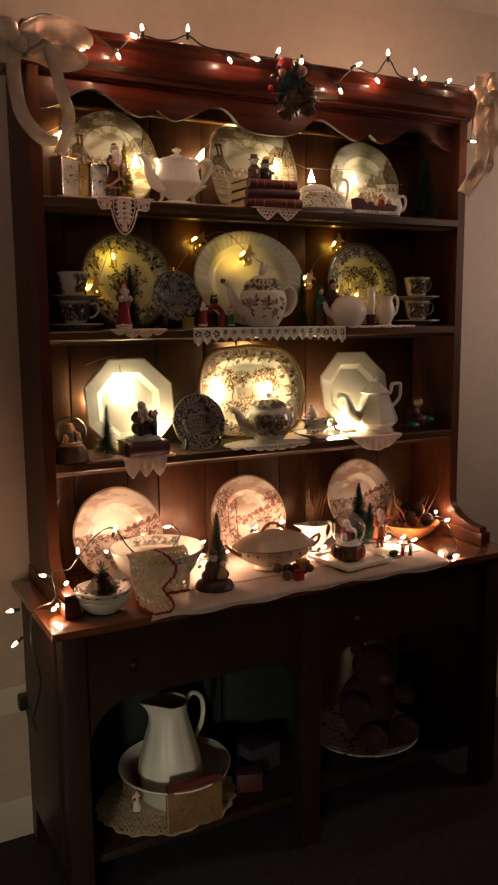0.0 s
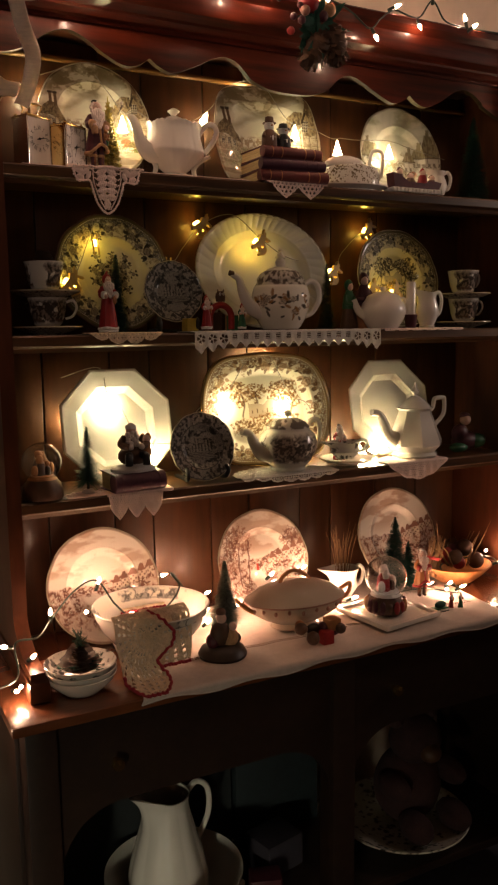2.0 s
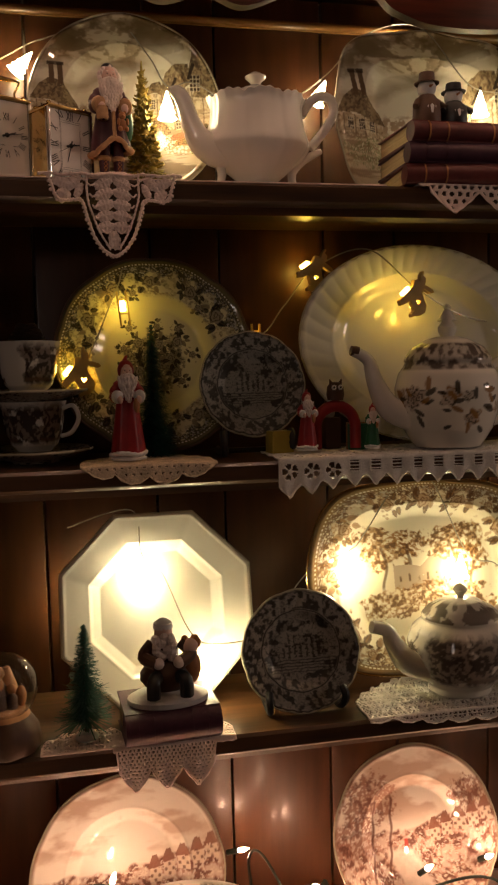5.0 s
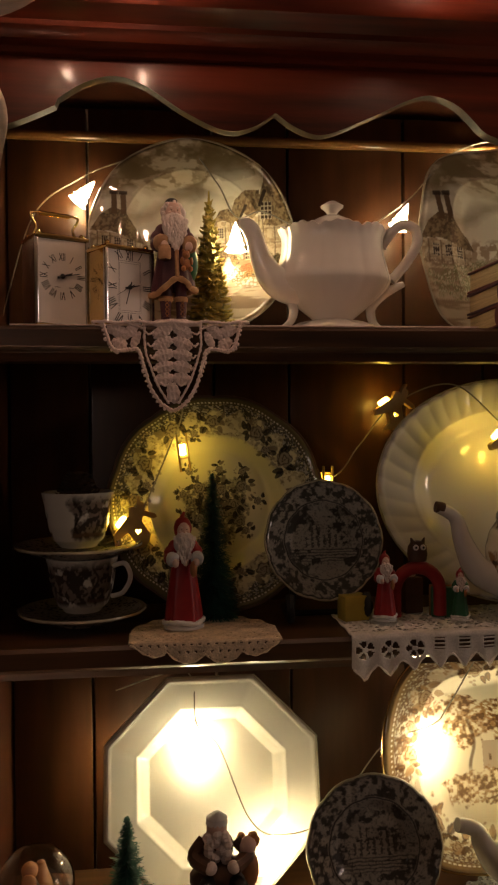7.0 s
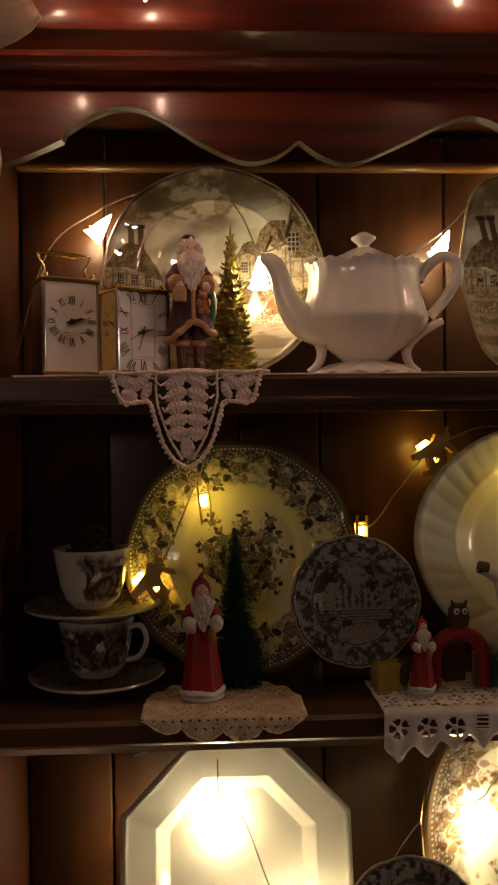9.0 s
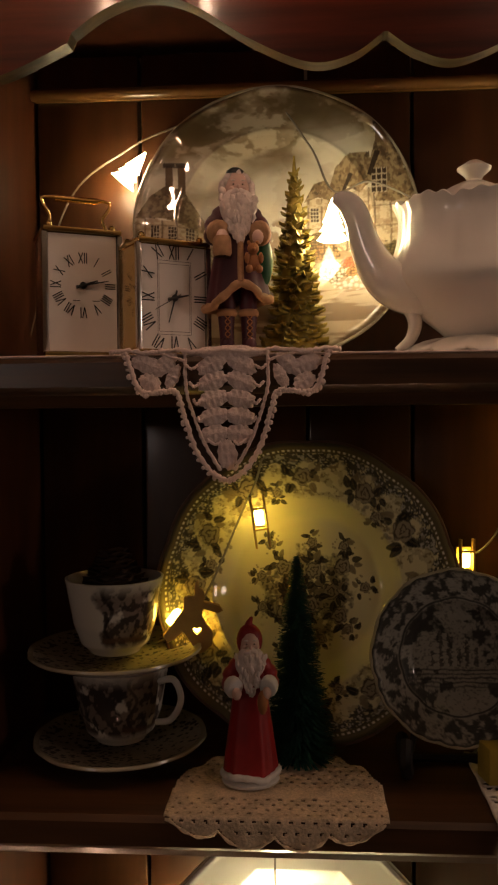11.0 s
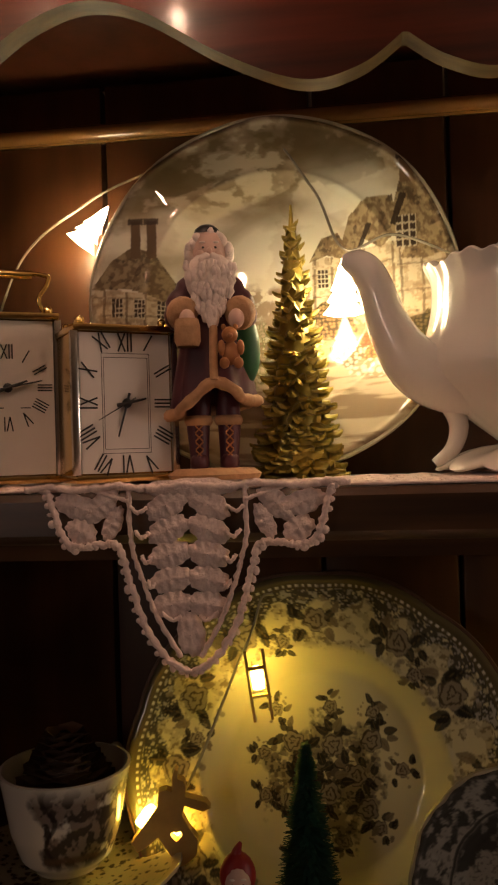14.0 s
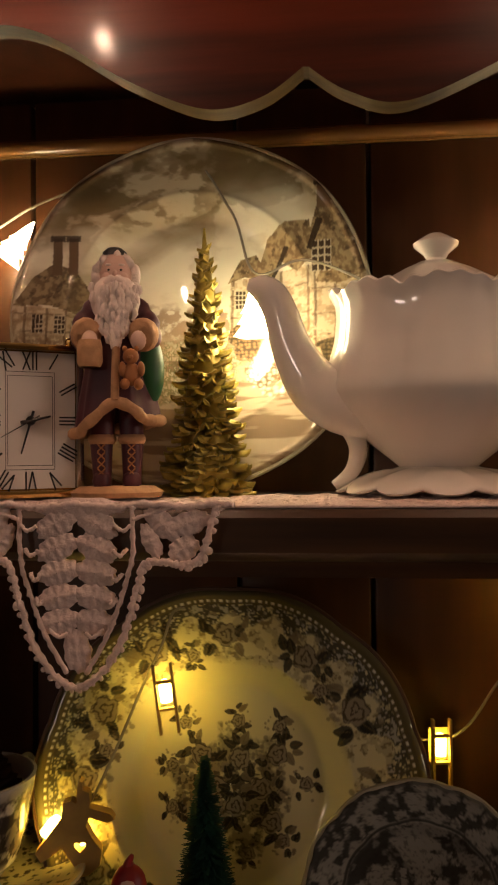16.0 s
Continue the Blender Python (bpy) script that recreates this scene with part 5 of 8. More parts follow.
pot = teapot("tall white pedestal teapot with a ruffled foot", pose(0.872, 2.185, S1 + 0.004),
       [(0.0225, 0.016), (0.028, 0.022)],
       [(0.0545, 0.118), (0.0515, 0.1235), (0.043, 0.128), (0.033, 0.1335), (0.022, 0.1395), (0.011, 0.1445), (0, 0.1448)], [(0.0078, 0.1435), (0.0062, 0.1465), (0.0078, 0.1495), (0.0138, 0.1545), (0.0142, 0.1565), (0.0088, 0.160), (0.005, 0.1622), (0, 0.1632)],
       [(-0.03, -0.004, 0.056), (-0.055, -0.006, 0.058), (-0.076, -0.008, 0.067), (-0.090, -0.01, 0.09), (-0.098, -0.012, 0.115), (-0.106, -0.013, 0.127), (-0.1175, -0.014, 0.131)], [0.02, 0.024, 0.022, 0.018, 0.0145, 0.012, 0.0108, 0.0105, 0.0085, 0.003],
       [(0.062, 0, 0.108), (0.073, 0, 0.124), (0.088, 0, 0.135), (0.104, 0, 0.131), (0.1075, 0, 0.113), (0.093, 0, 0.088), (0.074, 0, 0.066)], 0.0064, (WHITE, WHITE, WHITE),
       sy=0.82, flute=0.018, lobes=12,
       extras=[([(-0.080, -0.007, 0.049), (-0.068, -0.007, 0.0475), (-0.0555, -0.007, 0.0405), (-0.050, -0.007, 0.028), (-0.054, -0.007, 0.014), (-0.065, -0.007, 0.005)], 0.0046, 30, lambda t: 0.45 + 0.9 * math.sin(math.pi * min(1, 0.12 + t * 0.8))), ([(0.09, 0, 0.062), (0.078, 0, 0.057), (0.06, 0, 0.046), (0.048, 0, 0.031), (0.051, 0, 0.014), (0.063, 0, 0.0045)], 0.0046, 30, lambda t: 0.45 + 0.9 * math.sin(math.pi * min(1, 0.12 + t * 0.8)))])
wall = curve([(0.0235, 0.0155, 0), (0.0265, 0.0185, 0), (0.039, 0.0285, 0), (0.053, 0.040, 0), (0.065, 0.0515, 0), (0.0705, 0.060, 0), (0.0715, 0.0665, 0), (0.0685, 0.077, 0), (0.064, 0.094, 0), (0.0625, 0.108, 0), (0.063, 0.1165, 0), (0.0655, 0.1232, 0), (0.0665, 0.1258, 0), (0.0625, 0.1266, 0), (0.0585, 0.1235, 0), (0.0545, 0.118, 0)], 96)
turn = np.linspace(0, 2 * np.pi, 192, endpoint=False)
lobe = 1.6 * (np.abs(np.cos(4 * turn)) - 0.6) + 0.12 * np.cos(24 * turn + 0.6)
rows = []
for p in wall:
    up = min(1, max(0, (p.y - 0.102) / 0.022))
    amp = 0.007 + 0.012 * up + 0.012 * math.sin(min(1, max(0, (p.y - 0.03) / 0.08)) * math.pi)
    rows.append(np.stack([p.x * (1 + amp * lobe) * np.cos(turn), 0.82 * p.x * (1 + amp * lobe) * np.sin(turn), p.y + 0.0026 * up * lobe + 0.0012 * up * np.cos(30 * turn)], -1))
part("bowl", Shape().grid(np.array(rows), wrap=True), WHITE, pot, "lobed bowl with a scalloped rim", smooth=70)
frill, rows = np.abs(np.cos(6 * turn)) - 0.6, []
for r, z, w in ((0.023, 0.018, 0.0), (0.0245, 0.0165, 0.0), (0.029, 0.0155, 0.15), (0.037, 0.0135, 0.5), (0.047, 0.0108, 0.8), (0.0555, 0.0075, 1.0), (0.0605, 0.0045, 1.0), (0.062, 0.0025, 1.0), (0.060, 0.0012, 0.9), (0.052, 0.005, 0.8), (0.03, 0.011, 0.3)):
    rows.append(np.stack([r * (1 + 0.10 * w * frill) * np.cos(turn), 0.82 * r * (1 + 0.10 * w * frill) * np.sin(turn), np.maximum(0.0, z - 0.0034 * w * frill * (r > 0.03))], -1))
part("foot", Shape().grid(np.array(rows), wrap=True), WHITE, pot, "ruffled spreading foot", smooth=80)

flowered = teapot("brown flower-printed teapot on the lace runner", pose(1.123, 2.135, S2 + 0.006),
       [(0.045, 0.0), (0.05, 0.006), (0.062, 0.025), (0.0715, 0.055), (0.073, 0.08), (0.068, 0.1), (0.06, 0.112), (0.058, 0.118)],
       [(0.06, 0.116), (0.06, 0.121), (0.05, 0.135), (0.03, 0.146), (0.016, 0.15), (0.0, 0.15)], [(0.008, 0.149), (0.012, 0.156), (0.013, 0.163), (0.006, 0.172), (0.0, 0.173)],
       [(-0.05, 0, 0.04), (-0.085, 0, 0.055), (-0.105, 0, 0.09), (-0.115, 0, 0.12), (-0.137, 0, 0.133)], [0.021, 0.017, 0.0115, 0.008, 0.0066],
       [(0.058, 0, 0.103), (0.085, 0, 0.118), (0.107, 0, 0.105), (0.11, 0, 0.07), (0.09, 0, 0.04), (0.062, 0, 0.03)], 0.0066, (BROWNPRINT, WHITE, BROWNPRINT), sy=0.92,
       paint=lambda th, z: blend(bouquets(6, 0.07, 0.056, 0.025, (0.30, 0.15, 0.04), (0.035, 0.024, 0.012), 3)(th, z), (0.05, 0.03, 0.02), step(z, 0.104, 0.107) * step(z, 0.142, 0.139) * (0.45 + 0.5 * step(cloud(th * 0.06, z, 150, 2, 3), 0.4, 0.6))))
part("spout_tip", Shape().tube([(-0.1295, 0, 0.131), (-0.134, 0, 0.1325), (-0.139, 0, 0.1335)], [0.0074, 0.0074, 0.0066], 14), BROWN, flowered, "brown painted lip")
part("finial", Shape().lathe([(0.0135, 0.1715), (0.009, 0.178), (0.004, 0.187), (0.0055, 0.19), (0.002, 0.194), (0, 0.1945)], 16), WHITE, flowered)
teapot("grey scenic teapot with a domed lid on a lace doily", pose(1.149, 2.15, S3 + 0.005),
       [(0.045, 0.0), (0.045, 0.008), (0.06, 0.022), (0.074, 0.048), (0.0765, 0.07), (0.07, 0.09), (0.056, 0.102), (0.054, 0.106)],
       [(0.056, 0.104), (0.056, 0.11), (0.047, 0.12), (0.028, 0.13), (0.012, 0.133), (0.0, 0.133)], [(0.005, 0.132), (0.005, 0.137), (0.011, 0.145), (0.006, 0.152), (0.0, 0.154)],
       [(-0.05, -0.008, 0.04), (-0.085, -0.012, 0.05), (-0.108, -0.016, 0.08), (-0.118, -0.018, 0.1), (-0.142, -0.02, 0.108)], [0.023, 0.018, 0.013, 0.0095, 0.0085],
       [(0.055, 0.004, 0.095), (0.07, 0.006, 0.118), (0.093, 0.008, 0.118), (0.1, 0.008, 0.085), (0.085, 0.006, 0.05), (0.066, 0.004, 0.036)], 0.0066, (GREYPRINT, CREAM, GREYPRINT), sy=0.92,
       paint=lambda th, z: blend(landscape(0.075, 0.018, 0.098, (0.20, 0.15, 0.11), (0.045, 0.035, 0.03), 4, 0.9, 4.55)(th, z), (0.10, 0.07, 0.05), 0.85 * step(z, 0.106, 0.108) * step(z, 0.132, 0.128) * step(cloud(th * 0.05, z, 90, 6, 4), 0.42, 0.5)))
teapot("white eight-sided coffee pot with a square handle", pose(1.555, 2.15, S3 + 0.006, 0, 0, 22.5),
       [(0.062, 0.0), (0.066, 0.005), (0.058, 0.013), (0.077, 0.032), (0.077, 0.044), (0.06, 0.085), (0.047, 0.118), (0.046, 0.126), (0.053, 0.133), (0.049, 0.135)],
       [(0.045, 0.134), (0.041, 0.14), (0.027, 0.155), (0.012, 0.165), (0.0, 0.166)], [(0.009, 0.165), (0.007, 0.172), (0.011, 0.179), (0.005, 0.188), (0.003, 0.203), (0.0, 0.204)],
       [(-0.05, 0.02, 0.045), (-0.085, 0.034, 0.065), (-0.1, 0.04, 0.1), (-0.112, 0.046, 0.122), (-0.135, 0.056, 0.128)], [0.024, 0.017, 0.012, 0.009, 0.009],
       [(0.04, -0.016, 0.122), (0.056, -0.023, 0.128), (0.062, -0.025, 0.152), (0.07, -0.029, 0.156), (0.09, -0.037, 0.156), (0.095, -0.039, 0.150), (0.094, -0.039, 0.115), (0.084, -0.034, 0.098), (0.062, -0.025, 0.078)], 0.0062, (WHITE, WHITE, WHITE), seg=8, name="coffee_pot")
teapot("squat plain white teapot standing before a printed plate", pose(1.425, 2.125, S2 + 0.004),
       [(0.038, 0.0), (0.042, 0.004), (0.055, 0.025), (0.06, 0.045), (0.054, 0.065), (0.044, 0.078)], [(0.046, 0.077), (0.042, 0.084), (0.02, 0.094), (0.0, 0.096)], [(0.005, 0.095), (0.009, 0.101), (0.006, 0.107), (0.0, 0.108)],
       [(-0.04, 0.01, 0.03), (-0.066, 0.016, 0.045), (-0.078, 0.02, 0.075)], [0.014, 0.01, 0.007], [(0.04, 0, 0.07), (0.068, 0, 0.075), (0.075, 0, 0.045), (0.052, 0, 0.025)], 0.005, (WHITE, WHITE, WHITE))


def cup(label, m, r=0.0435, h=0.066, turn=0):
    """A cup on its saucer; the handle points along +x before the turn."""
    t = thing("cup", label, "cup", m @ pose(0, 0, 0, 0, 0, turn), "stacked cups")
    b = 0.012
    part("bowl", painted([(0.0, b), (0.022, b), (0.024, b + 0.003), (r * 0.7, b + 0.009), (r * 0.84, b + h * 0.4), (r * 0.93, b + h * 0.75), (r, b + h)], landscape(r, b + h * 0.12, b + h * 1.0, (0.13, 0.075, 0.05), (0.025, 0.017, 0.013), 7, 1.1, 5.3), 400, 0.0009, name="bowl"), None, t)
    part("lining", Shape().lathe([(r, b + h), (r - 0.002, b + h + 0.0004), (r * 0.88, b + h * 0.7), (r * 0.78, b + h * 0.4), (r * 0.62, b + 0.014), (0.0, b + 0.008)], 40), WHITE, t)
    part("handle", loop([(r * 0.97, 0, b + h * 0.85), (r + 0.014, 0, b + h * 0.9), (r + 0.021, 0, b + h * 0.66), (r + 0.011, 0, b + h * 0.38), (r * 0.9, 0, b + h * 0.3)], 0.003), WHITE, t)
    return t


SAUCERPRINT = transfer("dense_brown_transfer", (0.05, 0.035, 0.025), (0.42, 0.37, 0.29), scale=110, cover=0.72)


def saucer(label, m, r=0.076, mat=SAUCERPRINT):
    dishlet = solid("saucer", Shape().lathe([(0.0, 0.004), (0.03, 0.003), (0.031, 0.0), (0.034, 0.003), (r * 0.8, 0.009), (r, 0.016), (r - 0.001, 0.0185), (r * 0.78, 0.0125), (0.03, 0.0065), (0.0, 0.0065)], 44), mat, label, "saucer", m, "saucers of the stacked cups")
    part("rim", Shape().lathe([(r - 0.0002, 0.0155), (r + 0.0008, 0.0168), (r + 0.0002, 0.0188), (r - 0.0022, 0.0187), (r - 0.0045, 0.0178)], 72, flute=0.004, lobes=12), CHINAEDGE, dishlet, "pale worn rim")


for x, y, turn, z0 in ((0.564, 2.2, -25, S2), (1.735, 2.165, -5, S2)):
    saucer("brown-printed saucer under a stacked printed cup", pose(x, y, z0 + 0.001))
    cup("brown scenic teacup stacked on the middle shelf", pose(x, y, z0 + 0.004), turn=turn)
    saucer("brown-printed saucer balanced on the lower cup", pose(x - 0.004, y, z0 + 0.079))
    cup("brown scenic teacup on top of another cup", pose(x - 0.004, y, z0 + 0.082), turn=turn + (10 if x > 1 else 95))


def jug(label, m, mat, h, r, category="jug", neck=0.7, sy=1.0):
    t = thing("jug", label, category, m)
    body = [(r * 0.6, 0), (r * 0.68, h * 0.04), (r * 0.6, h * 0.08), (r, h * 0.4), (r * 0.9, h * 0.62), (r * neck, h * 0.82), (r * (neck + 0.14), h)]
    th = np.linspace(0, 2 * np.pi, 40, endpoint=False)
    rows = []
    for k, (rr, z) in enumerate(body + [(rr - 0.0025, z - 0.001) for rr, z in body[::-1][:5]]):
        lip = max(0, (z / h - 0.7) / 0.3)
        rows.append([((rr * (1 + lip * 0.75 * max(0, math.cos(a - math.pi)) ** 6)) * math.cos(a), sy * rr * math.sin(a), z + lip * h * 0.09 * max(0, math.cos(a - math.pi)) ** 4) for a in th])
    part("body", Shape().grid(np.array(rows), wrap=True), mat, t)
    part("handle", loop([(r * neck, 0, h * 0.94), (r * 1.25, 0, h * 1.0), (r * 1.55, 0, h * 0.78), (r * 1.35, 0, h * 0.45), (r * 0.97, 0, h * 0.34)], 0.005), mat, t)
    return t


jug("white lidless cream jug beside a candle", pose(1.575, 2.13, S2 + 0.003), WHITE, 0.095, 0.032)
jug("small white jug standing behind a sleigh ornament", pose(1.628, 2.165, S1 + 0.003, 0, 0, -5), WHITE, 0.072, 0.03)
boat = jug("grey-printed gravy boat with a curled handle", pose(1.315, 2.135, S3 + 0.02), GREYPRINT, 0.045, 0.045, "gravy boat", 0.95, 0.6)
saucer("shallow white saucer under the gravy boat", pose(1.32, 2.135, S3 + 0.004), 0.075, WHITE)

butter = thing("butter_dish", "brown-printed covered butter dish with a square handle", "butter dish", pose(1.338, 2.145, S1 + 0.002, 0, 0, -8))
part("base", Shape().lathe([(0.07, 0.0), (0.072, 0.004), (0.1, 0.012), (0.101, 0.015), (0.08, 0.012), (0.0, 0.011)], 40, sy=0.55), WHITE, butter)
lid = part("cover", Shape().lathe([(0.074, 0.012), (0.076, 0.016), (0.074, 0.05), (0.068, 0.06), (0.05, 0.066), (0.0, 0.068)], 40, sy=0.55), transfer("olive_transfer_china", (0.17, 0.12, 0.05), scale=110, cover=0.7), butter)
part("knob", loop([(0.05, 0, 0.06), (0.058, 0, 0.1), (0.086, 0, 0.1), (0.084, 0, 0.05), (0.072, 0, 0.035)], 0.005), WHITE, lid)
part("ridge", Shape().ball((-0.02, 0, 0.066), (0.055, 0.03, 0.022), seg=20), WHITE, lid)

tureen = thing("tureen", "oval white covered tureen with brown sprigs and handles", "tureen", pose(1.105, 2.045, TZ + 0.006, 0, 0, -4))
TB = [(0.06, 0.0), (0.064, 0.004), (0.056, 0.014), (0.085, 0.026), (0.115, 0.045), (0.126, 0.066), (0.128, 0.07), (0.122, 0.07)]
part("body", Shape().lathe(TB, 56, sy=0.68), SHADEDGLAZE, tureen)
tl = part("lid", Shape().lathe([(0.131, 0.071), (0.131, 0.075), (0.12, 0.081), (0.1, 0.096), (0.07, 0.108), (0.035, 0.115), (0.0, 0.117)], 56, sy=0.68), SHADEDGLAZE, tureen)
part("knob", loop([(-0.04, 0, 0.112), (-0.032, 0, 0.128), (-0.008, 0, 0.14), (0.02, 0, 0.132), (0.042, 0, 0.111)], 0.0046), TAN, tl, "brown gilded loop")
part("rim_band", Shape().lathe([(0.129, 0.0695), (0.1325, 0.0715), (0.1325, 0.0735), (0.129, 0.0755)], 56, sy=0.68), BLUSH, tureen, "brown painted line")
for sx in (-1, 1):
    part("handle", loop([(sx * 0.118, -0.02, 0.055), (sx * 0.142, -0.018, 0.07), (sx * 0.156, 0, 0.085), (sx * 0.142, 0.018, 0.07), (sx * 0.118, 0.02, 0.055)], 0.0052), TAN, tureen, "gilded handle")
for k in range(22):
    a = 2 * math.pi * k / 22
    part("sprig", Shape().ball((0.124 * math.cos(a), 0.124 * 0.68 * math.sin(a), 0.058 + 0.004 * (k % 2)), (0.005, 0.004, 0.0065), seg=6, rings=5), BLUSH, tureen)

bowl = thing("bowl", "large white bowl with a printed grey rim", "bowl", pose(0.735, 2.065, TZ + 0.004))
part("wall", Shape().lathe([(0.05, 0.0), (0.055, 0.002), (0.054, 0.01), (0.085, 0.03), (0.115, 0.065), (0.127, 0.095), (0.134, 0.112), (0.132, 0.114), (0.122, 0.094), (0.105, 0.06), (0.07, 0.026), (0.0, 0.02)], 64), WHITE, bowl)
part("printed_band", painted([(0.1165, 0.0845), (0.1215, 0.0955), (0.1305, 0.1122)], landscape(0.13, 0.085, 0.113, (0.30, 0.29, 0.27), (0.09, 0.085, 0.08), 9, 0.85), 320, 0.0012, name="printed_band"), None, bowl, "grey landscape border")
part("outer_band", painted([(0.1275, 0.0925), (0.1352, 0.1115)], landscape(0.13, 0.09, 0.114, (0.30, 0.29, 0.27), (0.09, 0.085, 0.08), 5, 0.6), 240, 0.0015, name="outer_band"), None, bowl, "grey landscape border")

stack = thing("bowl_stack", "stack of small grey-green bowls holding a pine cone", "bowls", pose(0.535, 1.945, TZ + 0.001))
for k in range(3):
    z = 0.011 * k
    part("bowl", Shape().lathe([(0.035, z), (0.038, z + 0.001), (0.05, z + 0.012), (0.068, z + 0.03), (0.074, z + 0.042), (0.0725, z + 0.043), (0.06, z + 0.028), (0.035, z + 0.008), (0.0, z + 0.006)], 40), GREYPRINT if k == 2 else WHITE, stack)


def pine_cone(m, h=0.05, r=0.024, label="brown pine cone", n=60):
    s = Shape().lathe([(0.004, 0), (r * 0.6, h * 0.15), (r * 0.5, h * 0.6), (0.003, h)], 10)
    for k in range(n):
        t, a = k / n, k * 2.4
        rr = r * (1.05 - 0.75 * t) * (0.55 + 0.45 * min(1, t * 6))
        c, q = Vector((math.cos(a), math.sin(a), 0)), Vector((-math.sin(a), math.cos(a), 0))
        b, w = Vector((0, 0, h * (0.08 + 0.85 * t))), 0.3 * r
        s.add([b + c * rr * 0.4 - q * w * 0.4, b + c * rr * 0.4 + q * w * 0.4, b + c * rr + q * w + Vector((0, 0, 0.1 * h)), b + c * rr * 1.15 + Vector((0, 0, 0.15 * h)), b + c * rr - q * w + Vector((0, 0, 0.1 * h))], [(0, 1, 2, 3, 4)])
    return solid("pine_cone", s, CONE, label, "pine cone", m)


pine_cone(pose(0.535, 1.945, TZ + 0.04), 0.06, 0.045, "dark pine cone lying in a stack of bowls")


def sprigs(m, n, spread, h, mat, label, seed=1, up=0.5):
    """A tuft of evergreen twigs."""
    g = random.Random(seed)
    s = Shape()
    for k in range(n):
        a, l = g.uniform(0, 6.283), g.uniform(0.5, 1)
        tip = Vector((math.cos(a) * spread * l, math.sin(a) * spread * l, h * g.uniform(up, 1)))
        s.tube([(0, 0, 0.002), tip * 0.55 + Vector((0, 0, 0.008)), tip], [0.0012, 0.001, 0.0005], 4)
        for j in range(14):
            p = tip * (0.25 + 0.75 * j / 14)
            d = Vector((g.uniform(-1, 1), g.uniform(-1, 1), g.uniform(-0.3, 1))).normalized() * 0.012
            e = Vector((g.uniform(-1, 1), g.uniform(-1, 1), g.uniform(-1, 1))) * 0.0012
            s.add([p - e, p + e, p + d], [(0, 1, 2)])
    return solid("evergreen_sprig", s, mat, label, "greenery", m)


sprigs(pose(0.535, 1.945, TZ + 0.045), 16, 0.06, 0.035, PINE, "dark evergreen sprigs round a pine cone", 3, 0.1)
sprigs(pose(0.535, 1.945, TZ + 0.09), 9, 0.034, 0.045, PINE, "stiff dark sprig rising from a pine cone", 4, 0.6)
pine_cone(pose(0.56, 2.2, S2 + 0.13), 0.052, 0.034, "dark pine cone standing in a teacup", 90)
sprigs(pose(1.731, 2.165, S2 + 0.14), 8, 0.028, 0.03, BROWN, "dried brown sprigs in a teacup", 6, 0.3)

jug("white sauce jug holding dried grasses", pose(1.325, 2.16, TZ + 0.004), WHITE, 0.085, 0.043, "jug", 0.95, 0.8)
twig = Shape()
for k in range(26):
    a, b = rng.uniform(-0.03, 0.03), rng.uniform(-0.02, 0.02)
    twig.tube([(a * 0.4, b * 0.4, 0.02), (a, b, 0.12), (a * 1.6 + rng.uniform(-0.01, 0.01), b * 1.4, rng.uniform(0.15, 0.19))], [0.0012, 0.001, 0.0005], 4)
solid("dried_grass", twig, WICKER, "bundle of dried straw in a white jug", "dried grass", pose(1.325, 2.165, TZ + 0.02))

# ---- clocks ----


def numeral_strokes(n):
    """Strokes of a Roman numeral, as line ends in a box one high."""
    glyph = {"I": [((0, 0), (0, 1))], "V": [((-0.2, 1), (0, 0)), ((0, 0), (0.2, 1))], "X": [((-0.2, 0), (0.2, 1)), ((-0.2, 1), (0.2, 0))]}
    text = ["I", "II", "III", "IIII", "V", "VI", "VII", "VIII", "IX", "X", "XI", "XII"][n - 1]
    wide = {"I": 0.2, "V": 0.5, "X": 0.5}
    total, at, out = sum(wide[c] for c in text), 0, []
    for c in text:
        mid = at + wide[c] / 2 - total / 2
        out += [((a + mid, b - 0.5), (p + mid, q - 0.5)) for (a, b), (p, q) in glyph[c]]
        at += wide[c]
    return out


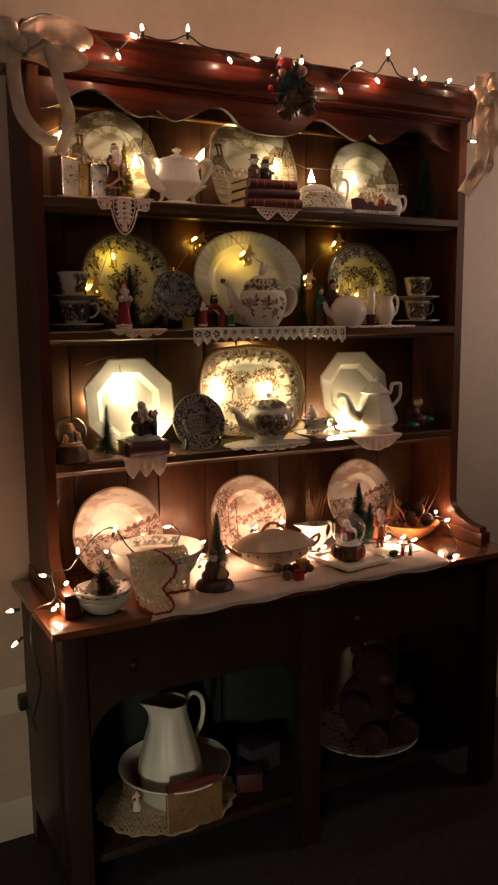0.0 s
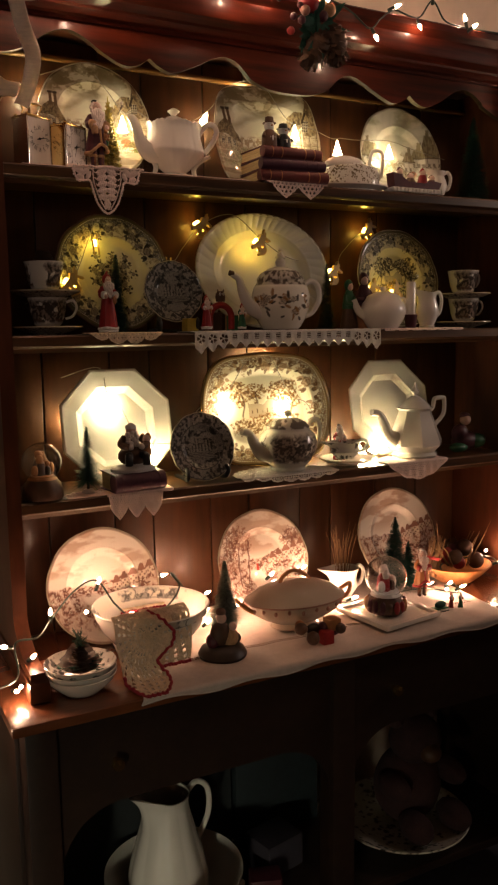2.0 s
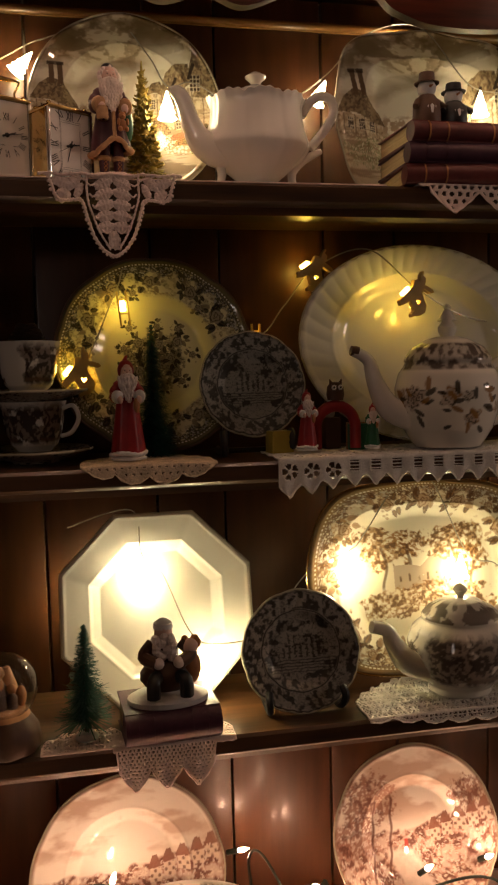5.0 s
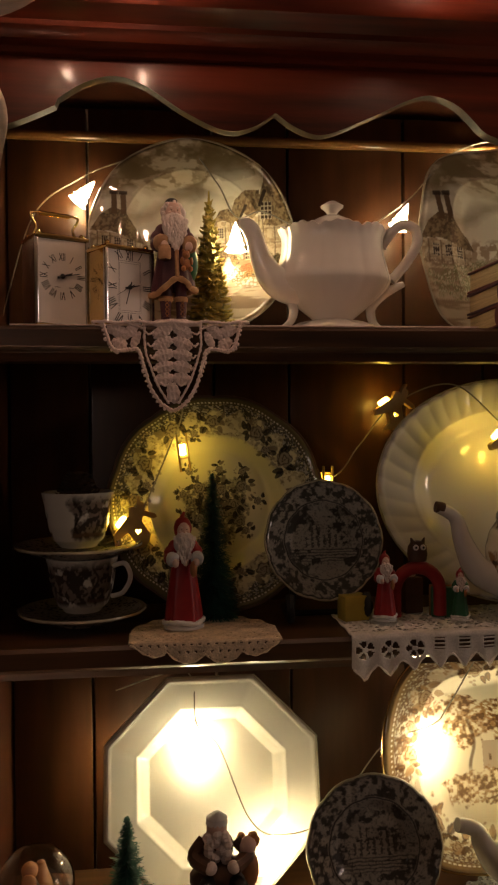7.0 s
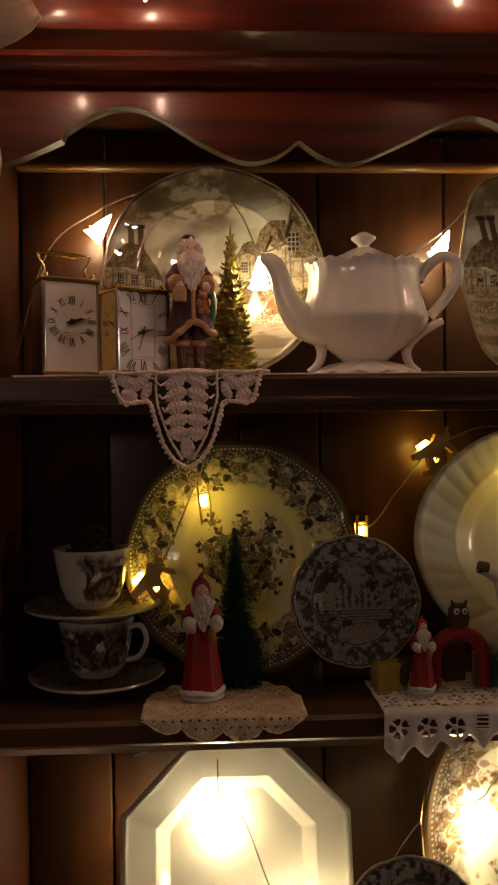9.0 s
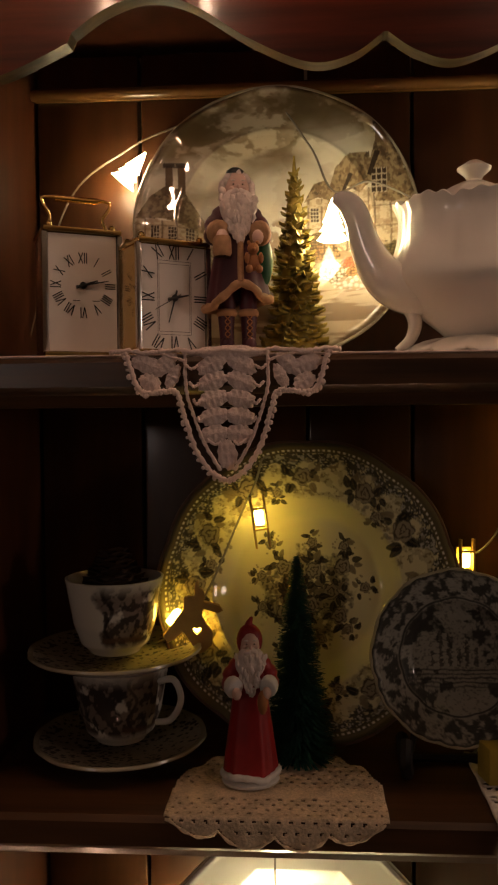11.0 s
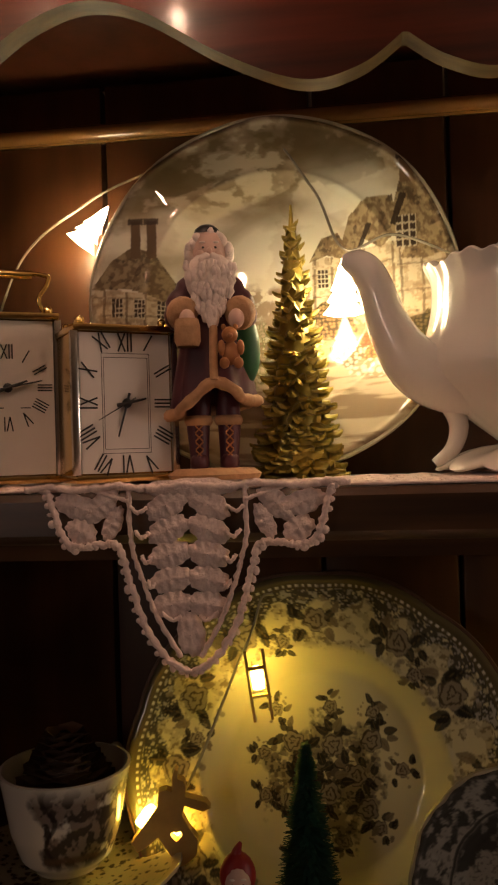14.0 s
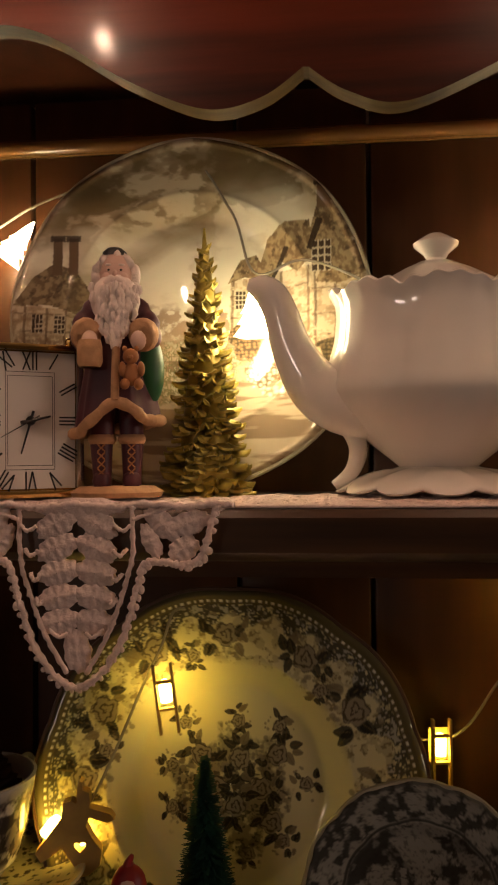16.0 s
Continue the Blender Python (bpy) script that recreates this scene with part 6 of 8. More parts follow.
def carriage_clock(label, x, y, z, w, h, d, turn, hour, minute, square, handle):
    """A brass carriage clock; its dial faces -y."""
    t = thing("carriage_clock", label, "clock", pose(x, y, z, 0, 0, turn))
    part("case", Shape().box(-w / 2, w / 2, -d / 2 + 0.004, d / 2, 0.004, h - 0.004, bevel=0.001), BRASS if square else STEEL, t)
    part("base", Shape().box(-w / 2 - 0.001, w / 2 + 0.001, -d / 2 - 0.002, d / 2 + 0.002, 0, 0.0045, bevel=0.0012), BRASS, t, "brass foot plate")
    part("top", Shape().box(-w / 2 - 0.001, w / 2 + 0.001, -d / 2 - 0.002, d / 2 + 0.002, h - 0.004, h, bevel=0.0012), BRASS, t, "brass top plate")
    for sx in (-1, 1):
        part("pillar", Shape().box(sx * w / 2 - 0.0022, sx * w / 2 + 0.0022, -d / 2 - 0.0005, -d / 2 + 0.004, 0.0045, h - 0.004, bevel=0.0008), STEEL, t)
    face = part("dial", Shape().box(-w / 2 + 0.003, w / 2 - 0.003, -d / 2 + 0.001, -d / 2 + 0.0038, 0.0055, h - 0.005), DIAL, t, "white dial with black numerals")
    yf = -d / 2 + 0.0004
    cx, cz = 0.0, h * (0.56 if not square else 0.5)
    ring = Shape()

    def stroke(a, b, th):
        nonlocal ring
        p, q = Vector((a[0], a[1])), Vector((b[0], b[1]))
        n = (q - p).normalized().orthogonal() * th / 2
        pts = [p + n, q + n, q - n, p - n]
        ring.add([(cx + u.x, yf, cz + u.y) for u in pts], [(0, 1, 2, 3)])

    for n in range(1, 13):
        a = math.radians(90 - 30 * n)
        if square:
            s = 1 / max(abs(math.cos(a)) / 0.40, abs(math.sin(a)) / 0.43)
            c, size = (w * s * math.cos(a) * 0.94, h * s * math.sin(a) * 0.9), 0.0108
        else:
            c, size = (w * 0.36 * math.cos(a), w * 0.36 * math.sin(a)), 0.0088
        rot = a - math.pi / 2
        ring = Shape()
        for (p, q), (u, v) in numeral_strokes(n):
            f = lambda e, g, c=c, size=size, rot=rot: (c[0] + size * (e * math.cos(rot) - g * math.sin(rot)), c[1] + size * (e * math.sin(rot) + g * math.cos(rot)))
            stroke(f(p, q), f(u, v), 0.001 if square else 0.0008)
        part("numeral", ring, BLACK, face, "black Roman numeral", smooth=0)
    if square:
        for a, b in (((-0.22, -0.29), (0.22, -0.29)), ((0.22, -0.29), (0.22, 0.29)), ((0.22, 0.29), (-0.22, 0.29)), ((-0.22, 0.29), (-0.22, -0.29))):
            for k in (1.0, 1.09):
                ring = Shape()
                stroke((a[0] * w * k, a[1] * h * k), (b[0] * w * k, b[1] * h * k), 0.0003)
                part("minute_line", ring, BLACK, face, smooth=0)
    for name, ang, l, th in (("hour_hand", hour, 0.2, 0.0017), ("minute_hand", minute, 0.34, 0.0011)) + ((("second_hand", 240, 0.33, 0.0006),) if square else ()):
        a = math.radians(90 - ang)
        hand = Shape().tube([(cx - 0.1 * w * math.cos(a), yf - 0.0012, cz - 0.1 * w * math.sin(a)), (cx + l * w * math.cos(a), yf - 0.0012, cz + l * w * math.sin(a))], [th * 0.8, th * 0.4], 6)
        hand.ball((cx, yf - 0.001, cz), (0.003, 0.0012, 0.003), seg=12, rings=6)
        part(name, hand, BLACK, face)
    if not square:
        for sx in (-0.14, 0.12):
            ring = Shape()
            stroke((sx * w, -0.2 * w), (sx * w + 0.006, -0.2 * w), 0.0006)
            part("dial_mark", ring, BLACK, face, smooth=0)
    for sx in (-1, 1):
        for sy in (-1, 1):
            part("finial", Shape().ball((sx * w * 0.42, sy * d * 0.36, h + 0.0025), 0.003, seg=10, rings=6), BRASS, t)
    if handle:
        part("handle", loop([(-0.0255, 0, h + 0.004), (-0.022, 0, h + 0.013), (-0.028, 0, h + 0.024), (-0.023, 0, h + 0.029), (0.023, 0, h + 0.029), (0.028, 0, h + 0.024), (0.022, 0, h + 0.013), (0.0255, 0, h + 0.004)], 0.0015, 40), BRASS, t, "curved brass carrying handle")
        part("grip", Shape().tube([(-0.018, 0, h + 0.0285), (0.018, 0, h + 0.0285)], 0.0029, 12), BRASS, t)
    return t


carriage_clock("silver carriage clock with brass handle and round dial", 0.5400, 2.165, S1 + 0.004, 0.0615, 0.105, 0.048, 27, 70, 78, False, True)
carriage_clock("brass carriage clock with a square white dial", 0.6150, 2.155, S1 + 0.004, 0.0605, 0.0925, 0.043, 33, 77, 196, True, False)

# ---- trees ----


def brush_tree(label, x, y, z, h, r, mat, seed=1, n=2600, base=SNOW, trunk=0.1, name="bottle_brush_tree", tiers=0):
    t = thing(name, label, "ornamental tree", pose(x, y, z))
    g = random.Random(seed)
    s = Shape()
    for k in range(n):
        u = g.random() ** 1.3
        zz = h * (trunk + (1 - trunk) * u)
        edge = r * (1 - u) ** 0.85
        if tiers:
            edge *= 0.68 + 0.42 * (1 - math.modf(u * tiers)[0])
        a, l = g.uniform(0, 6.283), (edge + 0.003) * g.uniform(0.78, 1.05)
        c, q = Vector((math.cos(a), math.sin(a), 0)), Vector((-math.sin(a), math.cos(a), 0))
        b = Vector((0, 0, zz))
        w = 0.0009 + 0.0006 * g.random()
        dz = g.uniform(-0.35, 0.25) * l
        s.add([b + c * l * 0.15 - q * w, b + c * l * 0.15 + q * w, b + c * l + q * w * 0.5 + Vector((0, 0, dz)), b + c * l - q * w * 0.5 + Vector((0, 0, dz))], [(0, 1, 2, 3)])
    crown = part("crown", s, mat, t, smooth=0)
    tagged(crown, kind="stuff")
    part("trunk", Shape().tube([(0, 0, 0), (0, 0, h * 0.5), (0, 0, h * 0.97)], [0.0035, 0.0025, 0.001], 6), BROWN, t)
    part("base", Shape().lathe([(r * 0.42, 0), (r * 0.45, 0.004), (r * 0.3, 0.01), (0.0, 0.011)], 16), base, t)
    return t


gold = thing("ornamental_tree", "gold-green modelled tree with ruffled branches", "ornamental tree", pose(0.722, 2.205, S1 + 0.003))
leaf = Shape()
tiers, gt = 25, random.Random(21)
for k in range(tiers):
    u = k / (tiers - 1)
    rr = 0.0315 * (1 - u) ** 0.9 + 0.0022
    n = max(6, int(rr * 2 * math.pi / 0.0088))
    for j in range(n):
        a = 2 * math.pi * (j + 0.5 * (k % 2)) / n + gt.uniform(-0.16, 0.16)
        r, zz = rr * gt.uniform(0.86, 1.06), 0.006 + 0.157 * u + gt.uniform(-0.0022, 0.0022)
        w, l = gt.uniform(0.0038, 0.0058) * (0.65 + 0.35 * (1 - u)), rr * 0.5 + 0.003
        m = pose(0, 0, zz, 0, 0, math.degrees(a)) @ Matrix.Translation((r - l, 0, 0)) @ Matrix.Rotation(gt.uniform(0.45, 0.95), 4, "Y")
        rows = []
        for p in (0.0, 0.3, 0.6, 0.8, 0.93, 1.0):
            wide = w * (0.55 + 0.75 * p) * math.sqrt(max(0.02, 1 - (max(0, p - 0.55) / 0.46) ** 2))
            rows.append([tuple(m @ Vector((l * p, wide * q, 0.0062 * p ** 3 - 0.0026 * q * q * (1 - 0.3 * p) + 0.0009 * math.cos(3 * q + j)))) for q in (-1, -0.6, -0.2, 0.2, 0.6, 1)])
        top = np.array(rows)
        low = top - np.array((0, 0, 0.0017))
        leaf.grid(top).grid(low, flip=True)
        edge = np.array([[*top[:, 0], *top[-1, 1:], *top[::-1, -1][1:]], [*low[:, 0], *low[-1, 1:], *low[::-1, -1][1:]]])
        leaf.grid(edge)
tagged(part("foliage", leaf, GOLDPINE, gold, "ruffled foil branches", smooth=70), kind="stuff")
part("stem", Shape().lathe([(0.02, 0.0), (0.022, 0.004), (0.015, 0.05), (0.006, 0.14), (0.0018, 0.165), (0.0008, 0.178)], 12), GOLDPINE, gold)

brush_tree("dark frosted bottle brush tree on the top shelf", 1.742, 2.15, S1 + 0.002, 0.222, 0.052, PINE, 2, 3800, BROWN, 0.03)
brush_tree("slim dark green tree beside a red figurine", 0.722, 2.19, S2 + 0.004, 0.176, 0.031, PINE, 3, 4200, BROWN, 0.03)
brush_tree("slim dark green tree behind a teapot", 1.298, 2.2, S2 + 0.002, 0.17, 0.027, PINE, 4, 2200, BROWN, 0.03)
brush_tree("small open green tree with a snowy foot", 0.617, 2.12, S3 + 0.002, 0.15, 0.034, PINE, 5, 1500, SNOW, 0.18, tiers=7)
brush_tree("frosted green tree on the table runner", 0.902, 2.02, TZ + 0.05, 0.155, 0.034, PINESNOW, 6, 2600, BROWN, 0.04)
brush_tree("tiered dark green tree before a scenic plate", 1.495, 2.155, TZ + 0.002, 0.208, 0.052, PINE, 7, 2600, SNOW, 0.1, tiers=7)
brush_tree("small green tree beside a larger one", 1.545, 2.16, TZ + 0.002, 0.13, 0.035, PINE, 8, 1500, SNOW, 0.1, tiers=5)

# ---- figurines ----


def robed(h, coat, trim, hat, base=None, boots=True, bag=None, pointed=False):
    """A plain robed figure with a beard and a cap, one mesh; slots: coat, trim, beard, skin, hat, dark, extra."""
    s, g = Shape(), random.Random(5)
    k = h / 0.155
    if base:
        s.lathe([(0.031 * k, 0), (0.033 * k, 0.003 * k), (0.027 * k, 0.0065 * k), (0.0, 0.007 * k)], 28, slot=1, sy=0.75)
    low = 0.040 if boots else 0.006
    if boots:
        for sx in (-1, 1):
            x = sx * 0.0105 * k
            s.tube([(x, -0.009 * k, 0.0085 * k), (x, -0.004 * k, 0.010 * k), (x, 0.003 * k, 0.010 * k)], [0.0045 * k, 0.0068 * k, 0.006 * k], 12, slot=5)
            s.tube([(x, 0, 0.007 * k), (x, 0.0, 0.014 * k), (x * 1.04, 0, 0.035 * k)], [0.0068 * k, 0.0066 * k, 0.0082 * k], 12, slot=5)
            s.tube([(x, 0, 0.0325 * k), (x, 0, 0.0345 * k), (x, 0, 0.0365 * k), (x, 0, 0.0385 * k)], [0.0085 * k, 0.0098 * k, 0.0098 * k, 0.0085 * k], 14, slot=1)
            s.tube([(x, 0, 0.036 * k), (x * 0.9, 0, 0.06 * k)], 0.0085 * k, 10, slot=5)
            for j in range(4):
                z = (0.013 + 0.005 * j) * k
                for e in (-1, 1):
                    s.tube([(x - e * 0.0026 * k, -0.0074 * k, z), (x + e * 0.0026 * k, -0.0078 * k, z + 0.0045 * k)], 0.0005 * k, 4, slot=7)

    def hem_z(a):
        """The coat's lower edge, cut away towards the front."""
        if not boots:
            return low + 0.004 + 0.0015 * math.cos(3 * a)
        f = max(0.0, math.cos(a + math.pi / 2)) ** 6
        return low + 0.003 + 0.014 * f + 0.004 * math.cos(a)

    rings = []
    prof = ((0.0, 0.030), (0.25, 0.0265), (0.5, 0.0225), (0.75, 0.0185), (0.9, 0.0175), (1.0, 0.0145), (1.06, 0.008))
    wave = lambda a, t: 1 + (1 - t) * (0.055 * math.cos(6 * a + 0.8) + 0.03 * math.cos(11 * a))
    angles = np.linspace(0, 2 * math.pi, 56, endpoint=False)
    for t, r in prof:
        rings.append([(r * k * wave(a, t) * math.cos(a), 0.78 * r * k * wave(a, t) * math.sin(a), (hem_z(a) * (1 - t) + 0.118 * t) * k) for a in angles])
    s.grid(np.array(rings), 0, wrap=True)
    inner = [(0.8 * p[0], 0.8 * p[1], p[2] + 0.012 * k) for p in rings[0]]
    s.grid(np.array([inner, rings[0]]), 0, wrap=True)
    s.tube([Vector(p) * 1.0 for p in rings[0]] + [Vector(rings[0][0])], [0.0036 * k * (1 + 0.12 * math.sin(i * 1.9)) for i in range(57)], 8, slot=1)
    front = [(0.0015 * k, -0.0142 * k, 0.112 * k), (0.001 * k, -0.0178 * k, 0.09 * k), (0.0005 * k, -0.0215 * k, 0.07 * k), (0.0005 * k, -0.0245 * k, (hem_z(-math.pi / 2) + 0.001) * k)]
    if not pointed:
        s.tube(curve(front, 18), 0.0029 * k, 8, slot=1)
    for sx in (-1, 1):
        s.tube(curve([(sx * 0.011 * k, 0, 0.118 * k), (sx * 0.0205 * k, 0.0, 0.109 * k), (sx * 0.0235 * k, -0.004 * k, 0.099 * k), (sx * 0.0195 * k, -0.016 * k, 0.099 * k)], 16), [0.0075 * k, 0.0085 * k, 0.009 * k, 0.0092 * k] * 3 + [0.0092 * k] * 4, 12, slot=0)
        s.tube(curve([(sx * 0.0212 * k, -0.011 * k, 0.0985 * k), (sx * 0.0195 * k, -0.0165 * k, 0.0985 * k), (sx * 0.0175 * k, -0.0205 * k, 0.097 * k)], 6), [0.0085 * k] + [0.0102 * k] * 5 + [0.0095 * k], 14, slot=1)
        s.ball((sx * 0.0165 * k, -0.0235 * k, 0.094 * k), (0.0055 * k, 0.0052 * k, 0.006 * k), slot=3)
    # head, brows and eyes
    s.ball((0, -0.001 * k, 0.1365 * k), (0.0118 * k, 0.0115 * k, 0.0145 * k), slot=3, seg=20, rings=14)
    for e in (-1, 1):
        s.ball((e * 0.0042 * k, -0.0115 * k, 0.1385 * k), (0.001 * k, 0.0009 * k, 0.0007 * k), slot=8, seg=8, rings=6)
        s.ball((e * 0.0045 * k, -0.0108 * k, 0.1418 * k), (0.0026 * k, 0.0012 * k, 0.0008 * k), slot=2, seg=8, rings=5)
        s.ball((e * 0.0058 * k, -0.0098 * k, 0.1345 * k), (0.0034 * k, 0.003 * k, 0.003 * k), slot=3, seg=10, rings=7)
        s.tube(curve([(0, -0.0142 * k, 0.1325 * k), (e * 0.005 * k, -0.0145 * k, 0.131 * k), (e * 0.0098 * k, -0.011 * k, 0.1265 * k)], 8), [0.0018 * k, 0.0026 * k, 0.0024 * k] * 2 + [0.0014 * k, 0.001 * k, 0.001 * k], 8, slot=2)
    s.ball((0, -0.0136 * k, 0.1358 * k), (0.002 * k, 0.0024 * k, 0.0026 * k), slot=3, seg=10, rings=7)
    # beard and hair in wavy locks
    s.ball((0, -0.0095 * k, 0.120 * k), (0.0172 * k, 0.0088 * k, 0.0165 * k), slot=2, seg=20, rings=12)
    s.ball((0, -0.0115 * k, 0.108 * k), (0.009 * k, 0.0065 * k, 0.0115 * k), slot=2, seg=16, rings=10)
    for j in range(110 if not pointed else 40):
        u = g.random()
        half = 0.0192 * (1 - u) ** 0.6 * (1 if u > 0.12 else 0.92)
        x = half * g.uniform(-1, 1)
        y = -0.0178 + 0.006 * (abs(x) / 0.0155) ** 1.5 - 0.002 * math.sin(3 * u)
        z = 0.1305 - 0.035 * u
        bend = g.uniform(-0.0012, 0.0012)
        s.tube([(x * k, y * k, z * k), ((x + bend) * k, (y - 0.0012) * k, (z - 0.0035) * k), ((x * 0.92) * k, y * k, (z - 0.0075) * k)], [0.0016 * k, 0.0023 * k, 0.001 * k], 7, slot=2)
    for j in range(0 if pointed else 26):
        a = math.pi * (-0.18 + 1.36 * j / 25)
        s.ball(((0.0118 + 0.0022 * (math.sin(a) < 0.3)) * k * math.cos(a), (-0.004 + 0.004 * g.random()) * k, (0.137 + 0.0118 * math.sin(a)) * k), (0.0036 * k, 0.004 * k, 0.004 * k), slot=2, seg=8, rings=6)
    if pointed:
        s.ball((0, 0.0025 * k, 0.139 * k), (0.0148 * k, 0.0125 * k, 0.0165 * k), slot=4, seg=18, rings=12)
        s.tube(curve([(0, 0.004 * k, 0.15 * k), (0.0, 0.003 * k, 0.156 * k), (0.003 * k, 0.002 * k, 0.162 * k)], 8), [0.008 * k, 0.007 * k, 0.006 * k, 0.005 * k, 0.004 * k, 0.0032 * k, 0.0026 * k, 0.002 * k, 0.0015 * k], 10, slot=4)
        s.ball((0.012 * k, -0.024 * k, 0.085 * k), (0.006 * k, 0.005 * k, 0.012 * k), slot=7, seg=12, rings=8)
    else:
        s.lathe([(0.009 * k, 0.1490 * k), (0.0085 * k, 0.1520 * k), (0.005 * k, 0.1545 * k), (0.0, 0.1552 * k)], 18, at=(-0.001 * k, 0.002 * k, 0), slot=4)
    if bag:
        s.ball((0.0235 * k, -0.002 * k, 0.078 * k), (0.0105 * k, 0.011 * k, 0.022 * k), slot=6, seg=18, rings=12)
        for c, r in (((0.012, -0.0255, 0.0735), (0.0062, 0.005, 0.0072)), ((0.0115, -0.0275, 0.084), (0.0055, 0.0045, 0.0048)), ((0.0075, -0.028, 0.0885), (0.0018, 0.0014, 0.0018)), ((0.0155, -0.028, 0.0885), (0.0018, 0.0014, 0.0018)), ((0.0058, -0.028, 0.0765), (0.0026, 0.0028, 0.0046)), ((0.0185, -0.028, 0.0765), (0.0026, 0.0028, 0.0046)), ((0.0075, -0.0295, 0.0675), (0.0034, 0.0036, 0.0034)), ((0.0168, -0.0295, 0.0675), (0.0034, 0.0036, 0.0034)), ((0.0115, -0.0318, 0.083), (0.002, 0.0014, 0.0016))):
            s.ball([q * k for q in c], [q * k for q in r], slot=7, seg=12, rings=8)
        s.lathe([(0.0072 * k, 0.078 * k), (0.0088 * k, 0.081 * k), (0.0086 * k, 0.09 * k), (0.0076 * k, 0.094 * k), (0.0, 0.094 * k)], 16, at=(-0.0165 * k, -0.0225 * k, 0), slot=1)
    return s, [coat, trim, BEARD, SKIN, hat, BROWN if coat != MAROON else MAROON, GREENPAINT, TAN, BLACK]


def figure(label, x, y, z, h, coat, trim=FLEECE, hat=None, turn=0, base=True, boots=False, bag=False):
    s, mats = robed(h, coat, trim, hat or coat, base, boots, bag, hat == RED)
    s.v = [(0.87 * p[0], 0.9 * p[1], p[2]) for p in s.v]
    return solid("figurine", s, mats, label, "figurine", pose(x, y, z, 0, 0, turn), smooth=70)


figure("bearded figurine in a maroon fur-trimmed coat and boots", 0.676, 2.15, S1 + 0.004, 0.152, MAROON, FLEECE, BLACK, 11, True, True, True)
figure("bearded figurine in a long red robe on lace", 0.684, 2.14, S2 + 0.005, 0.128, RED, SNOW, RED, 8)
figure("small bearded figurine in red beside the lace runner", 0.92, 2.13, S2 + 0.008, 0.078, RED, SNOW, RED, 5)
figure("tiny bearded figurine in green and red", 1.008, 2.12, S2 + 0.008, 0.058, GREENPAINT, SNOW, RED, -5)
figure("red-cloaked bird-like figurine behind the gravy boat", 1.318, 2.17, S3 + 0.003, 0.104, RED, SNOW, BLACK, 0)
figure("toy soldier figurine in red and brown", 1.515, 2.06, TZ + 0.004, 0.135, TAN, RED, SNOW, -10, False, True)
figure("tiny red figurine beside a sled", 1.527, 1.955, TZ + 0.003, 0.042, RED, RED, RED, 0, False)
figure("tiny green figurine beside a sled", 1.55, 1.945, TZ + 0.003, 0.042, GREENPAINT, GREENPAINT, GREENPAINT, 0, False)
figure("candle-like figurine in white on a dish", 0.62, 1.975, 0.20, 0.07, SNOW, RED, RED, 0, False)

arch = Shape().tube([(0.028 * math.cos(a), 0, 0.03 + 0.028 * math.sin(a)) for a in np.linspace(0, math.pi, 16)], 0.008, 10)
for sx in (-1, 1):
    arch.tube([(sx * 0.028, 0, 0), (sx * 0.028, 0, 0.032)], 0.008, 10)
solid("toy_arch", arch, RED, "small red wooden arch among the figurines", "ornament", pose(0.966, 2.15, S2 + 0.007))
gift = Shape().box(-0.016, 0.016, -0.012, 0.012, 0, 0.03, bevel=0.002)
owl = Shape().lathe([(0.011, 0), (0.0125, 0.008), (0.0115, 0.018), (0.007, 0.024), (0, 0.025)], 16, sy=0.8)
for sx in (-1, 1):
    owl.ball((sx * 0.0045, -0.009, 0.0175), (0.0036, 0.002, 0.0036), slot=1, seg=10, rings=6).ball((sx * 0.0045, -0.0108, 0.0175), (0.0015, 0.001, 0.0015), slot=2, seg=8, rings=5)
    owl.tube([(sx * 0.006, -0.002, 0.022), (sx * 0.0085, -0.002, 0.0285)], [0.003, 0.0008], 8)
solid("owl_ornament", owl, [BROWN, SNOW, BLACK], "tiny brown owl ornament perched on a red arch", "ornament", pose(0.966, 2.15, S2 + 0.073))


def carved(h):
    """A plain carved figure in a hood and shawl over a long skirt, one mesh."""
    f = Shape().lathe([(0.19 * h, 0), (0.2 * h, 0.02 * h), (0.165 * h, 0.25 * h), (0.12 * h, 0.45 * h), (0.1 * h, 0.5 * h)], 22, sy=0.8, flute=0.05, lobes=7)
    f.lathe([(0.15 * h, 0.4 * h), (0.155 * h, 0.46 * h), (0.13 * h, 0.62 * h), (0.085 * h, 0.74 * h), (0.05 * h, 0.78 * h)], 22, slot=1, sy=0.78)
    f.ball((0, -0.02 * h, 0.84 * h), (0.07 * h, 0.07 * h, 0.085 * h), slot=2, seg=16, rings=10)
    f.ball((0, 0.015 * h, 0.87 * h), (0.088 * h, 0.085 * h, 0.12 * h), slot=1, seg=16, rings=10)
    for sx in (-1, 1):
        f.tube(curve([(sx * 0.1 * h, 0, 0.66 * h), (sx * 0.15 * h, -0.05 * h, 0.52 * h), (sx * 0.04 * h, -0.14 * h, 0.5 * h)], 12), 0.042 * h, 10, slot=1)
    return f


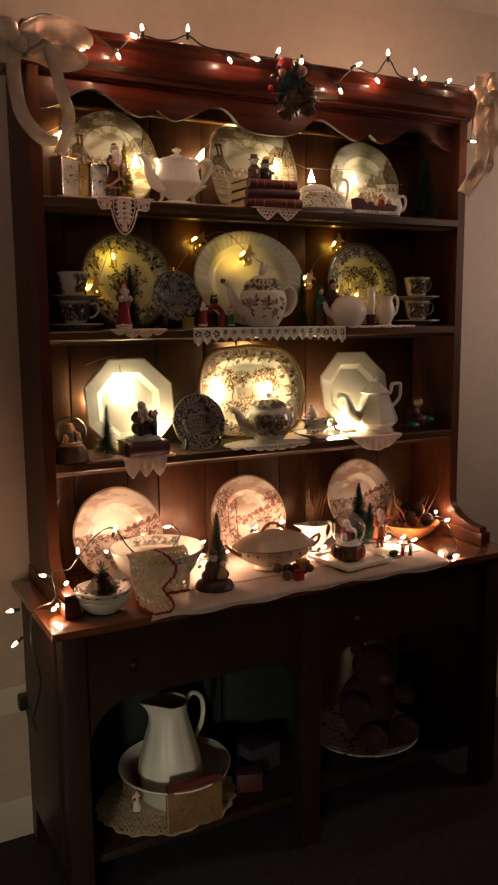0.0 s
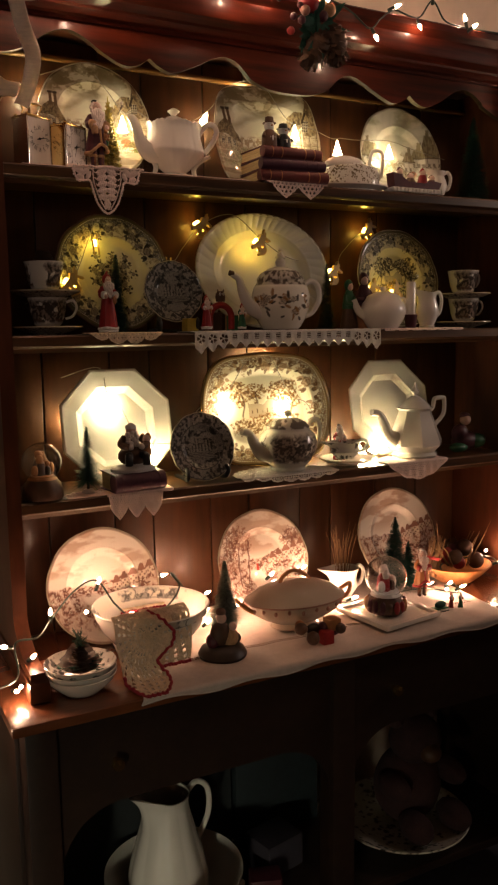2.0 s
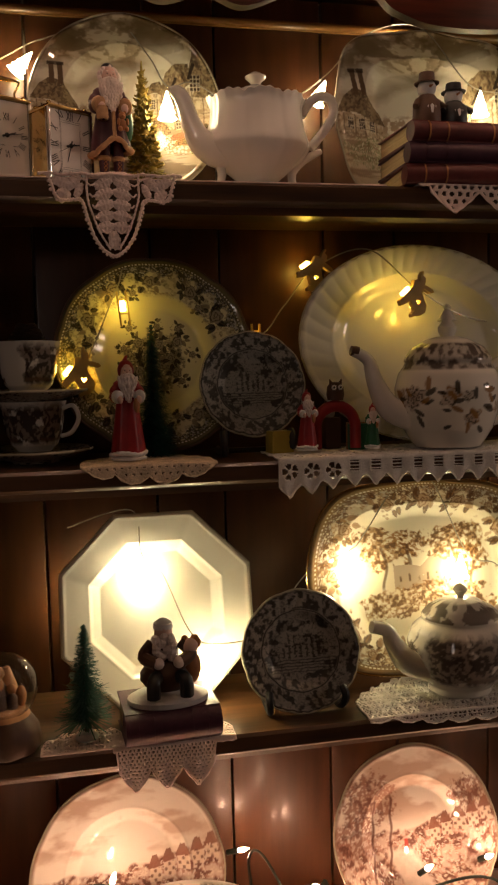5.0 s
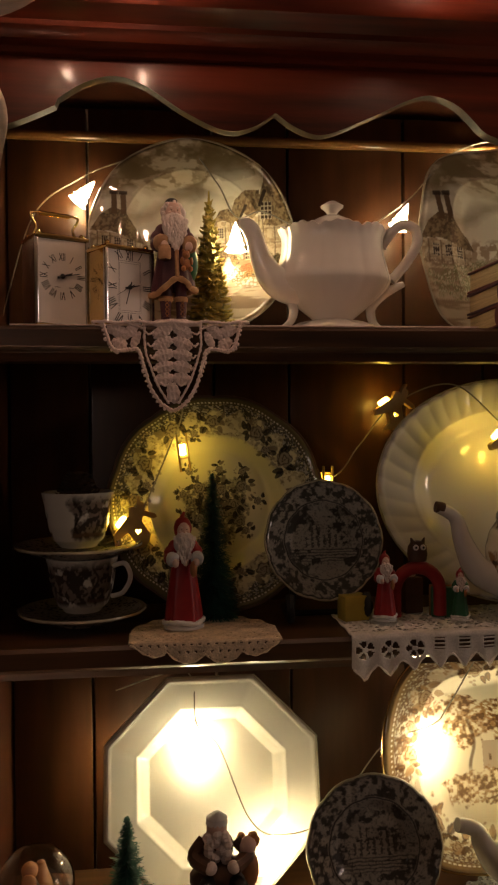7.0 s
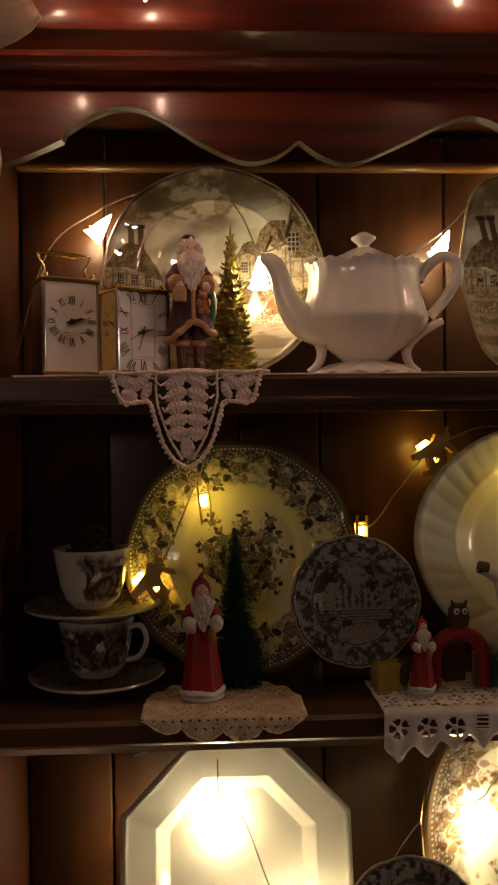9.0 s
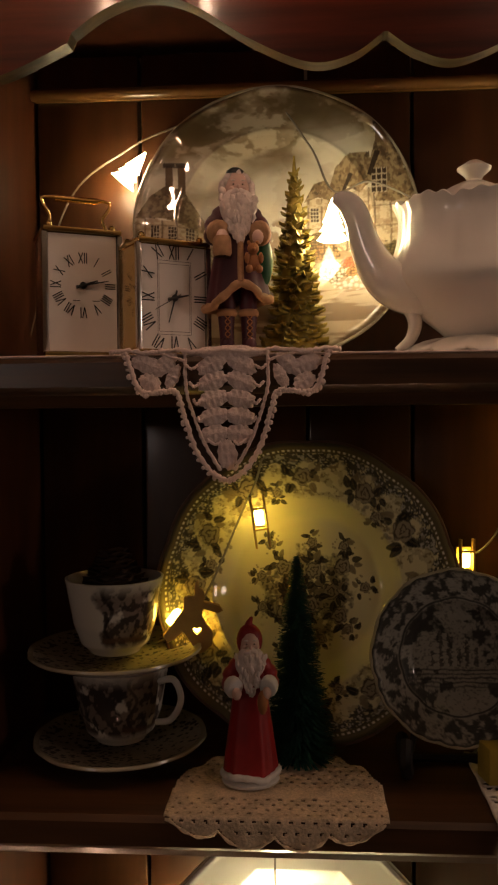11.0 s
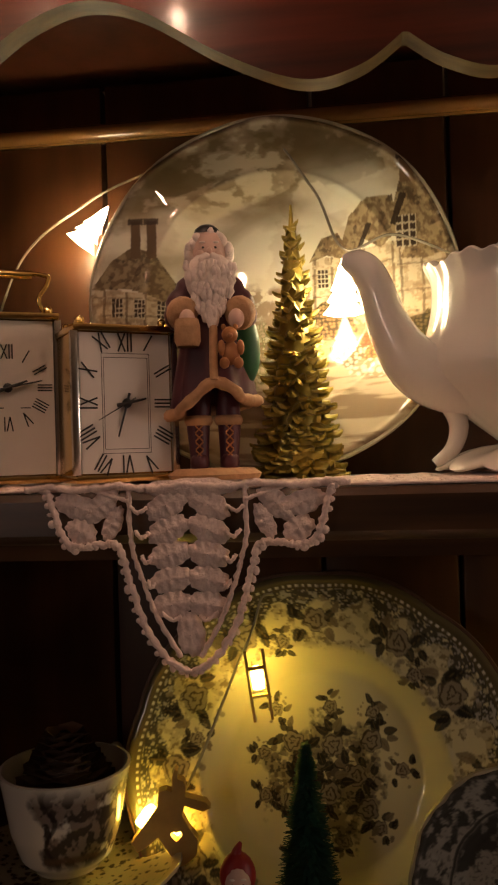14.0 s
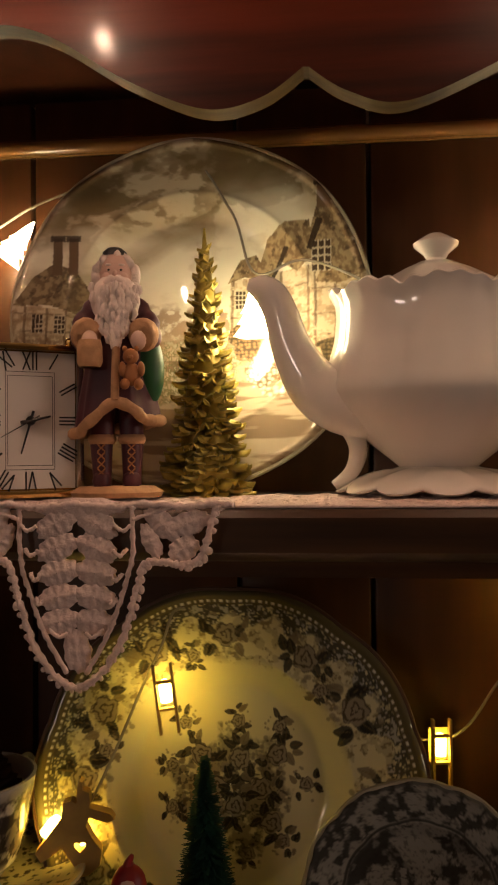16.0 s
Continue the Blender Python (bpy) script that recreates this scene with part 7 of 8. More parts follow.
solid("figurine", carved(0.15), [TAN, MAROON, SKIN], "carved hooded figurine in maroon over a tan skirt", "figurine", pose(1.395, 2.17, S2 + 0.003, 0, 0, -12), smooth=70)
solid("figurine", carved(0.13), [BROWN, GREENPAINT, SKIN], "carved hooded figurine in dark green beside a slim tree", "figurine", pose(1.345, 2.165, S2 + 0.003, 0, 0, 14), smooth=70)
solid("gift_box", gift, material("yellow_paper", (0.5, 0.38, 0.06), 0.5), "small yellow wrapped box", "ornament", pose(0.888, 2.155, S2 + 0.004, 0, 0, 12))
solid("gift_box", Shape().box(-0.014, 0.014, -0.012, 0.012, 0, 0.036, bevel=0.002).box(-0.015, 0.015, -0.003, 0.003, -0.0, 0.037, slot=1), [GREENPAINT, TAN], "small green box with a gold band", "ornament", pose(1.0, 2.16, S2 + 0.004, 0, 0, -10))
solid("gift_box", Shape().box(-0.012, 0.012, -0.012, 0.012, 0, 0.044, bevel=0.002).ball((0, 0, 0.05), 0.008, slot=1), [BROWN, SNOW], "small brown wooden block ornament", "ornament", pose(0.968, 2.185, S2 + 0.004, 0, 0, 10))


def seated(k=1.0):
    """A seated bearded figure with a child-sized bundle, one mesh."""
    s = Shape()
    s.ball((0, 0, 0.022 * k), (0.036 * k, 0.026 * k, 0.024 * k), slot=0)
    s.ball((-0.004 * k, 0.004 * k, 0.05 * k), (0.021 * k, 0.017 * k, 0.025 * k), slot=0)
    s.ball((-0.004 * k, -0.004 * k, 0.08 * k), (0.012 * k, 0.012 * k, 0.014 * k), slot=3)
    for j in range(16):
        s.ball((-0.004 * k + 0.011 * k * math.sin(j * 2.4), -0.012 * k, (0.076 - 0.032 * j / 16) * k), 0.0065 * k, slot=2, seg=7, rings=5)
    s.lathe([(0.013 * k, 0.084 * k), (0.012 * k, 0.091 * k), (0.004 * k, 0.097 * k), (0.0, 0.0975 * k)], 14, at=(-0.004 * k, -0.002 * k, 0), slot=1)
    for sx, c in ((-1, 0), (1, 0)):
        s.tube(curve([(sx * 0.018 * k, 0, 0.064 * k), (sx * 0.03 * k, -0.008 * k, 0.05 * k), (sx * 0.014 * k, -0.024 * k, 0.044 * k)], 10), 0.0085 * k, 9, slot=0)
        s.ball((sx * 0.013 * k, -0.025 * k, 0.045 * k), 0.0075 * k, slot=2)
        s.tube(curve([(sx * 0.012 * k, -0.012 * k, 0.024 * k), (sx * 0.02 * k, -0.032 * k, 0.024 * k), (sx * 0.021 * k, -0.034 * k, 0.004 * k)], 10), 0.009 * k, 9, slot=5)
    s.ball((0.03 * k, -0.004 * k, 0.03 * k), (0.014 * k, 0.013 * k, 0.022 * k), slot=4)
    s.ball((0.03 * k, -0.006 * k, 0.058 * k), 0.0105 * k, slot=3)
    for j in range(8):
        s.ball((0.03 * k + 0.01 * k * math.cos(j), -0.002 * k, 0.062 * k + 0.005 * k * math.sin(j * 2)), 0.005 * k, slot=4, seg=6, rings=5)
    return s


solid("figurine", seated(), [BROWN, SNOW, BEARD, SKIN, TAN, BLACK], "seated bearded figurine with a child on a snowy book", "figurine", pose(0.722, 2.115, S3 + 0.058))
def book(label, x, y, z, w, d, h, cover, turn=0):
    t = thing("book", label, "book", pose(x, y, z, 0, 0, turn), "stacked books")
    part("page_block", Shape().box(-w / 2 + 0.003, w / 2 - 0.003, -d / 2 + 0.006, d / 2 - 0.003, 0.0025, h - 0.0025, bevel=0.001), PAGES, t, "yellowed page block")
    part("cover", Shape().box(-w / 2, w / 2, -d / 2, d / 2, 0, 0.0025, bevel=0.0008), cover, t)
    part("cover", Shape().box(-w / 2, w / 2, -d / 2, d / 2, h - 0.0025, h, bevel=0.0008), cover, t)
    sp = Shape().tube([(-w / 2, -d / 2 + 0.006, h / 2), (w / 2, -d / 2 + 0.006, h / 2)], h / 2, 16, squash=1.0)
    part("spine", sp, cover, t)
    for k in (-0.36, -0.2, 0.2, 0.36):
        part("band", Shape().tube([(k * w - 0.001, -d / 2 + 0.006, h / 2), (k * w + 0.001, -d / 2 + 0.006, h / 2)], h / 2 + 0.0008, 16), TAN if cover == LEATHER else cover, t, "raised spine band")


book("thick dark book under a seated figurine", 0.722, 2.125, S3 + 0.003, 0.122, 0.085, 0.042, PLUM, 4)
solid("snow_drift", Shape().ball((0, 0, 0), (0.054, 0.035, 0.014), seg=24), SNOW, "white snowy mound on a book", "ornament", pose(0.722, 2.115, S3 + 0.049))
for k, (w, cov, lab) in enumerate(((0.178, LEATHER, "old red cloth book at the bottom of a stack"), (0.17, PLUM, "old plum cloth book in a stack"), (0.16, LEATHER, "old dark red book on top of a stack"))):
    book(lab, 1.137 - 0.004 * k, 2.14, S1 + 0.003 + 0.0265 * k, w, 0.12 - 0.004 * k, 0.026, cov, -4 + 3 * k)
for x, h, c in ((1.09, 0.072, BROWN), (1.128, 0.06, BLACK)):
    s = Shape()
    s.lathe([(0.014, 0), (0.019, 0.008), (0.018, h * 0.45), (0.01, h * 0.6)], 18, slot=0)
    s.ball((0, -0.007, h * 0.3), (0.012, 0.012, h * 0.27), slot=1)
    s.ball((0, 0, h * 0.72), (0.0125, 0.0125, 0.0125), slot=1)
    s.lathe([(0.016, h * 0.8), (0.0165, h * 0.82), (0.011, h * 0.83), (0.01, h), (0.0, h)], 18, slot=0)
    s.tube([(0, -0.011, h * 0.72), (0, -0.02, h * 0.71)], [0.0022, 0.0006], 6, slot=2)
    s.tube([(0.013, -0.002, h * 0.5), (0.021, -0.012, h * 0.35)], 0.004, 8, slot=0)
    s.tube([(-0.013, -0.002, h * 0.5), (-0.021, -0.012, h * 0.35)], 0.004, 8, slot=0)
    solid("figurine", s, [c, SNOW, TAN], "small snowman figurine in a dark hat on books", "figurine", pose(x, 2.125, S1 + 0.083))

sleigh = thing("sleigh_ornament", "red sleigh ornament with riders on a white base", "ornament", pose(1.515, 2.115, S1 + 0.003))
part("base", Shape().box(-0.085, 0.085, -0.02, 0.02, 0.0, 0.012, bevel=0.003), SNOW, sleigh, "white toothed base")
for k in range(14):
    part("tooth", Shape().box(-0.084 + 0.012 * k, -0.077 + 0.012 * k, -0.023, -0.019, 0.001, 0.011, bevel=0.001), LACEWHITE, sleigh)
part("sleigh", Shape().prism([(-0.075, 0.014), (0.07, 0.014), (0.078, 0.03), (0.05, 0.034), (0.02, 0.026), (-0.03, 0.028), (-0.06, 0.045), (-0.08, 0.048)], 0.03, mat=Matrix.Translation((0, -0.015, 0))), MAROON, sleigh)
for x, h, c in ((-0.05, 0.06, MAROON), (-0.015, 0.05, BROWN), (0.025, 0.062, RED), (0.055, 0.048, MAROON)):
    s = Shape().lathe([(0.012, 0.02), (0.014, 0.03), (0.009, h * 0.78), (0.003, h * 0.82)], 12, at=(x, 0, 0))
    s.ball((x, -0.002, h * 0.88), 0.0085, slot=1, seg=10, rings=7)
    s.lathe([(0.009, h * 0.93), (0.004, h * 1.05), (0.0, h * 1.1)], 10, at=(x, 0, 0))
    part("rider", s, [c, SKIN], sleigh)

cand = thing("candle", "white candle in a small dark red pot", "candle", pose(1.496, 2.1, S2 + 0.002))
part("pot", Shape().lathe([(0.012, 0), (0.013, 0.002), (0.018, 0.036), (0.016, 0.037), (0.0, 0.034)], 20), MAROON, cand)
part("wax", Shape().lathe([(0.0125, 0.034), (0.0125, 0.118), (0.011, 0.121), (0.0, 0.119)], 20), WHITE, cand)
part("wick", Shape().tube([(0, 0, 0.118), (0.001, 0, 0.127)], 0.0008, 5), BLACK, cand)

# reclining figure with greenery at the end of the lower shelf
fg = Shape().ball((0, 0, 0.03), (0.05, 0.03, 0.028)).ball((-0.028, -0.006, 0.055), (0.026, 0.022, 0.026)).ball((-0.01, -0.008, 0.092), 0.016, slot=1)
fg.ball((-0.01, -0.004, 0.104), (0.016, 0.015, 0.01), slot=0).ball((0.03, -0.01, 0.03), (0.03, 0.026, 0.022), slot=2).ball((-0.04, -0.015, 0.015), (0.03, 0.02, 0.014), slot=2)
solid("figurine", fg, [MAROON, SKIN, GREENPAINT], "reclining figurine in dark red with green leaves", "figurine", pose(1.74, 2.15, S3 + 0.003))


def snow_globe(label, x, y, z, r, base_r, base_h, base_mats, seed=0, lumps=True):
    t = thing("snow_globe", label, "snow globe", pose(x, y, z))
    part("base", Shape().lathe([(base_r, 0), (base_r * 1.04, base_h * 0.15), (base_r * 0.95, base_h * 0.7), (base_r * 0.72, base_h), (0, base_h)], 32, flute=0.03, lobes=9), base_mats[0], t)
    g = random.Random(seed)
    if lumps:
        for k in range(16):
            a = 2 * math.pi * k / 16
            part("relief_figure", Shape().ball((0, 0, 0), (0.009, 0.006, base_h * g.uniform(0.28, 0.45)), seg=9, rings=6), g.choice(base_mats), t, m=pose(base_r * math.cos(a), base_r * math.sin(a), base_h * 0.42))
    ball = part("glass_ball", Shape().ball((0, 0, base_h + r * 0.86), r, seg=40, rings=24).ball((0, 0, base_h + r * 0.86), (-r * 0.965, r * 0.965, r * 0.965), seg=40, rings=24), GLASS, t, "clear glass ball", smooth=180)
    ball.visible_shadow = False
    s = Shape().lathe([(r * 0.75, base_h), (r * 0.6, base_h + r * 0.2), (0, base_h + r * 0.25)], 20)
    s.lathe([(r * 0.34, base_h + r * 0.2), (r * 0.3, base_h + r * 0.8), (r * 0.1, base_h + r * 1.1)], 14, at=(-r * 0.15, 0, 0), slot=1).ball((-r * 0.15, 0, base_h + r * 1.25), r * 0.22, slot=2).ball((-r * 0.15, -r * 0.2, base_h + r * 1.0), (r * 0.2, r * 0.12, r * 0.26), slot=2)
    s.lathe([(r * 0.16, base_h + r * 0.2), (r * 0.16, base_h + r * 0.55), (r * 0.05, base_h + r * 0.7)], 12, at=(r * 0.25, -r * 0.1, 0), slot=3).ball((r * 0.25, -r * 0.1, base_h + r * 0.8), r * 0.14, slot=2)
    s.lathe([(r * 0.3, base_h + r * 0.15), (r * 0.32, base_h + r * 0.7), (r * 0.1, base_h + r * 1.35), (0.0, base_h + r * 1.4)], 14, at=(r * 0.1, r * 0.25, 0), slot=0)
    s.ball((-r * 0.4, -r * 0.2, base_h + r * 0.45), (r * 0.2, r * 0.16, r * 0.3), slot=0).ball((r * 0.5, r * 0.1, base_h + r * 0.5), (r * 0.16, r * 0.16, r * 0.32), slot=0)
    part("scene", s, [SNOW if lumps else TAN, RED if lumps else BROWN, BEARD if lumps else TAN, BROWN], t)


snow_globe("snow globe with dark carved base on the lower shelf", 0.516, 2.12, S3 + 0.003, 0.043, 0.043, 0.042, [BROWN, TAN, DARKWOOD], 1, False)
snow_globe("snow globe with a bright figured base on a square dish", 1.338, 1.985, TZ + 0.022, 0.053, 0.047, 0.042, [BROWN, TAN, RED, TAN, MAROON, FLEECE], 2)
sq = Shape().box(-0.092, 0.092, -0.092, 0.092, 0.006, 0.011, bevel=0.002)
for k in range(4):
    sq.box(-0.093, 0.093, -0.094, -0.082, 0.008, 0.019, bevel=0.003, mat=pose(0, 0, 0, 0, 0, 90 * k))
sq.box(-0.06, 0.06, -0.06, 0.06, 0.0, 0.006)
solid("square_dish", sq, WHITE, "square white dish under a snow globe", "dish", pose(1.345, 1.985, TZ + 0.004, 0, 0, 8))

fig = Shape().lathe([(0.054, 0), (0.056, 0.006), (0.05, 0.018), (0.03, 0.03), (0, 0.033)], 28, slot=0)
for c, r, sl in (((-0.01, -0.01, 0.055), (0.024, 0.02, 0.03), 1), ((0.012, -0.016, 0.045), (0.02, 0.016, 0.022), 2), ((-0.008, -0.012, 0.092), (0.012, 0.012, 0.013), 3), ((0.016, -0.022, 0.072), (0.009, 0.009, 0.01), 3), ((-0.026, -0.006, 0.04), (0.016, 0.018, 0.018), 4), ((-0.008, -0.01, 0.106), (0.012, 0.012, 0.009), 1), ((0.028, 0.0, 0.035), (0.018, 0.015, 0.014), 1)):
    fig.ball(c, r, slot=sl)
solid("figurine", fig, [DARKWOOD, BROWN, FLEECE, SKIN, MAROON], "dark carved nativity-like figurine group on a round base", "figurine", pose(0.868, 1.965, TZ + 0.004))

g2 = random.Random(12)
orn = thing("wooden_ornament", "small red and brown wooden animal ornament on the runner", "ornament", pose(1.105, 1.925, TZ + 0.004))
for k in range(9):
    part("figure", Shape().ball((0, 0, 0), (g2.uniform(0.012, 0.02), g2.uniform(0.012, 0.018), g2.uniform(0.012, 0.018))), (BROWN, MAROON, BROWN, DARKWOOD, TAN)[k % 5], orn, m=pose(g2.uniform(-0.05, 0.05), g2.uniform(-0.025, 0.025), 0.014 + g2.uniform(0, 0.022)))
part("parcel", Shape().box(0.012, 0.045, -0.02, 0.012, 0.026, 0.055, bevel=0.004), TAN, orn)
part("parcel", Shape().box(-0.01, 0.02, -0.03, -0.005, 0.0, 0.032, bevel=0.004), RED, orn)

sled = thing("toy_sled", "tiny dark sled with bundles", "ornament", pose(1.485, 1.95, TZ + 0.003))
for sy in (-1, 1):
    part("runner", Shape().tube(curve([(-0.026, sy * 0.008, 0.008), (-0.02, sy * 0.008, 0.001), (0.024, sy * 0.008, 0.001)], 10), 0.0015, 5), BLACK, sled)
part("deck", Shape().box(-0.022, 0.022, -0.01, 0.01, 0.008, 0.011, bevel=0.001), GREENPAINT, sled)
part("bundle", Shape().ball((0.002, 0, 0.018), (0.018, 0.009, 0.009)), PINE, sled)

# wooden bowl of dried fruit and cones
wb = thing("fruit_bowl", "pale wooden bowl of dried fruit, cones and twigs", "bowl", pose(1.70, 2.14, TZ + 0.003))
part("bowl", Shape().lathe([(0.05, 0), (0.055, 0.003), (0.08, 0.025), (0.105, 0.052), (0.102, 0.054), (0.075, 0.028), (0.0, 0.012)], 40), TAN, wb)
for k in range(13):
    a, r = g2.uniform(0, 6.28), g2.uniform(0.0, 0.075)
    part("dried_fruit", Shape().ball((r * math.cos(a), r * math.sin(a), 0.052 + g2.uniform(0, 0.035)), g2.uniform(0.017, 0.026), seg=14, rings=9), g2.choice([MAROON, MAROON, CONE, RED, BROWN]), wb)
for k in range(14):
    a = g2.uniform(0, 6.28)
    part("twig", Shape().tube([(0.04 * math.cos(a), 0.04 * math.sin(a), 0.05), (0.08 * math.cos(a), 0.05 * math.sin(a), 0.1), (0.11 * math.cos(a) + g2.uniform(-0.02, 0.02), 0.06 * math.sin(a), g2.uniform(0.11, 0.19))], [0.002, 0.0015, 0.0008], 5), WICKER, wb)
sheaf = thing("straw_bundle", "tied straw bundle leaning by a plate", "dried straw", pose(1.60, 2.13, TZ + 0.03, 0, 14, 0))
rf = Shape()
for k in range(40):
    a, b = g2.uniform(-0.022, 0.022), g2.uniform(-0.012, 0.012)
    rf.tube([(a, b, 0), (a * 1.3, b * 1.2, 0.11 + g2.uniform(-0.01, 0.01))], 0.0014, 4)
tagged(part("straw", rf, WICKER, sheaf), kind="stuff")
part("tie", Shape().lathe([(0.024, 0.05), (0.026, 0.054), (0.024, 0.058)], 14, sy=0.6), RED, sheaf, "red tie")

# ---- lace and cloth ----


def thick(ob, t=0.0014):
    mod = ob.modifiers.new("thickness", "SOLIDIFY")
    mod.thickness, mod.offset = t, 0
    return ob


def eyelets(u, v, pitch=0.011, hole=0.30):
    """Openwork: staggered round holes; 1 where thread is."""
    row = np.floor(v / (pitch * 0.86))
    a, b = np.mod(u + 0.5 * pitch * np.mod(row, 2), pitch) - pitch / 2, np.mod(v, pitch * 0.86) - pitch * 0.43
    return np.hypot(a, b) > hole * pitch


def petals(u, v, pitch=0.02, hole=0.2):
    """Openwork with leaf-shaped holes in stars."""
    a, b = np.mod(u, pitch) - pitch / 2, np.mod(v, pitch) - pitch / 2
    r, t = np.hypot(a, b) / pitch, np.arctan2(b, a)
    return ~((r > 0.12) & (r < 0.42) & (np.abs(np.sin(3 * t)) > 0.55))


def fall(label, x0, x1, top, depth, style, mat=LACE, y=YF - 0.004, back=0.07, cell=0.0015, name="lace_doily", edge=0.004, lift=0.003):
    """Lace that lies on a shelf and falls over its front edge; depth(x): how far it hangs there."""
    n = int((x1 - x0) / cell)
    xs = np.linspace(x0, x1, n)
    dmax = max(depth(x) for x in xs)
    k = int((back + dmax) / cell)
    w = np.linspace(-back, dmax, k)
    W, X = np.meshgrid(w, xs, indexing="ij")
    D = np.vectorize(depth)(X)
    bend = np.clip(W / 0.006, -1, 1)
    Y = np.where(W < 0, y + 0.003 - W, y + 0.003 * (1 - np.clip(W / 0.005, 0, 1)) - 0.0015 * np.sin(X * 260) * np.clip(W / 0.03, 0, 1))
    Z = np.where(W < 0, top + lift + 0.0008 * np.sin(X * 190) * np.sin(W * 150), top + lift - np.maximum(W - 0.002, 0))
    keep = (W < D) & (style(X - x0, W) | (D - W < edge) | (np.abs(W) < 0.003))
    if back:
        taper = np.sqrt(np.clip((X - x0) / (0.35 * (x1 - x0)), 0, 1) * np.clip((x1 - X) / (0.35 * (x1 - x0)), 0, 1)) if x1 - x0 < 0.3 else 1.0
        keep &= (W > -back * (0.35 + 0.65 * taper) - 0.004 * np.cos(X * 300))
    s = Shape().grid(np.stack([X, Y, Z], -1), keep=keep[:-1, :-1])
    used = sorted({i for f in s.f for i in f})
    back_ix = {j: i for i, j in enumerate(used)}
    s.v, s.f = [s.v[i] for i in used], [tuple(back_ix[i] for i in f) for f in s.f]
    ob = thick(solid(name, s, mat, label, "lace", smooth=180))
    if dmax > 0.01:
        line = [(x, y - 0.001, top + lift - max(0.0, depth(x) - 0.002) - 0.0012) for x in xs[1:-1:2]]
        part("edging", Shape().tube(line, [0.0011 + 0.0005 * math.sin(i * 1.7) for i in range(len(line))], 5), mat, ob, smooth=180)
    return ob


def points(x0, x1, n, deep, shallow=0.0, power=1.0):
    """n hanging points between x0 and x1."""
    def f(x):
        t = (x - x0) / (x1 - x0) * n
        return shallow + (deep - shallow) * (1 - abs(2 * (t - math.floor(t)) - 1)) ** power if 0 < t < n else 0.0
    return f


def runner_holes(u, v):
    """A row of drawn-thread windows, with leaf-shaped cuts towards the ends."""
    a = np.mod(u, 0.0288) - 0.0144
    ends = (u < 0.085) | (u > 0.43)
    window = (np.abs(a) < 0.0062) & (np.abs(v - 0.013) < 0.0068) & (np.mod(v, 0.0042) > 0.0013) & ~ends
    t, r = np.arctan2(v - 0.018, a), np.hypot(a, v - 0.018)
    leaf = (r > 0.003) & (r < 0.0105) & (np.abs(np.sin(2.5 * t)) > 0.42) & ends
    flat = (v < -0.012) & ~petals(u, v, 0.024)
    return ~(window | leaf | flat)


# crocheted point on the top shelf, made of leaves, cords and picots
cro = thing("crochet_doily", "pink-white crocheted doily point hanging over the top shelf", "lace", pose(0.673, YF - 0.006, S1 + 0.003))


def leafpad(u, w, a, b, turn, dome=0.0015):
    """A crocheted leaf: a domed oval with a knobbly edge and rows of stitches."""
    P = []
    for r in (0.02, 0.2, 0.35, 0.5, 0.62, 0.74, 0.85, 0.94, 1.0):
        row = []
        for t in np.linspace(0, 2 * math.pi, 72, endpoint=False):
            rr = r * (1 + 0.05 * math.cos(11 * t + 3 * u) * r + 0.04 * math.cos(5 * t + 90 * w))
            p, q = a * rr * math.cos(t), b * rr * math.sin(t)
            rib = 0.00032 * math.cos(q / 0.0011 + 0.8 * math.cos(p / 0.0009))
            row.append((u + p * math.cos(turn) - q * math.sin(turn), -dome * (1 - r ** 4) - rib - 0.0003 * math.cos(p / 0.0007), -w + p * math.sin(turn) + q * math.cos(turn)))
        P.append(row)
    s = Shape().grid(np.array(P), wrap=True)
    Q = np.array([P[-1], [(x, 0.0018, z) for x, y, z in P[-1]]])
    return s.grid(Q, wrap=True)


def yarn(points, r, n, seed=0):
    """A knobbly crocheted cord."""
    g = random.Random(seed)
    p = curve(points, n)
    return Shape().tube([q + Vector((g.uniform(-1, 1), g.uniform(-1, 1), g.uniform(-1, 1))) * r * 0.25 for q in p], [r * (1 + 0.22 * math.sin(i * 2.1) + g.uniform(-0.12, 0.12)) for i in range(len(p))], 7)


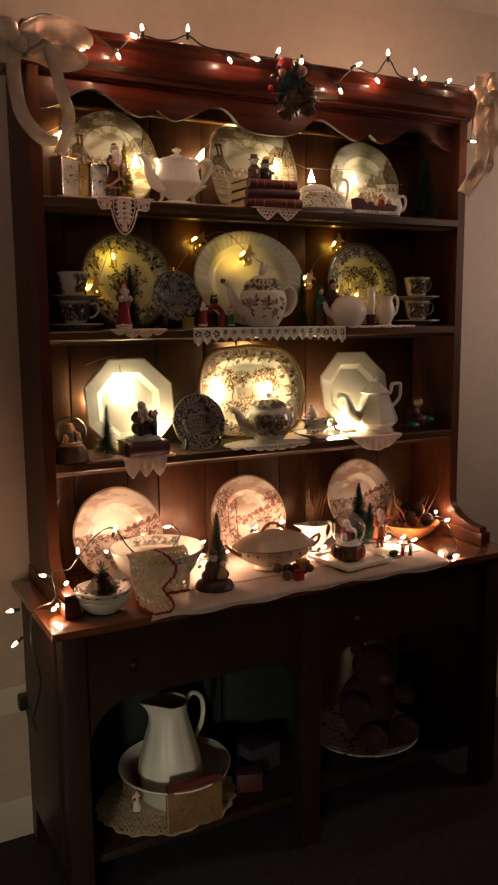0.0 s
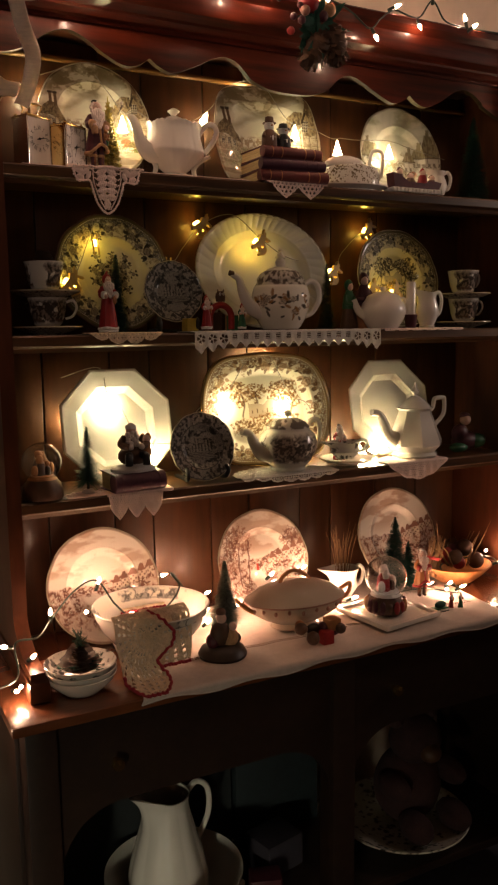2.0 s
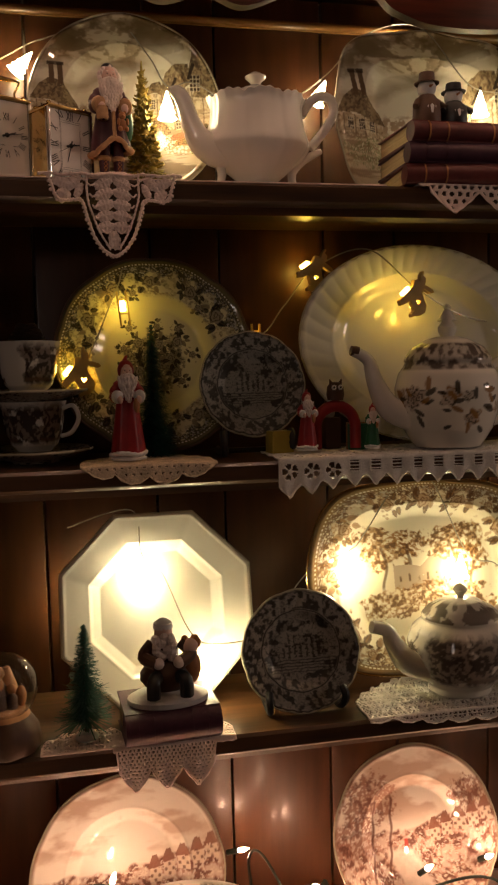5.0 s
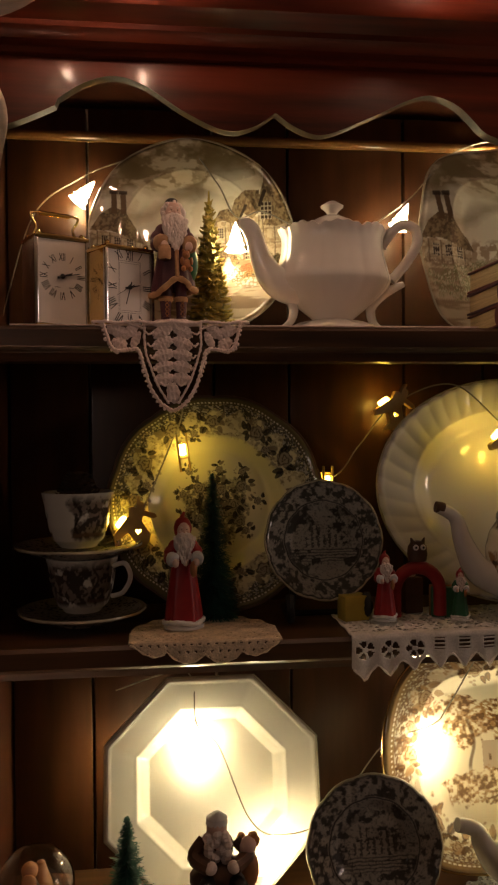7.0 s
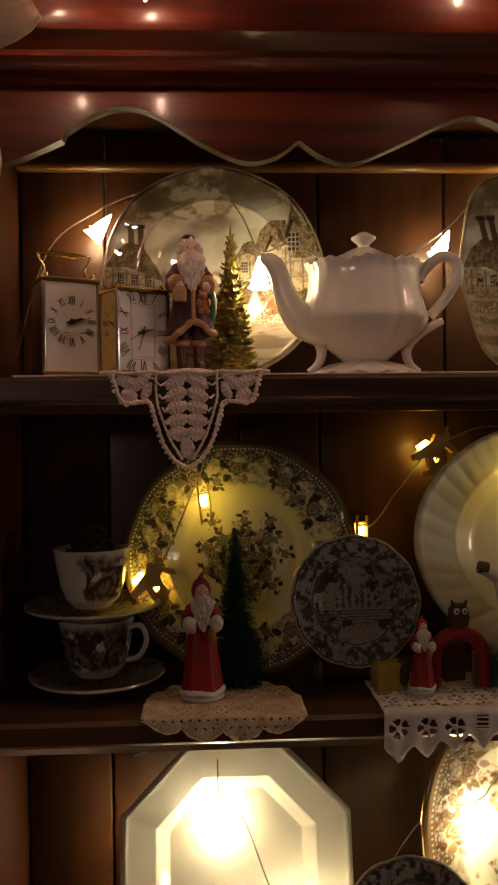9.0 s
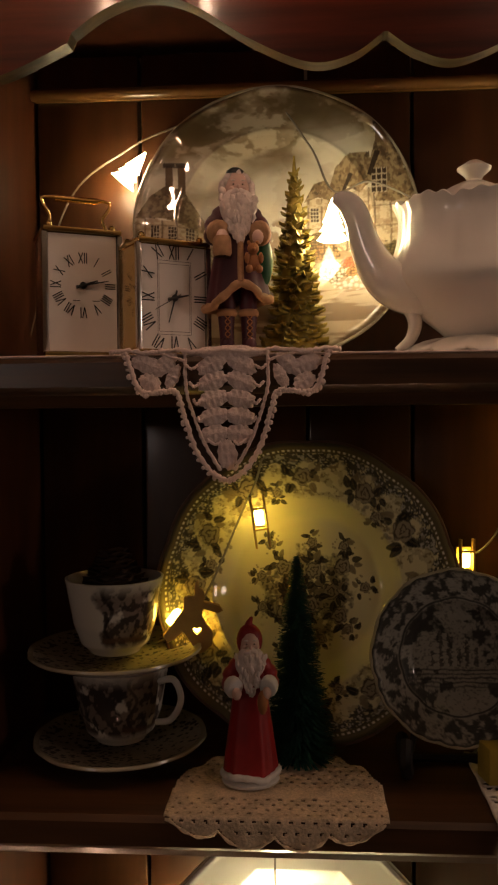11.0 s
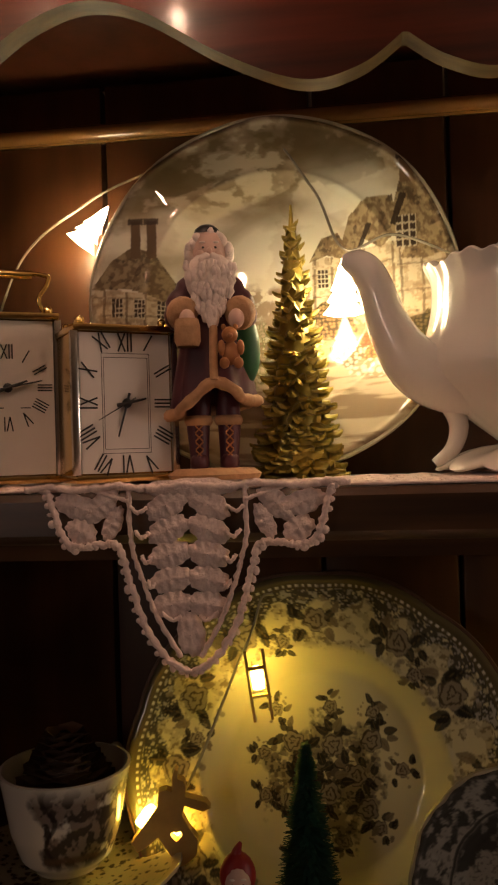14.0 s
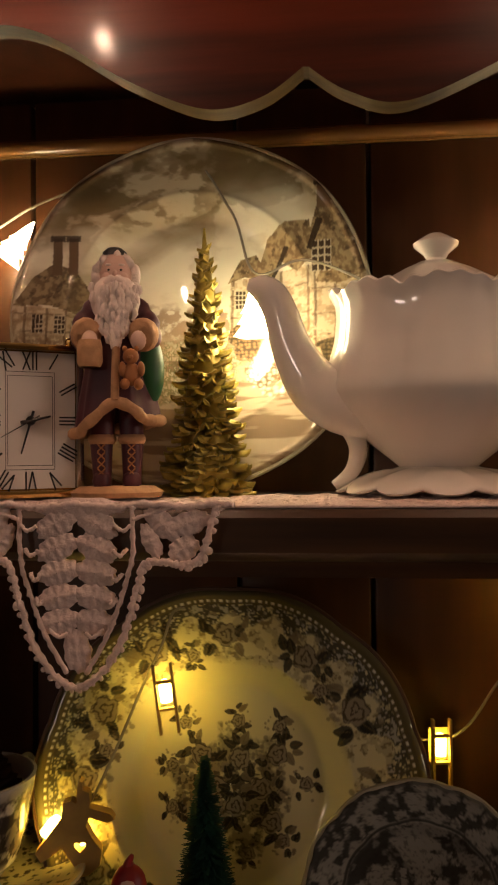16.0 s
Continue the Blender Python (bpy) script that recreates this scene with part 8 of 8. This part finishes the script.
for k in range(5):
    for sx in (-1, 1):
        part("leaf", leafpad(sx * (0.0108 - 0.0004 * k), 0.0095 + 0.0127 * k, 0.0118 - 0.0003 * k, 0.0068, sx * (-0.5, -0.42, -0.25, -0.2, -0.12)[k]), LACE, cro, smooth=180)
part("leaf", leafpad(0, 0.0755, 0.0072, 0.0115, 0.12), LACE, cro, smooth=180)
part("leaf", leafpad(0.002, 0.001, 0.026, 0.005, 0.0), LACE, cro, smooth=180)
for sx in (-1, 1):
    for u, w, a, b, t in ((0.0585, 0.0095, 0.0125, 0.0062, 0.3), (0.0455, 0.0095, 0.0115, 0.006, -0.75), (0.0395, 0.0185, 0.0098, 0.0046, -1.15), (0.0565, 0.0225, 0.0085, 0.0064, 0.5)):
        part("leaf", leafpad(sx * u, w, a, b, sx * t), LACE, cro, smooth=180)
    rim_line = [(sx * 0.074, -0.001, 0.0), (sx * 0.0705, -0.001, -0.012), (sx * 0.0655, -0.001, -0.026), (sx * 0.057, -0.001, -0.0305), (sx * 0.046, -0.001, -0.029), (sx * 0.0365, -0.001, -0.030), (sx * 0.0325, -0.001, -0.042), (sx * 0.0285, -0.001, -0.056), (sx * 0.0225, -0.001, -0.073), (sx * 0.0115, -0.001, -0.088), (0, -0.001, -0.0945)]
    border = curve(rim_line, 90)
    part("edging", yarn(rim_line, 0.0019, 90, 3), LACE, cro, smooth=180)
    pic, g = Shape(), random.Random(12 + sx)
    for i, p in enumerate(border[::3]):
        out = Vector((sx * 0.85, -0.15, -0.5)).normalized()
        w = g.uniform(0.0011, 0.0018)
        pic.ball(p + out * g.uniform(0.0012, 0.0028), (w * g.uniform(0.9, 1.5), w * 0.8, w * g.uniform(0.9, 1.5)), seg=8, rings=6)
    tagged(part("picot_edge", pic, LACE, cro, smooth=180), kind="stuff")
    part("inner_cord", yarn([(sx * 0.0300, -0.001, 0), (sx * 0.0298, -0.001, -0.026), (sx * 0.0245, -0.001, -0.046), (sx * 0.017, -0.001, -0.066), (sx * 0.005, -0.001, -0.087)], 0.0013, 44, 5), LACE, cro, smooth=180)
    part("cord", yarn([(sx * 0.052, -0.001, 0.0), (sx * 0.041, -0.001, -0.004), (sx * 0.03, -0.002, -0.007)], 0.0011, 16, 6), LACE, cro, smooth=180)
    for k in range(4):
        w = 0.0085 + 0.0128 * k
        part("cord", yarn([(sx * (0.021 - 0.001 * k), -0.001, -w - 0.002), (sx * (0.0255 - 0.002 * k), -0.0025, -w - 0.0045), (sx * (0.030 - 0.0028 * k), -0.001, -w - 0.001)], 0.0011, 12, k), LACE, cro, smooth=180)
    part("cord", yarn([(sx * 0.005, -0.001, -0.066), (sx * 0.009, -0.002, -0.068), (sx * 0.0145, -0.001, -0.064)], 0.0011, 12, 9), LACE, cro, smooth=180)
part("hem", yarn([(-0.085 + 0.012 * i, -0.001, 0.001 * math.sin(2 * i)) for i in range(15)], 0.0019, 90, 8), LACE, cro, smooth=180)
fall("crocheted strip lying along the top shelf", 0.50, 1.02, S1, lambda x: 0.0005, lambda u, v: petals(u, v, 0.013), y=YF + 0.003, back=0.12, cell=0.0016, lift=0.0015)

fall("white lace runner with pointed edge on the middle shelf", 0.868, 1.385, S2, lambda x: 0.024 + 0.016 * (1 - abs(2 * math.modf((x - 0.868) / 0.0288)[0] - 1)) ** 1.3 + 0.014 * max(0, (abs(x - 1.1265) - 0.18) / 0.08) ** 0.7, runner_holes, LACEWHITE, back=0.13, name="lace_runner")
fall("pink lace points hanging under old books", 1.06, 1.225, S1, lambda x: points(1.075, 1.21, 2, 0.034, 0.006, 0.8)(x) + 0.004, eyelets, LACE, back=0.06)
fall("grey-pink lace points hanging under a figurine", 0.648, 0.805, S3, lambda x: points(0.655, 0.775, 3, 0.055, 0.026, 0.8)(x) + 0.006, lambda u, v: eyelets(u, v, 0.0052, 0.24), LACE, back=0.06)
fall("cream scalloped doily under a red-robed figurine", 0.622, 0.79, S2, lambda x: 0.012 * max(0, 1 - ((x - 0.71) / 0.085) ** 2) + 0.012 * abs(math.sin((x - 0.622) * 76)) ** 0.6 * max(0, 1 - ((x - 0.706) / 0.088) ** 4), lambda u, v: eyelets(u, v, 0.009, 0.17) | (v < -0.03) & (v > -0.05), CROCHET, back=0.13)
fall("cream scalloped doily under the coffee pot", 1.415, 1.615, S3, lambda x: 0.046 * max(0, 1 - ((x - 1.515) / 0.1) ** 2) + 0.004 * abs(math.sin((x - 1.4) * 66)), lambda u, v: eyelets(u, v, 0.006, 0.22), LACE, back=0.1)
fall("white lace doily under the scenic teapot", 0.985, 1.26, S3, lambda x: 0.012 * max(0, 1 - ((x - 1.14) / 0.12) ** 2) + 0.006 * abs(math.sin((x - 0.98) * 80)), lambda u, v: petals(u, v, 0.014), LACEWHITE, back=0.13, edge=0.002)
fall("small lace mat along the lower shelf", 0.56, 0.68, S3, lambda x: 0.003, lambda u, v: petals(u, v, 0.013), LACE, back=0.06)
fall("narrow lace mat under cups and jugs", 1.40, 1.66, S2, lambda x: 0.005 + 0.003 * abs(math.sin(x * 70)), lambda u, v: eyelets(u, v, 0.01), LACE, back=0.1)

# table runner cloth
A, B = np.meshgrid(np.linspace(0, 1, 60), np.linspace(0, 1, 160), indexing="ij")
yy = 1.846 + 0.436 * np.clip((A - 0.12) / 0.88, 0, 1)
xx = (0.628 + 0.055 * A) + ((1.615 + 0.06 * A) - (0.628 + 0.055 * A)) * B
zz = TZ + 0.003 + 0.0012 * np.sin(xx * 23 + 2) * np.sin(yy * 31) + 0.0012 * np.sin(xx * 61 + yy * 17)
front = np.clip((0.12 - A) / 0.12, 0, 1)
zz = np.where(front > 0, TZ + 0.003 - front * (0.012 + 0.004 * np.sin(xx * 34) + 0.003 * np.sin(xx * 9)), np.maximum(zz, TZ + 0.002))
cloth_ob = thick(solid("table_runner", Shape().grid(np.stack([xx, yy - np.clip(front * 4, 0, 1) * 0.005, zz], -1)), LINEN, "white linen runner along the dresser top", "table runner", smooth=180), 0.0012)
threads = Shape()
for i in range(4, 156):
    for j in (22, 23):
        x, y, z = xx[j, i], yy[j, i], zz[j, i]
        threads.box(x - 0.0016, x + 0.0016, y - 0.0012, y + 0.0012, z + 0.0004, z + 0.0016)
tagged(part("drawn_thread", threads, WICKER, cloth_ob, "row of drawn-thread stitches", smooth=0), kind="stuff")
part("hem", Shape().tube([(xx[0, i], yy[0, i] - 0.006, zz[0, i]) for i in range(0, 160, 2)], 0.0016, 6), LINEN, cloth_ob, "stitched front hem")

# crochet cloth draped over the bowl's rim
cl = thing("crochet_cloth", "cream crochet cloth with crimson edging draped from the bowl", "crochet cloth")
def drape(rows, n, seed, name, wave):
    """A crocheted panel; rows: y, z, left x and right x down its length. Returns its grid."""
    rows = np.array(rows)
    va, ua = np.meshgrid(np.linspace(0, 1, 150), np.linspace(0, 1, n), indexing="ij")
    kk = np.linspace(0, 1, len(rows))
    py, pz, xl, xr = (np.interp(va, kk, rows[:, i]) for i in range(4))
    for _ in range(8):
        for q in (py, pz, xl, xr):
            q[1:-1] = 0.25 * q[:-2] + 0.5 * q[1:-1] + 0.25 * q[2:]
    px = xl + (xr - xl) * ua
    py = py - wave * np.sin(ua * 7 + seed + va * 2) * np.sin(math.pi * np.clip(va * 1.2, 0, 1))
    pz = np.maximum(pz, TZ + 0.005)
    fan = np.mod(np.hypot((ua - 0.5) * 1.2, va * 2.0 - 0.9) * 9, 1)
    ray = np.sin(np.arctan2(va * 2.0 - 0.9, (ua - 0.5) * 1.2) * 26)
    net = (fan < 0.42) | (ray > -0.45) | (va < 0.06) | (ua < 0.03) | (ua > 0.97)
    P = np.stack([px, py, pz], -1)
    thick(part(name, Shape().grid(P, keep=net[:-1, :-1]), CROCHET, cl, smooth=180), 0.0018)
    return P


def hem(P):
    return Shape().tube([Vector(p) + Vector((0.0016 * math.sin(i * 1.3), -0.003, 0.0022 * math.cos(i * 1.9))) for i, p in enumerate(P)], [0.0032 + 0.0007 * math.sin(i * 1.9) for i in range(len(P))], 7)


PA = drape([(2.05, 0.90, 0.65, 0.71), (2.01, 0.925, 0.635, 0.705), (1.975, 0.958, 0.61, 0.69), (1.935, 0.955, 0.604, 0.705), (1.925, 0.92, 0.604, 0.735), (1.922, 0.893, 0.608, 0.727), (1.92, 0.865, 0.613, 0.690), (1.912, 0.832, 0.618, 0.714), (1.885, 0.826, 0.626, 0.71), (1.846, 0.824, 0.642, 0.685)], 84, 1, "front_panel", 0.006)
PB = drape([(2.15, 0.905, 0.69, 0.80), (2.11, 0.875, 0.68, 0.80), (2.06, 0.872, 0.68, 0.795), (2.02, 0.905, 0.68, 0.79), (1.985, 0.957, 0.68, 0.784), (1.95, 0.95, 0.68, 0.782), (1.943, 0.91, 0.68, 0.785), (1.94, 0.87, 0.675, 0.782), (1.936, 0.842, 0.675, 0.776)], 84, 3, "back_panel", 0.004)
for line in (PA[14:, -1][::2], PA[-1, ::2], PB[-1, ::2], PB[4, ::2], PA[110:, 0][::2]):
    part("edging", hem(line), CRIMSON, cl, "crimson crocheted edge")

# ---- ribbons ----


def band(points, width, side, n=36, curl=0.3):
    """A ribbon strip along points, its width along side, slightly curled."""
    p = curve(points, n)
    rows = []
    for i, q in enumerate(p):
        d = (p[min(i + 1, len(p) - 1)] - p[max(i - 1, 0)]).normalized()
        s = Vector(side)
        s = (s - d * s.dot(d)).normalized()
        nrm = d.cross(s)
        rows.append([tuple(q + s * width * e + nrm * width * curl * (e * e * 4 - 0.5) * math.sin(i * 0.5)) for e in np.linspace(-0.5, 0.5, 7)])
    return Shape().grid(np.array(rows))


def bow(label, x, y, z, parts):
    t = thing("ribbon_bow", label, "ribbon bow", pose(x, y, z), "ribbon bows on the cornice")
    for name, pts, w, side in parts:
        thick(part(name, band(pts, w, side), RIBBON, t, smooth=180), 0.0008)
    part("knot", Shape().ball((0, -0.008, 0), (0.018, 0.014, 0.02), seg=14), RIBBON, t)


bow("sheer beige ribbon bow tied at the cornice end", 0.40, 2.0, 2.222, [
    ("loop", [(0, 0, 0), (0.045, -0.012, 0.03), (0.095, -0.02, 0.042), (0.135, -0.028, 0.022), (0.138, -0.016, -0.006), (0.095, -0.006, -0.02), (0.05, 0.0, -0.004), (0, 0, 0)], 0.06, (0.25, -0.25, 1)),
    ("loop", [(0, 0, 0), (-0.025, -0.02, 0.022), (-0.06, -0.024, 0.022), (-0.075, -0.012, -0.015), (-0.035, -0.008, -0.02), (0, 0, 0)], 0.05, (-0.2, -0.35, 1)),
    ("tail", [(-0.004, -0.004, 0), (-0.022, -0.014, -0.06), (-0.012, -0.016, -0.14), (0.010, -0.016, -0.185), (0.04, -0.014, -0.208), (0.075, -0.01, -0.216)], 0.034, (1, -0.5, 0.3)),
    ("tail", [(0.01, -0.004, 0.0), (0.055, -0.012, 0.006), (0.079, -0.018, -0.055), (0.092, -0.018, -0.105), (0.106, -0.016, -0.15), (0.102, -0.012, -0.19), (0.08, -0.008, -0.24)], 0.03, (1, -0.6, 0.1))])
bow("sheer beige ribbon hanging from the cornice end", 1.85, 2.0, 2.255, [
    ("loop", [(0, 0, 0), (-0.034, -0.016, 0.03), (-0.02, -0.02, 0.068), (0.012, -0.015, 0.066), (0.024, -0.006, 0.02), (0, 0, 0)], 0.04, (1, -0.6, 0.1)),
    ("loop", [(0, 0, 0), (0.04, -0.02, 0.014), (0.085, -0.02, 0.006), (0.09, -0.01, -0.02), (0.04, 0, -0.016), (0, 0, 0)], 0.035, (0.2, -0.35, 1)),
    ("tail", [(0, 0, 0), (-0.022, -0.012, -0.08), (-0.012, -0.014, -0.15), (-0.03, -0.012, -0.22), (-0.085, -0.014, -0.295)], 0.045, (1, -0.4, 0.0)),
    ("tail", [(0, 0, 0), (0.022, -0.012, -0.07), (0.026, -0.014, -0.13), (0.01, -0.012, -0.19), (-0.01, -0.012, -0.23)], 0.045, (1, -0.4, 0.0))])

# ---- garland pick on the cornice ----
spray = thing("berry_spray", "festive spray of red baubles, berries and a cone", "decoration", pose(1.138, 2.0, 2.217))
part("bauble", Shape().ball((-0.02, -0.01, 0.045), 0.024, seg=24, rings=14), RED, spray, "shiny red bauble")
for c, r, mt in (((-0.06, -0.012, 0.012), 0.008, MAROON), ((-0.048, -0.02, 0.034), 0.007, MAROON), ((-0.066, -0.01, -0.018), 0.009, RED), ((-0.05, -0.03, 0.0), 0.009, MAROON), ((-0.04, -0.028, 0.022), 0.011, BLUSH), ((0.028, -0.02, 0.035), 0.014, FLEECE), ((0.01, -0.02, 0.02), 0.012, MAROON)):
    part("berry", Shape().ball(c, r, seg=14, rings=9), mt, spray)
g3 = random.Random(5)
lf = Shape()
for k in range(60):
    a, l = g3.uniform(0, 6.28), g3.uniform(0.03, 0.075)
    d = Vector((math.cos(a), -0.25, math.sin(a) * 0.9)).normalized()
    q = d.cross(Vector((0, 1, 0))).normalized() * g3.uniform(0.006, 0.011)
    b = Vector((g3.uniform(-0.02, 0.02), g3.uniform(-0.015, 0.0), g3.uniform(-0.03, 0.02)))
    lf.add([b, b + d * l * 0.5 + q, b + d * l, b + d * l * 0.5 - q + Vector((0, -0.004, 0))], [(0, 1, 2), (0, 2, 3)])
tagged(part("foliage", lf, PINE, spray, "dark leaves", smooth=0), kind="stuff")
co = Shape().ball((0, 0, 0), (0.03, 0.024, 0.034))
for k in range(70):
    t, a = k / 70, k * 2.4
    c = Vector((math.sin(math.pi * t) * math.cos(a), math.sin(math.pi * t) * math.sin(a) * 0.8, math.cos(math.pi * t) * 1.1)) * 0.032
    q = Vector((-math.sin(a), math.cos(a), 0)) * 0.007
    co.add([c * 0.8 - q, c * 0.8 + q, c * 1.3 + q * 0.8 + Vector((0, 0, -0.006)), c * 1.3 - q * 0.8 + Vector((0, 0, -0.006))], [(0, 1, 2, 3)])
part("cone", co, CONE, spray, "frosted pine cone", m=pose(0.045, -0.015, -0.03))
part("cone", co, CONE, spray, "frosted pine cone", m=pose(0.0, -0.01, -0.045, 20, 30, 0))

# ---- under the table ----
pitcher = thing("pitcher", "tall white panelled wash pitcher standing in a basin", "pitcher", pose(0.757, 2.06, 0.182, 0, 0, 10))
turn = np.linspace(0, 2 * np.pi, 120, endpoint=False)
pear = curve([(0.058, 0.0, 0), (0.072, 0.006, 0), (0.09, 0.035, 0), (0.095, 0.075, 0), (0.088, 0.12, 0), (0.073, 0.175, 0), (0.058, 0.23, 0), (0.052, 0.262, 0), (0.056, 0.285, 0)], 40)
rows = []
for r, z in [(p.x, p.y) for p in pear] + [(p.x - 0.004, p.y) for p in pear[:18:-1]]:
    lip = max(0.0, (z - 0.2) / 0.085)
    beak = np.maximum(0, np.cos(turn - math.pi))
    panel = 1 + 0.035 * (np.abs(np.cos(5 * turn)) - 0.6) * (1 - 0.6 * lip)
    rows.append(np.stack([r * panel * (1 + 0.75 * lip ** 2 * beak ** 5) * np.cos(turn), r * panel * np.sin(turn), z + 0.022 * lip ** 2 * beak ** 3], -1))
part("body", Shape().grid(np.array(rows), wrap=True), WHITE, pitcher, smooth=60)
part("handle", loop([(0.05, 0, 0.262), (0.085, 0, 0.285), (0.118, 0, 0.255), (0.118, 0, 0.19), (0.085, 0, 0.135)], 0.0075), WHITE, pitcher)
basin = thing("wash_basin", "wide white wash basin on a lace cloth", "basin", pose(0.772, 2.06, 0.155))
part("wall", Shape().lathe([(0.075, 0.03), (0.08, 0.0), (0.085, 0.004), (0.13, 0.05), (0.152, 0.1), (0.168, 0.112), (0.167, 0.116), (0.148, 0.104), (0.12, 0.05), (0.075, 0.022), (0.0, 0.02)], 56), WHITE, basin)
lc = np.linspace(0, 2 * math.pi, 420, endpoint=False)
rr_ = np.linspace(0.02, 1, 60)
R_, T_ = np.meshgrid(rr_, lc, indexing="ij")
Rad = 0.215 * R_ * (1 + 0.02 * np.cos(T_ * 24) * (R_ > 0.9))
tray = Shape().grid(np.stack([Rad * np.cos(T_), 0.84 * Rad * np.sin(T_), 0.0 + 0.004 * R_ ** 4 * np.cos(T_ * 9) - 0.004 * (R_ > 0.93)], -1), wrap=True, keep=(petals(Rad * np.cos(T_), Rad * np.sin(T_), 0.012) | (R_ < 0.5) | (R_ > 0.93))[:-1])
thick(solid("lace_mat", tray, CROCHET, "round cream lace mat under the basin", "lace", pose(0.755, 2.085, 0.149), smooth=180))
old = thing("book", "old book with a red-brown spine standing beside the basin", "book", pose(0.77, 1.915, 0.153, 0, 0, -3))
part("pages", Shape().box(-0.078, 0.078, -0.009, 0.009, 0.0, 0.122, bevel=0.002), PAGES, old)
part("cover", Shape().box(-0.081, 0.081, -0.0125, -0.0095, 0.0, 0.128, bevel=0.001).box(-0.081, 0.081, 0.0095, 0.0125, 0.0, 0.128, bevel=0.001), WICKER, old, "faded tan cover")
part("spine", Shape().tube([(-0.081, 0, 0.124), (0.081, 0, 0.124)], 0.0135, 14), LEATHER, old, "red-brown spine")
rb = thing("bowl", "wide pale bowl in the dark under the table", "bowl", pose(1.47, 2.08, 0.142))
part("wall", Shape().lathe([(0.07, 0), (0.075, 0.003), (0.14, 0.025), (0.19, 0.05), (0.187, 0.053), (0.13, 0.03), (0.0, 0.014)], 48), GREYPRINT, rb)
PLUSH = material("dark_plush", (0.05, 0.02, 0.02), 0.95, scale=250, vary=0.4, bump=1.0)
ted = thing("plush_toy", "dark plush toy sitting in a bowl", "soft toy", pose(1.49, 2.08, 0.17))
part("body", Shape().ball((0, 0, 0.11), (0.1, 0.085, 0.11), seg=20, rings=14), PLUSH, ted)
head = part("head", Shape().ball((0.01, -0.02, 0.25), (0.075, 0.07, 0.07), seg=20, rings=14), PLUSH, ted)
part("muzzle", Shape().ball((0.01, -0.085, 0.235), (0.032, 0.03, 0.026)), BROWN, head, "brown muzzle")
for c, r, nm in (((-0.05, -0.01, 0.315), (0.026, 0.026, 0.026), "ear"), ((0.065, -0.01, 0.315), (0.026, 0.026, 0.026), "ear"), ((-0.09, -0.06, 0.15), (0.035, 0.06, 0.035), "arm"), ((0.1, -0.06, 0.15), (0.035, 0.06, 0.035), "arm"), ((-0.055, -0.11, 0.05), (0.04, 0.06, 0.04), "leg"), ((0.075, -0.11, 0.05), (0.04, 0.06, 0.04), "leg")):
    part(nm, Shape().ball(c, r), PLUSH, head if nm == "ear" else ted)
box = Shape().box(-0.06, 0.06, -0.05, 0.05, 0, 0.09, bevel=0.006)
solid("gift_box", box, material("dark_wrap", (0.05, 0.045, 0.06), 0.5), "dark wrapped box under the table", "box", pose(1.08, 2.12, 0.142, 0, 0, 12))
solid("gift_box", Shape().box(-0.04, 0.04, -0.03, 0.03, 0, 0.06, bevel=0.005), MAROON, "dark red wrapped box under the table", "box", pose(1.0, 2.02, 0.142, 0, 0, -20))

# Guessed dark boxes, sized to cover the bright wall behind the pitcher.
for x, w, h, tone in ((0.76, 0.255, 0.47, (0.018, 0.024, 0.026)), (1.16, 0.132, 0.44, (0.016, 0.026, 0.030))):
    crate = thing("dark_box", "dark box shape hiding the wall under the table", "box", pose(x, 2.275, 0.142))
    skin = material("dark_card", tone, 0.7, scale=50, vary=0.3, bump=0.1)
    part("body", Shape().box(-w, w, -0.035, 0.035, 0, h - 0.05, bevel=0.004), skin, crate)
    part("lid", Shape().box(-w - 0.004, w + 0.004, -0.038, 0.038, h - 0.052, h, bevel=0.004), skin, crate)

# ---- wall socket ----
so = thing("wall_socket", "white double wall socket with a black plug", "socket", pose(0.36, WALL, 0.445))
part("plate", Shape().box(-0.073, 0.073, -0.009, 0, -0.043, 0.043, bevel=0.003), SKIRT, so)
for sx in (-0.04, 0.03):
    part("switch", Shape().box(sx - 0.006, sx + 0.006, -0.013, -0.009, 0.015, 0.028, bevel=0.001), SKIRT, so)
plug = thing("plug", "black plug with a hanging cable", "plug", pose(0.395, WALL - 0.01, 0.445))
part("body", Shape().box(-0.022, 0.022, -0.036, 0, -0.025, 0.02, bevel=0.006), BLACK, plug)
part("cord", Shape().tube(curve([(0, -0.02, -0.02), (0.004, -0.03, -0.06), (0.0, -0.05, -0.02), (-0.02, -0.14, 0.03), (-0.035, -0.32, 0.06)], 30), 0.0026, 6), BLACK, plug)
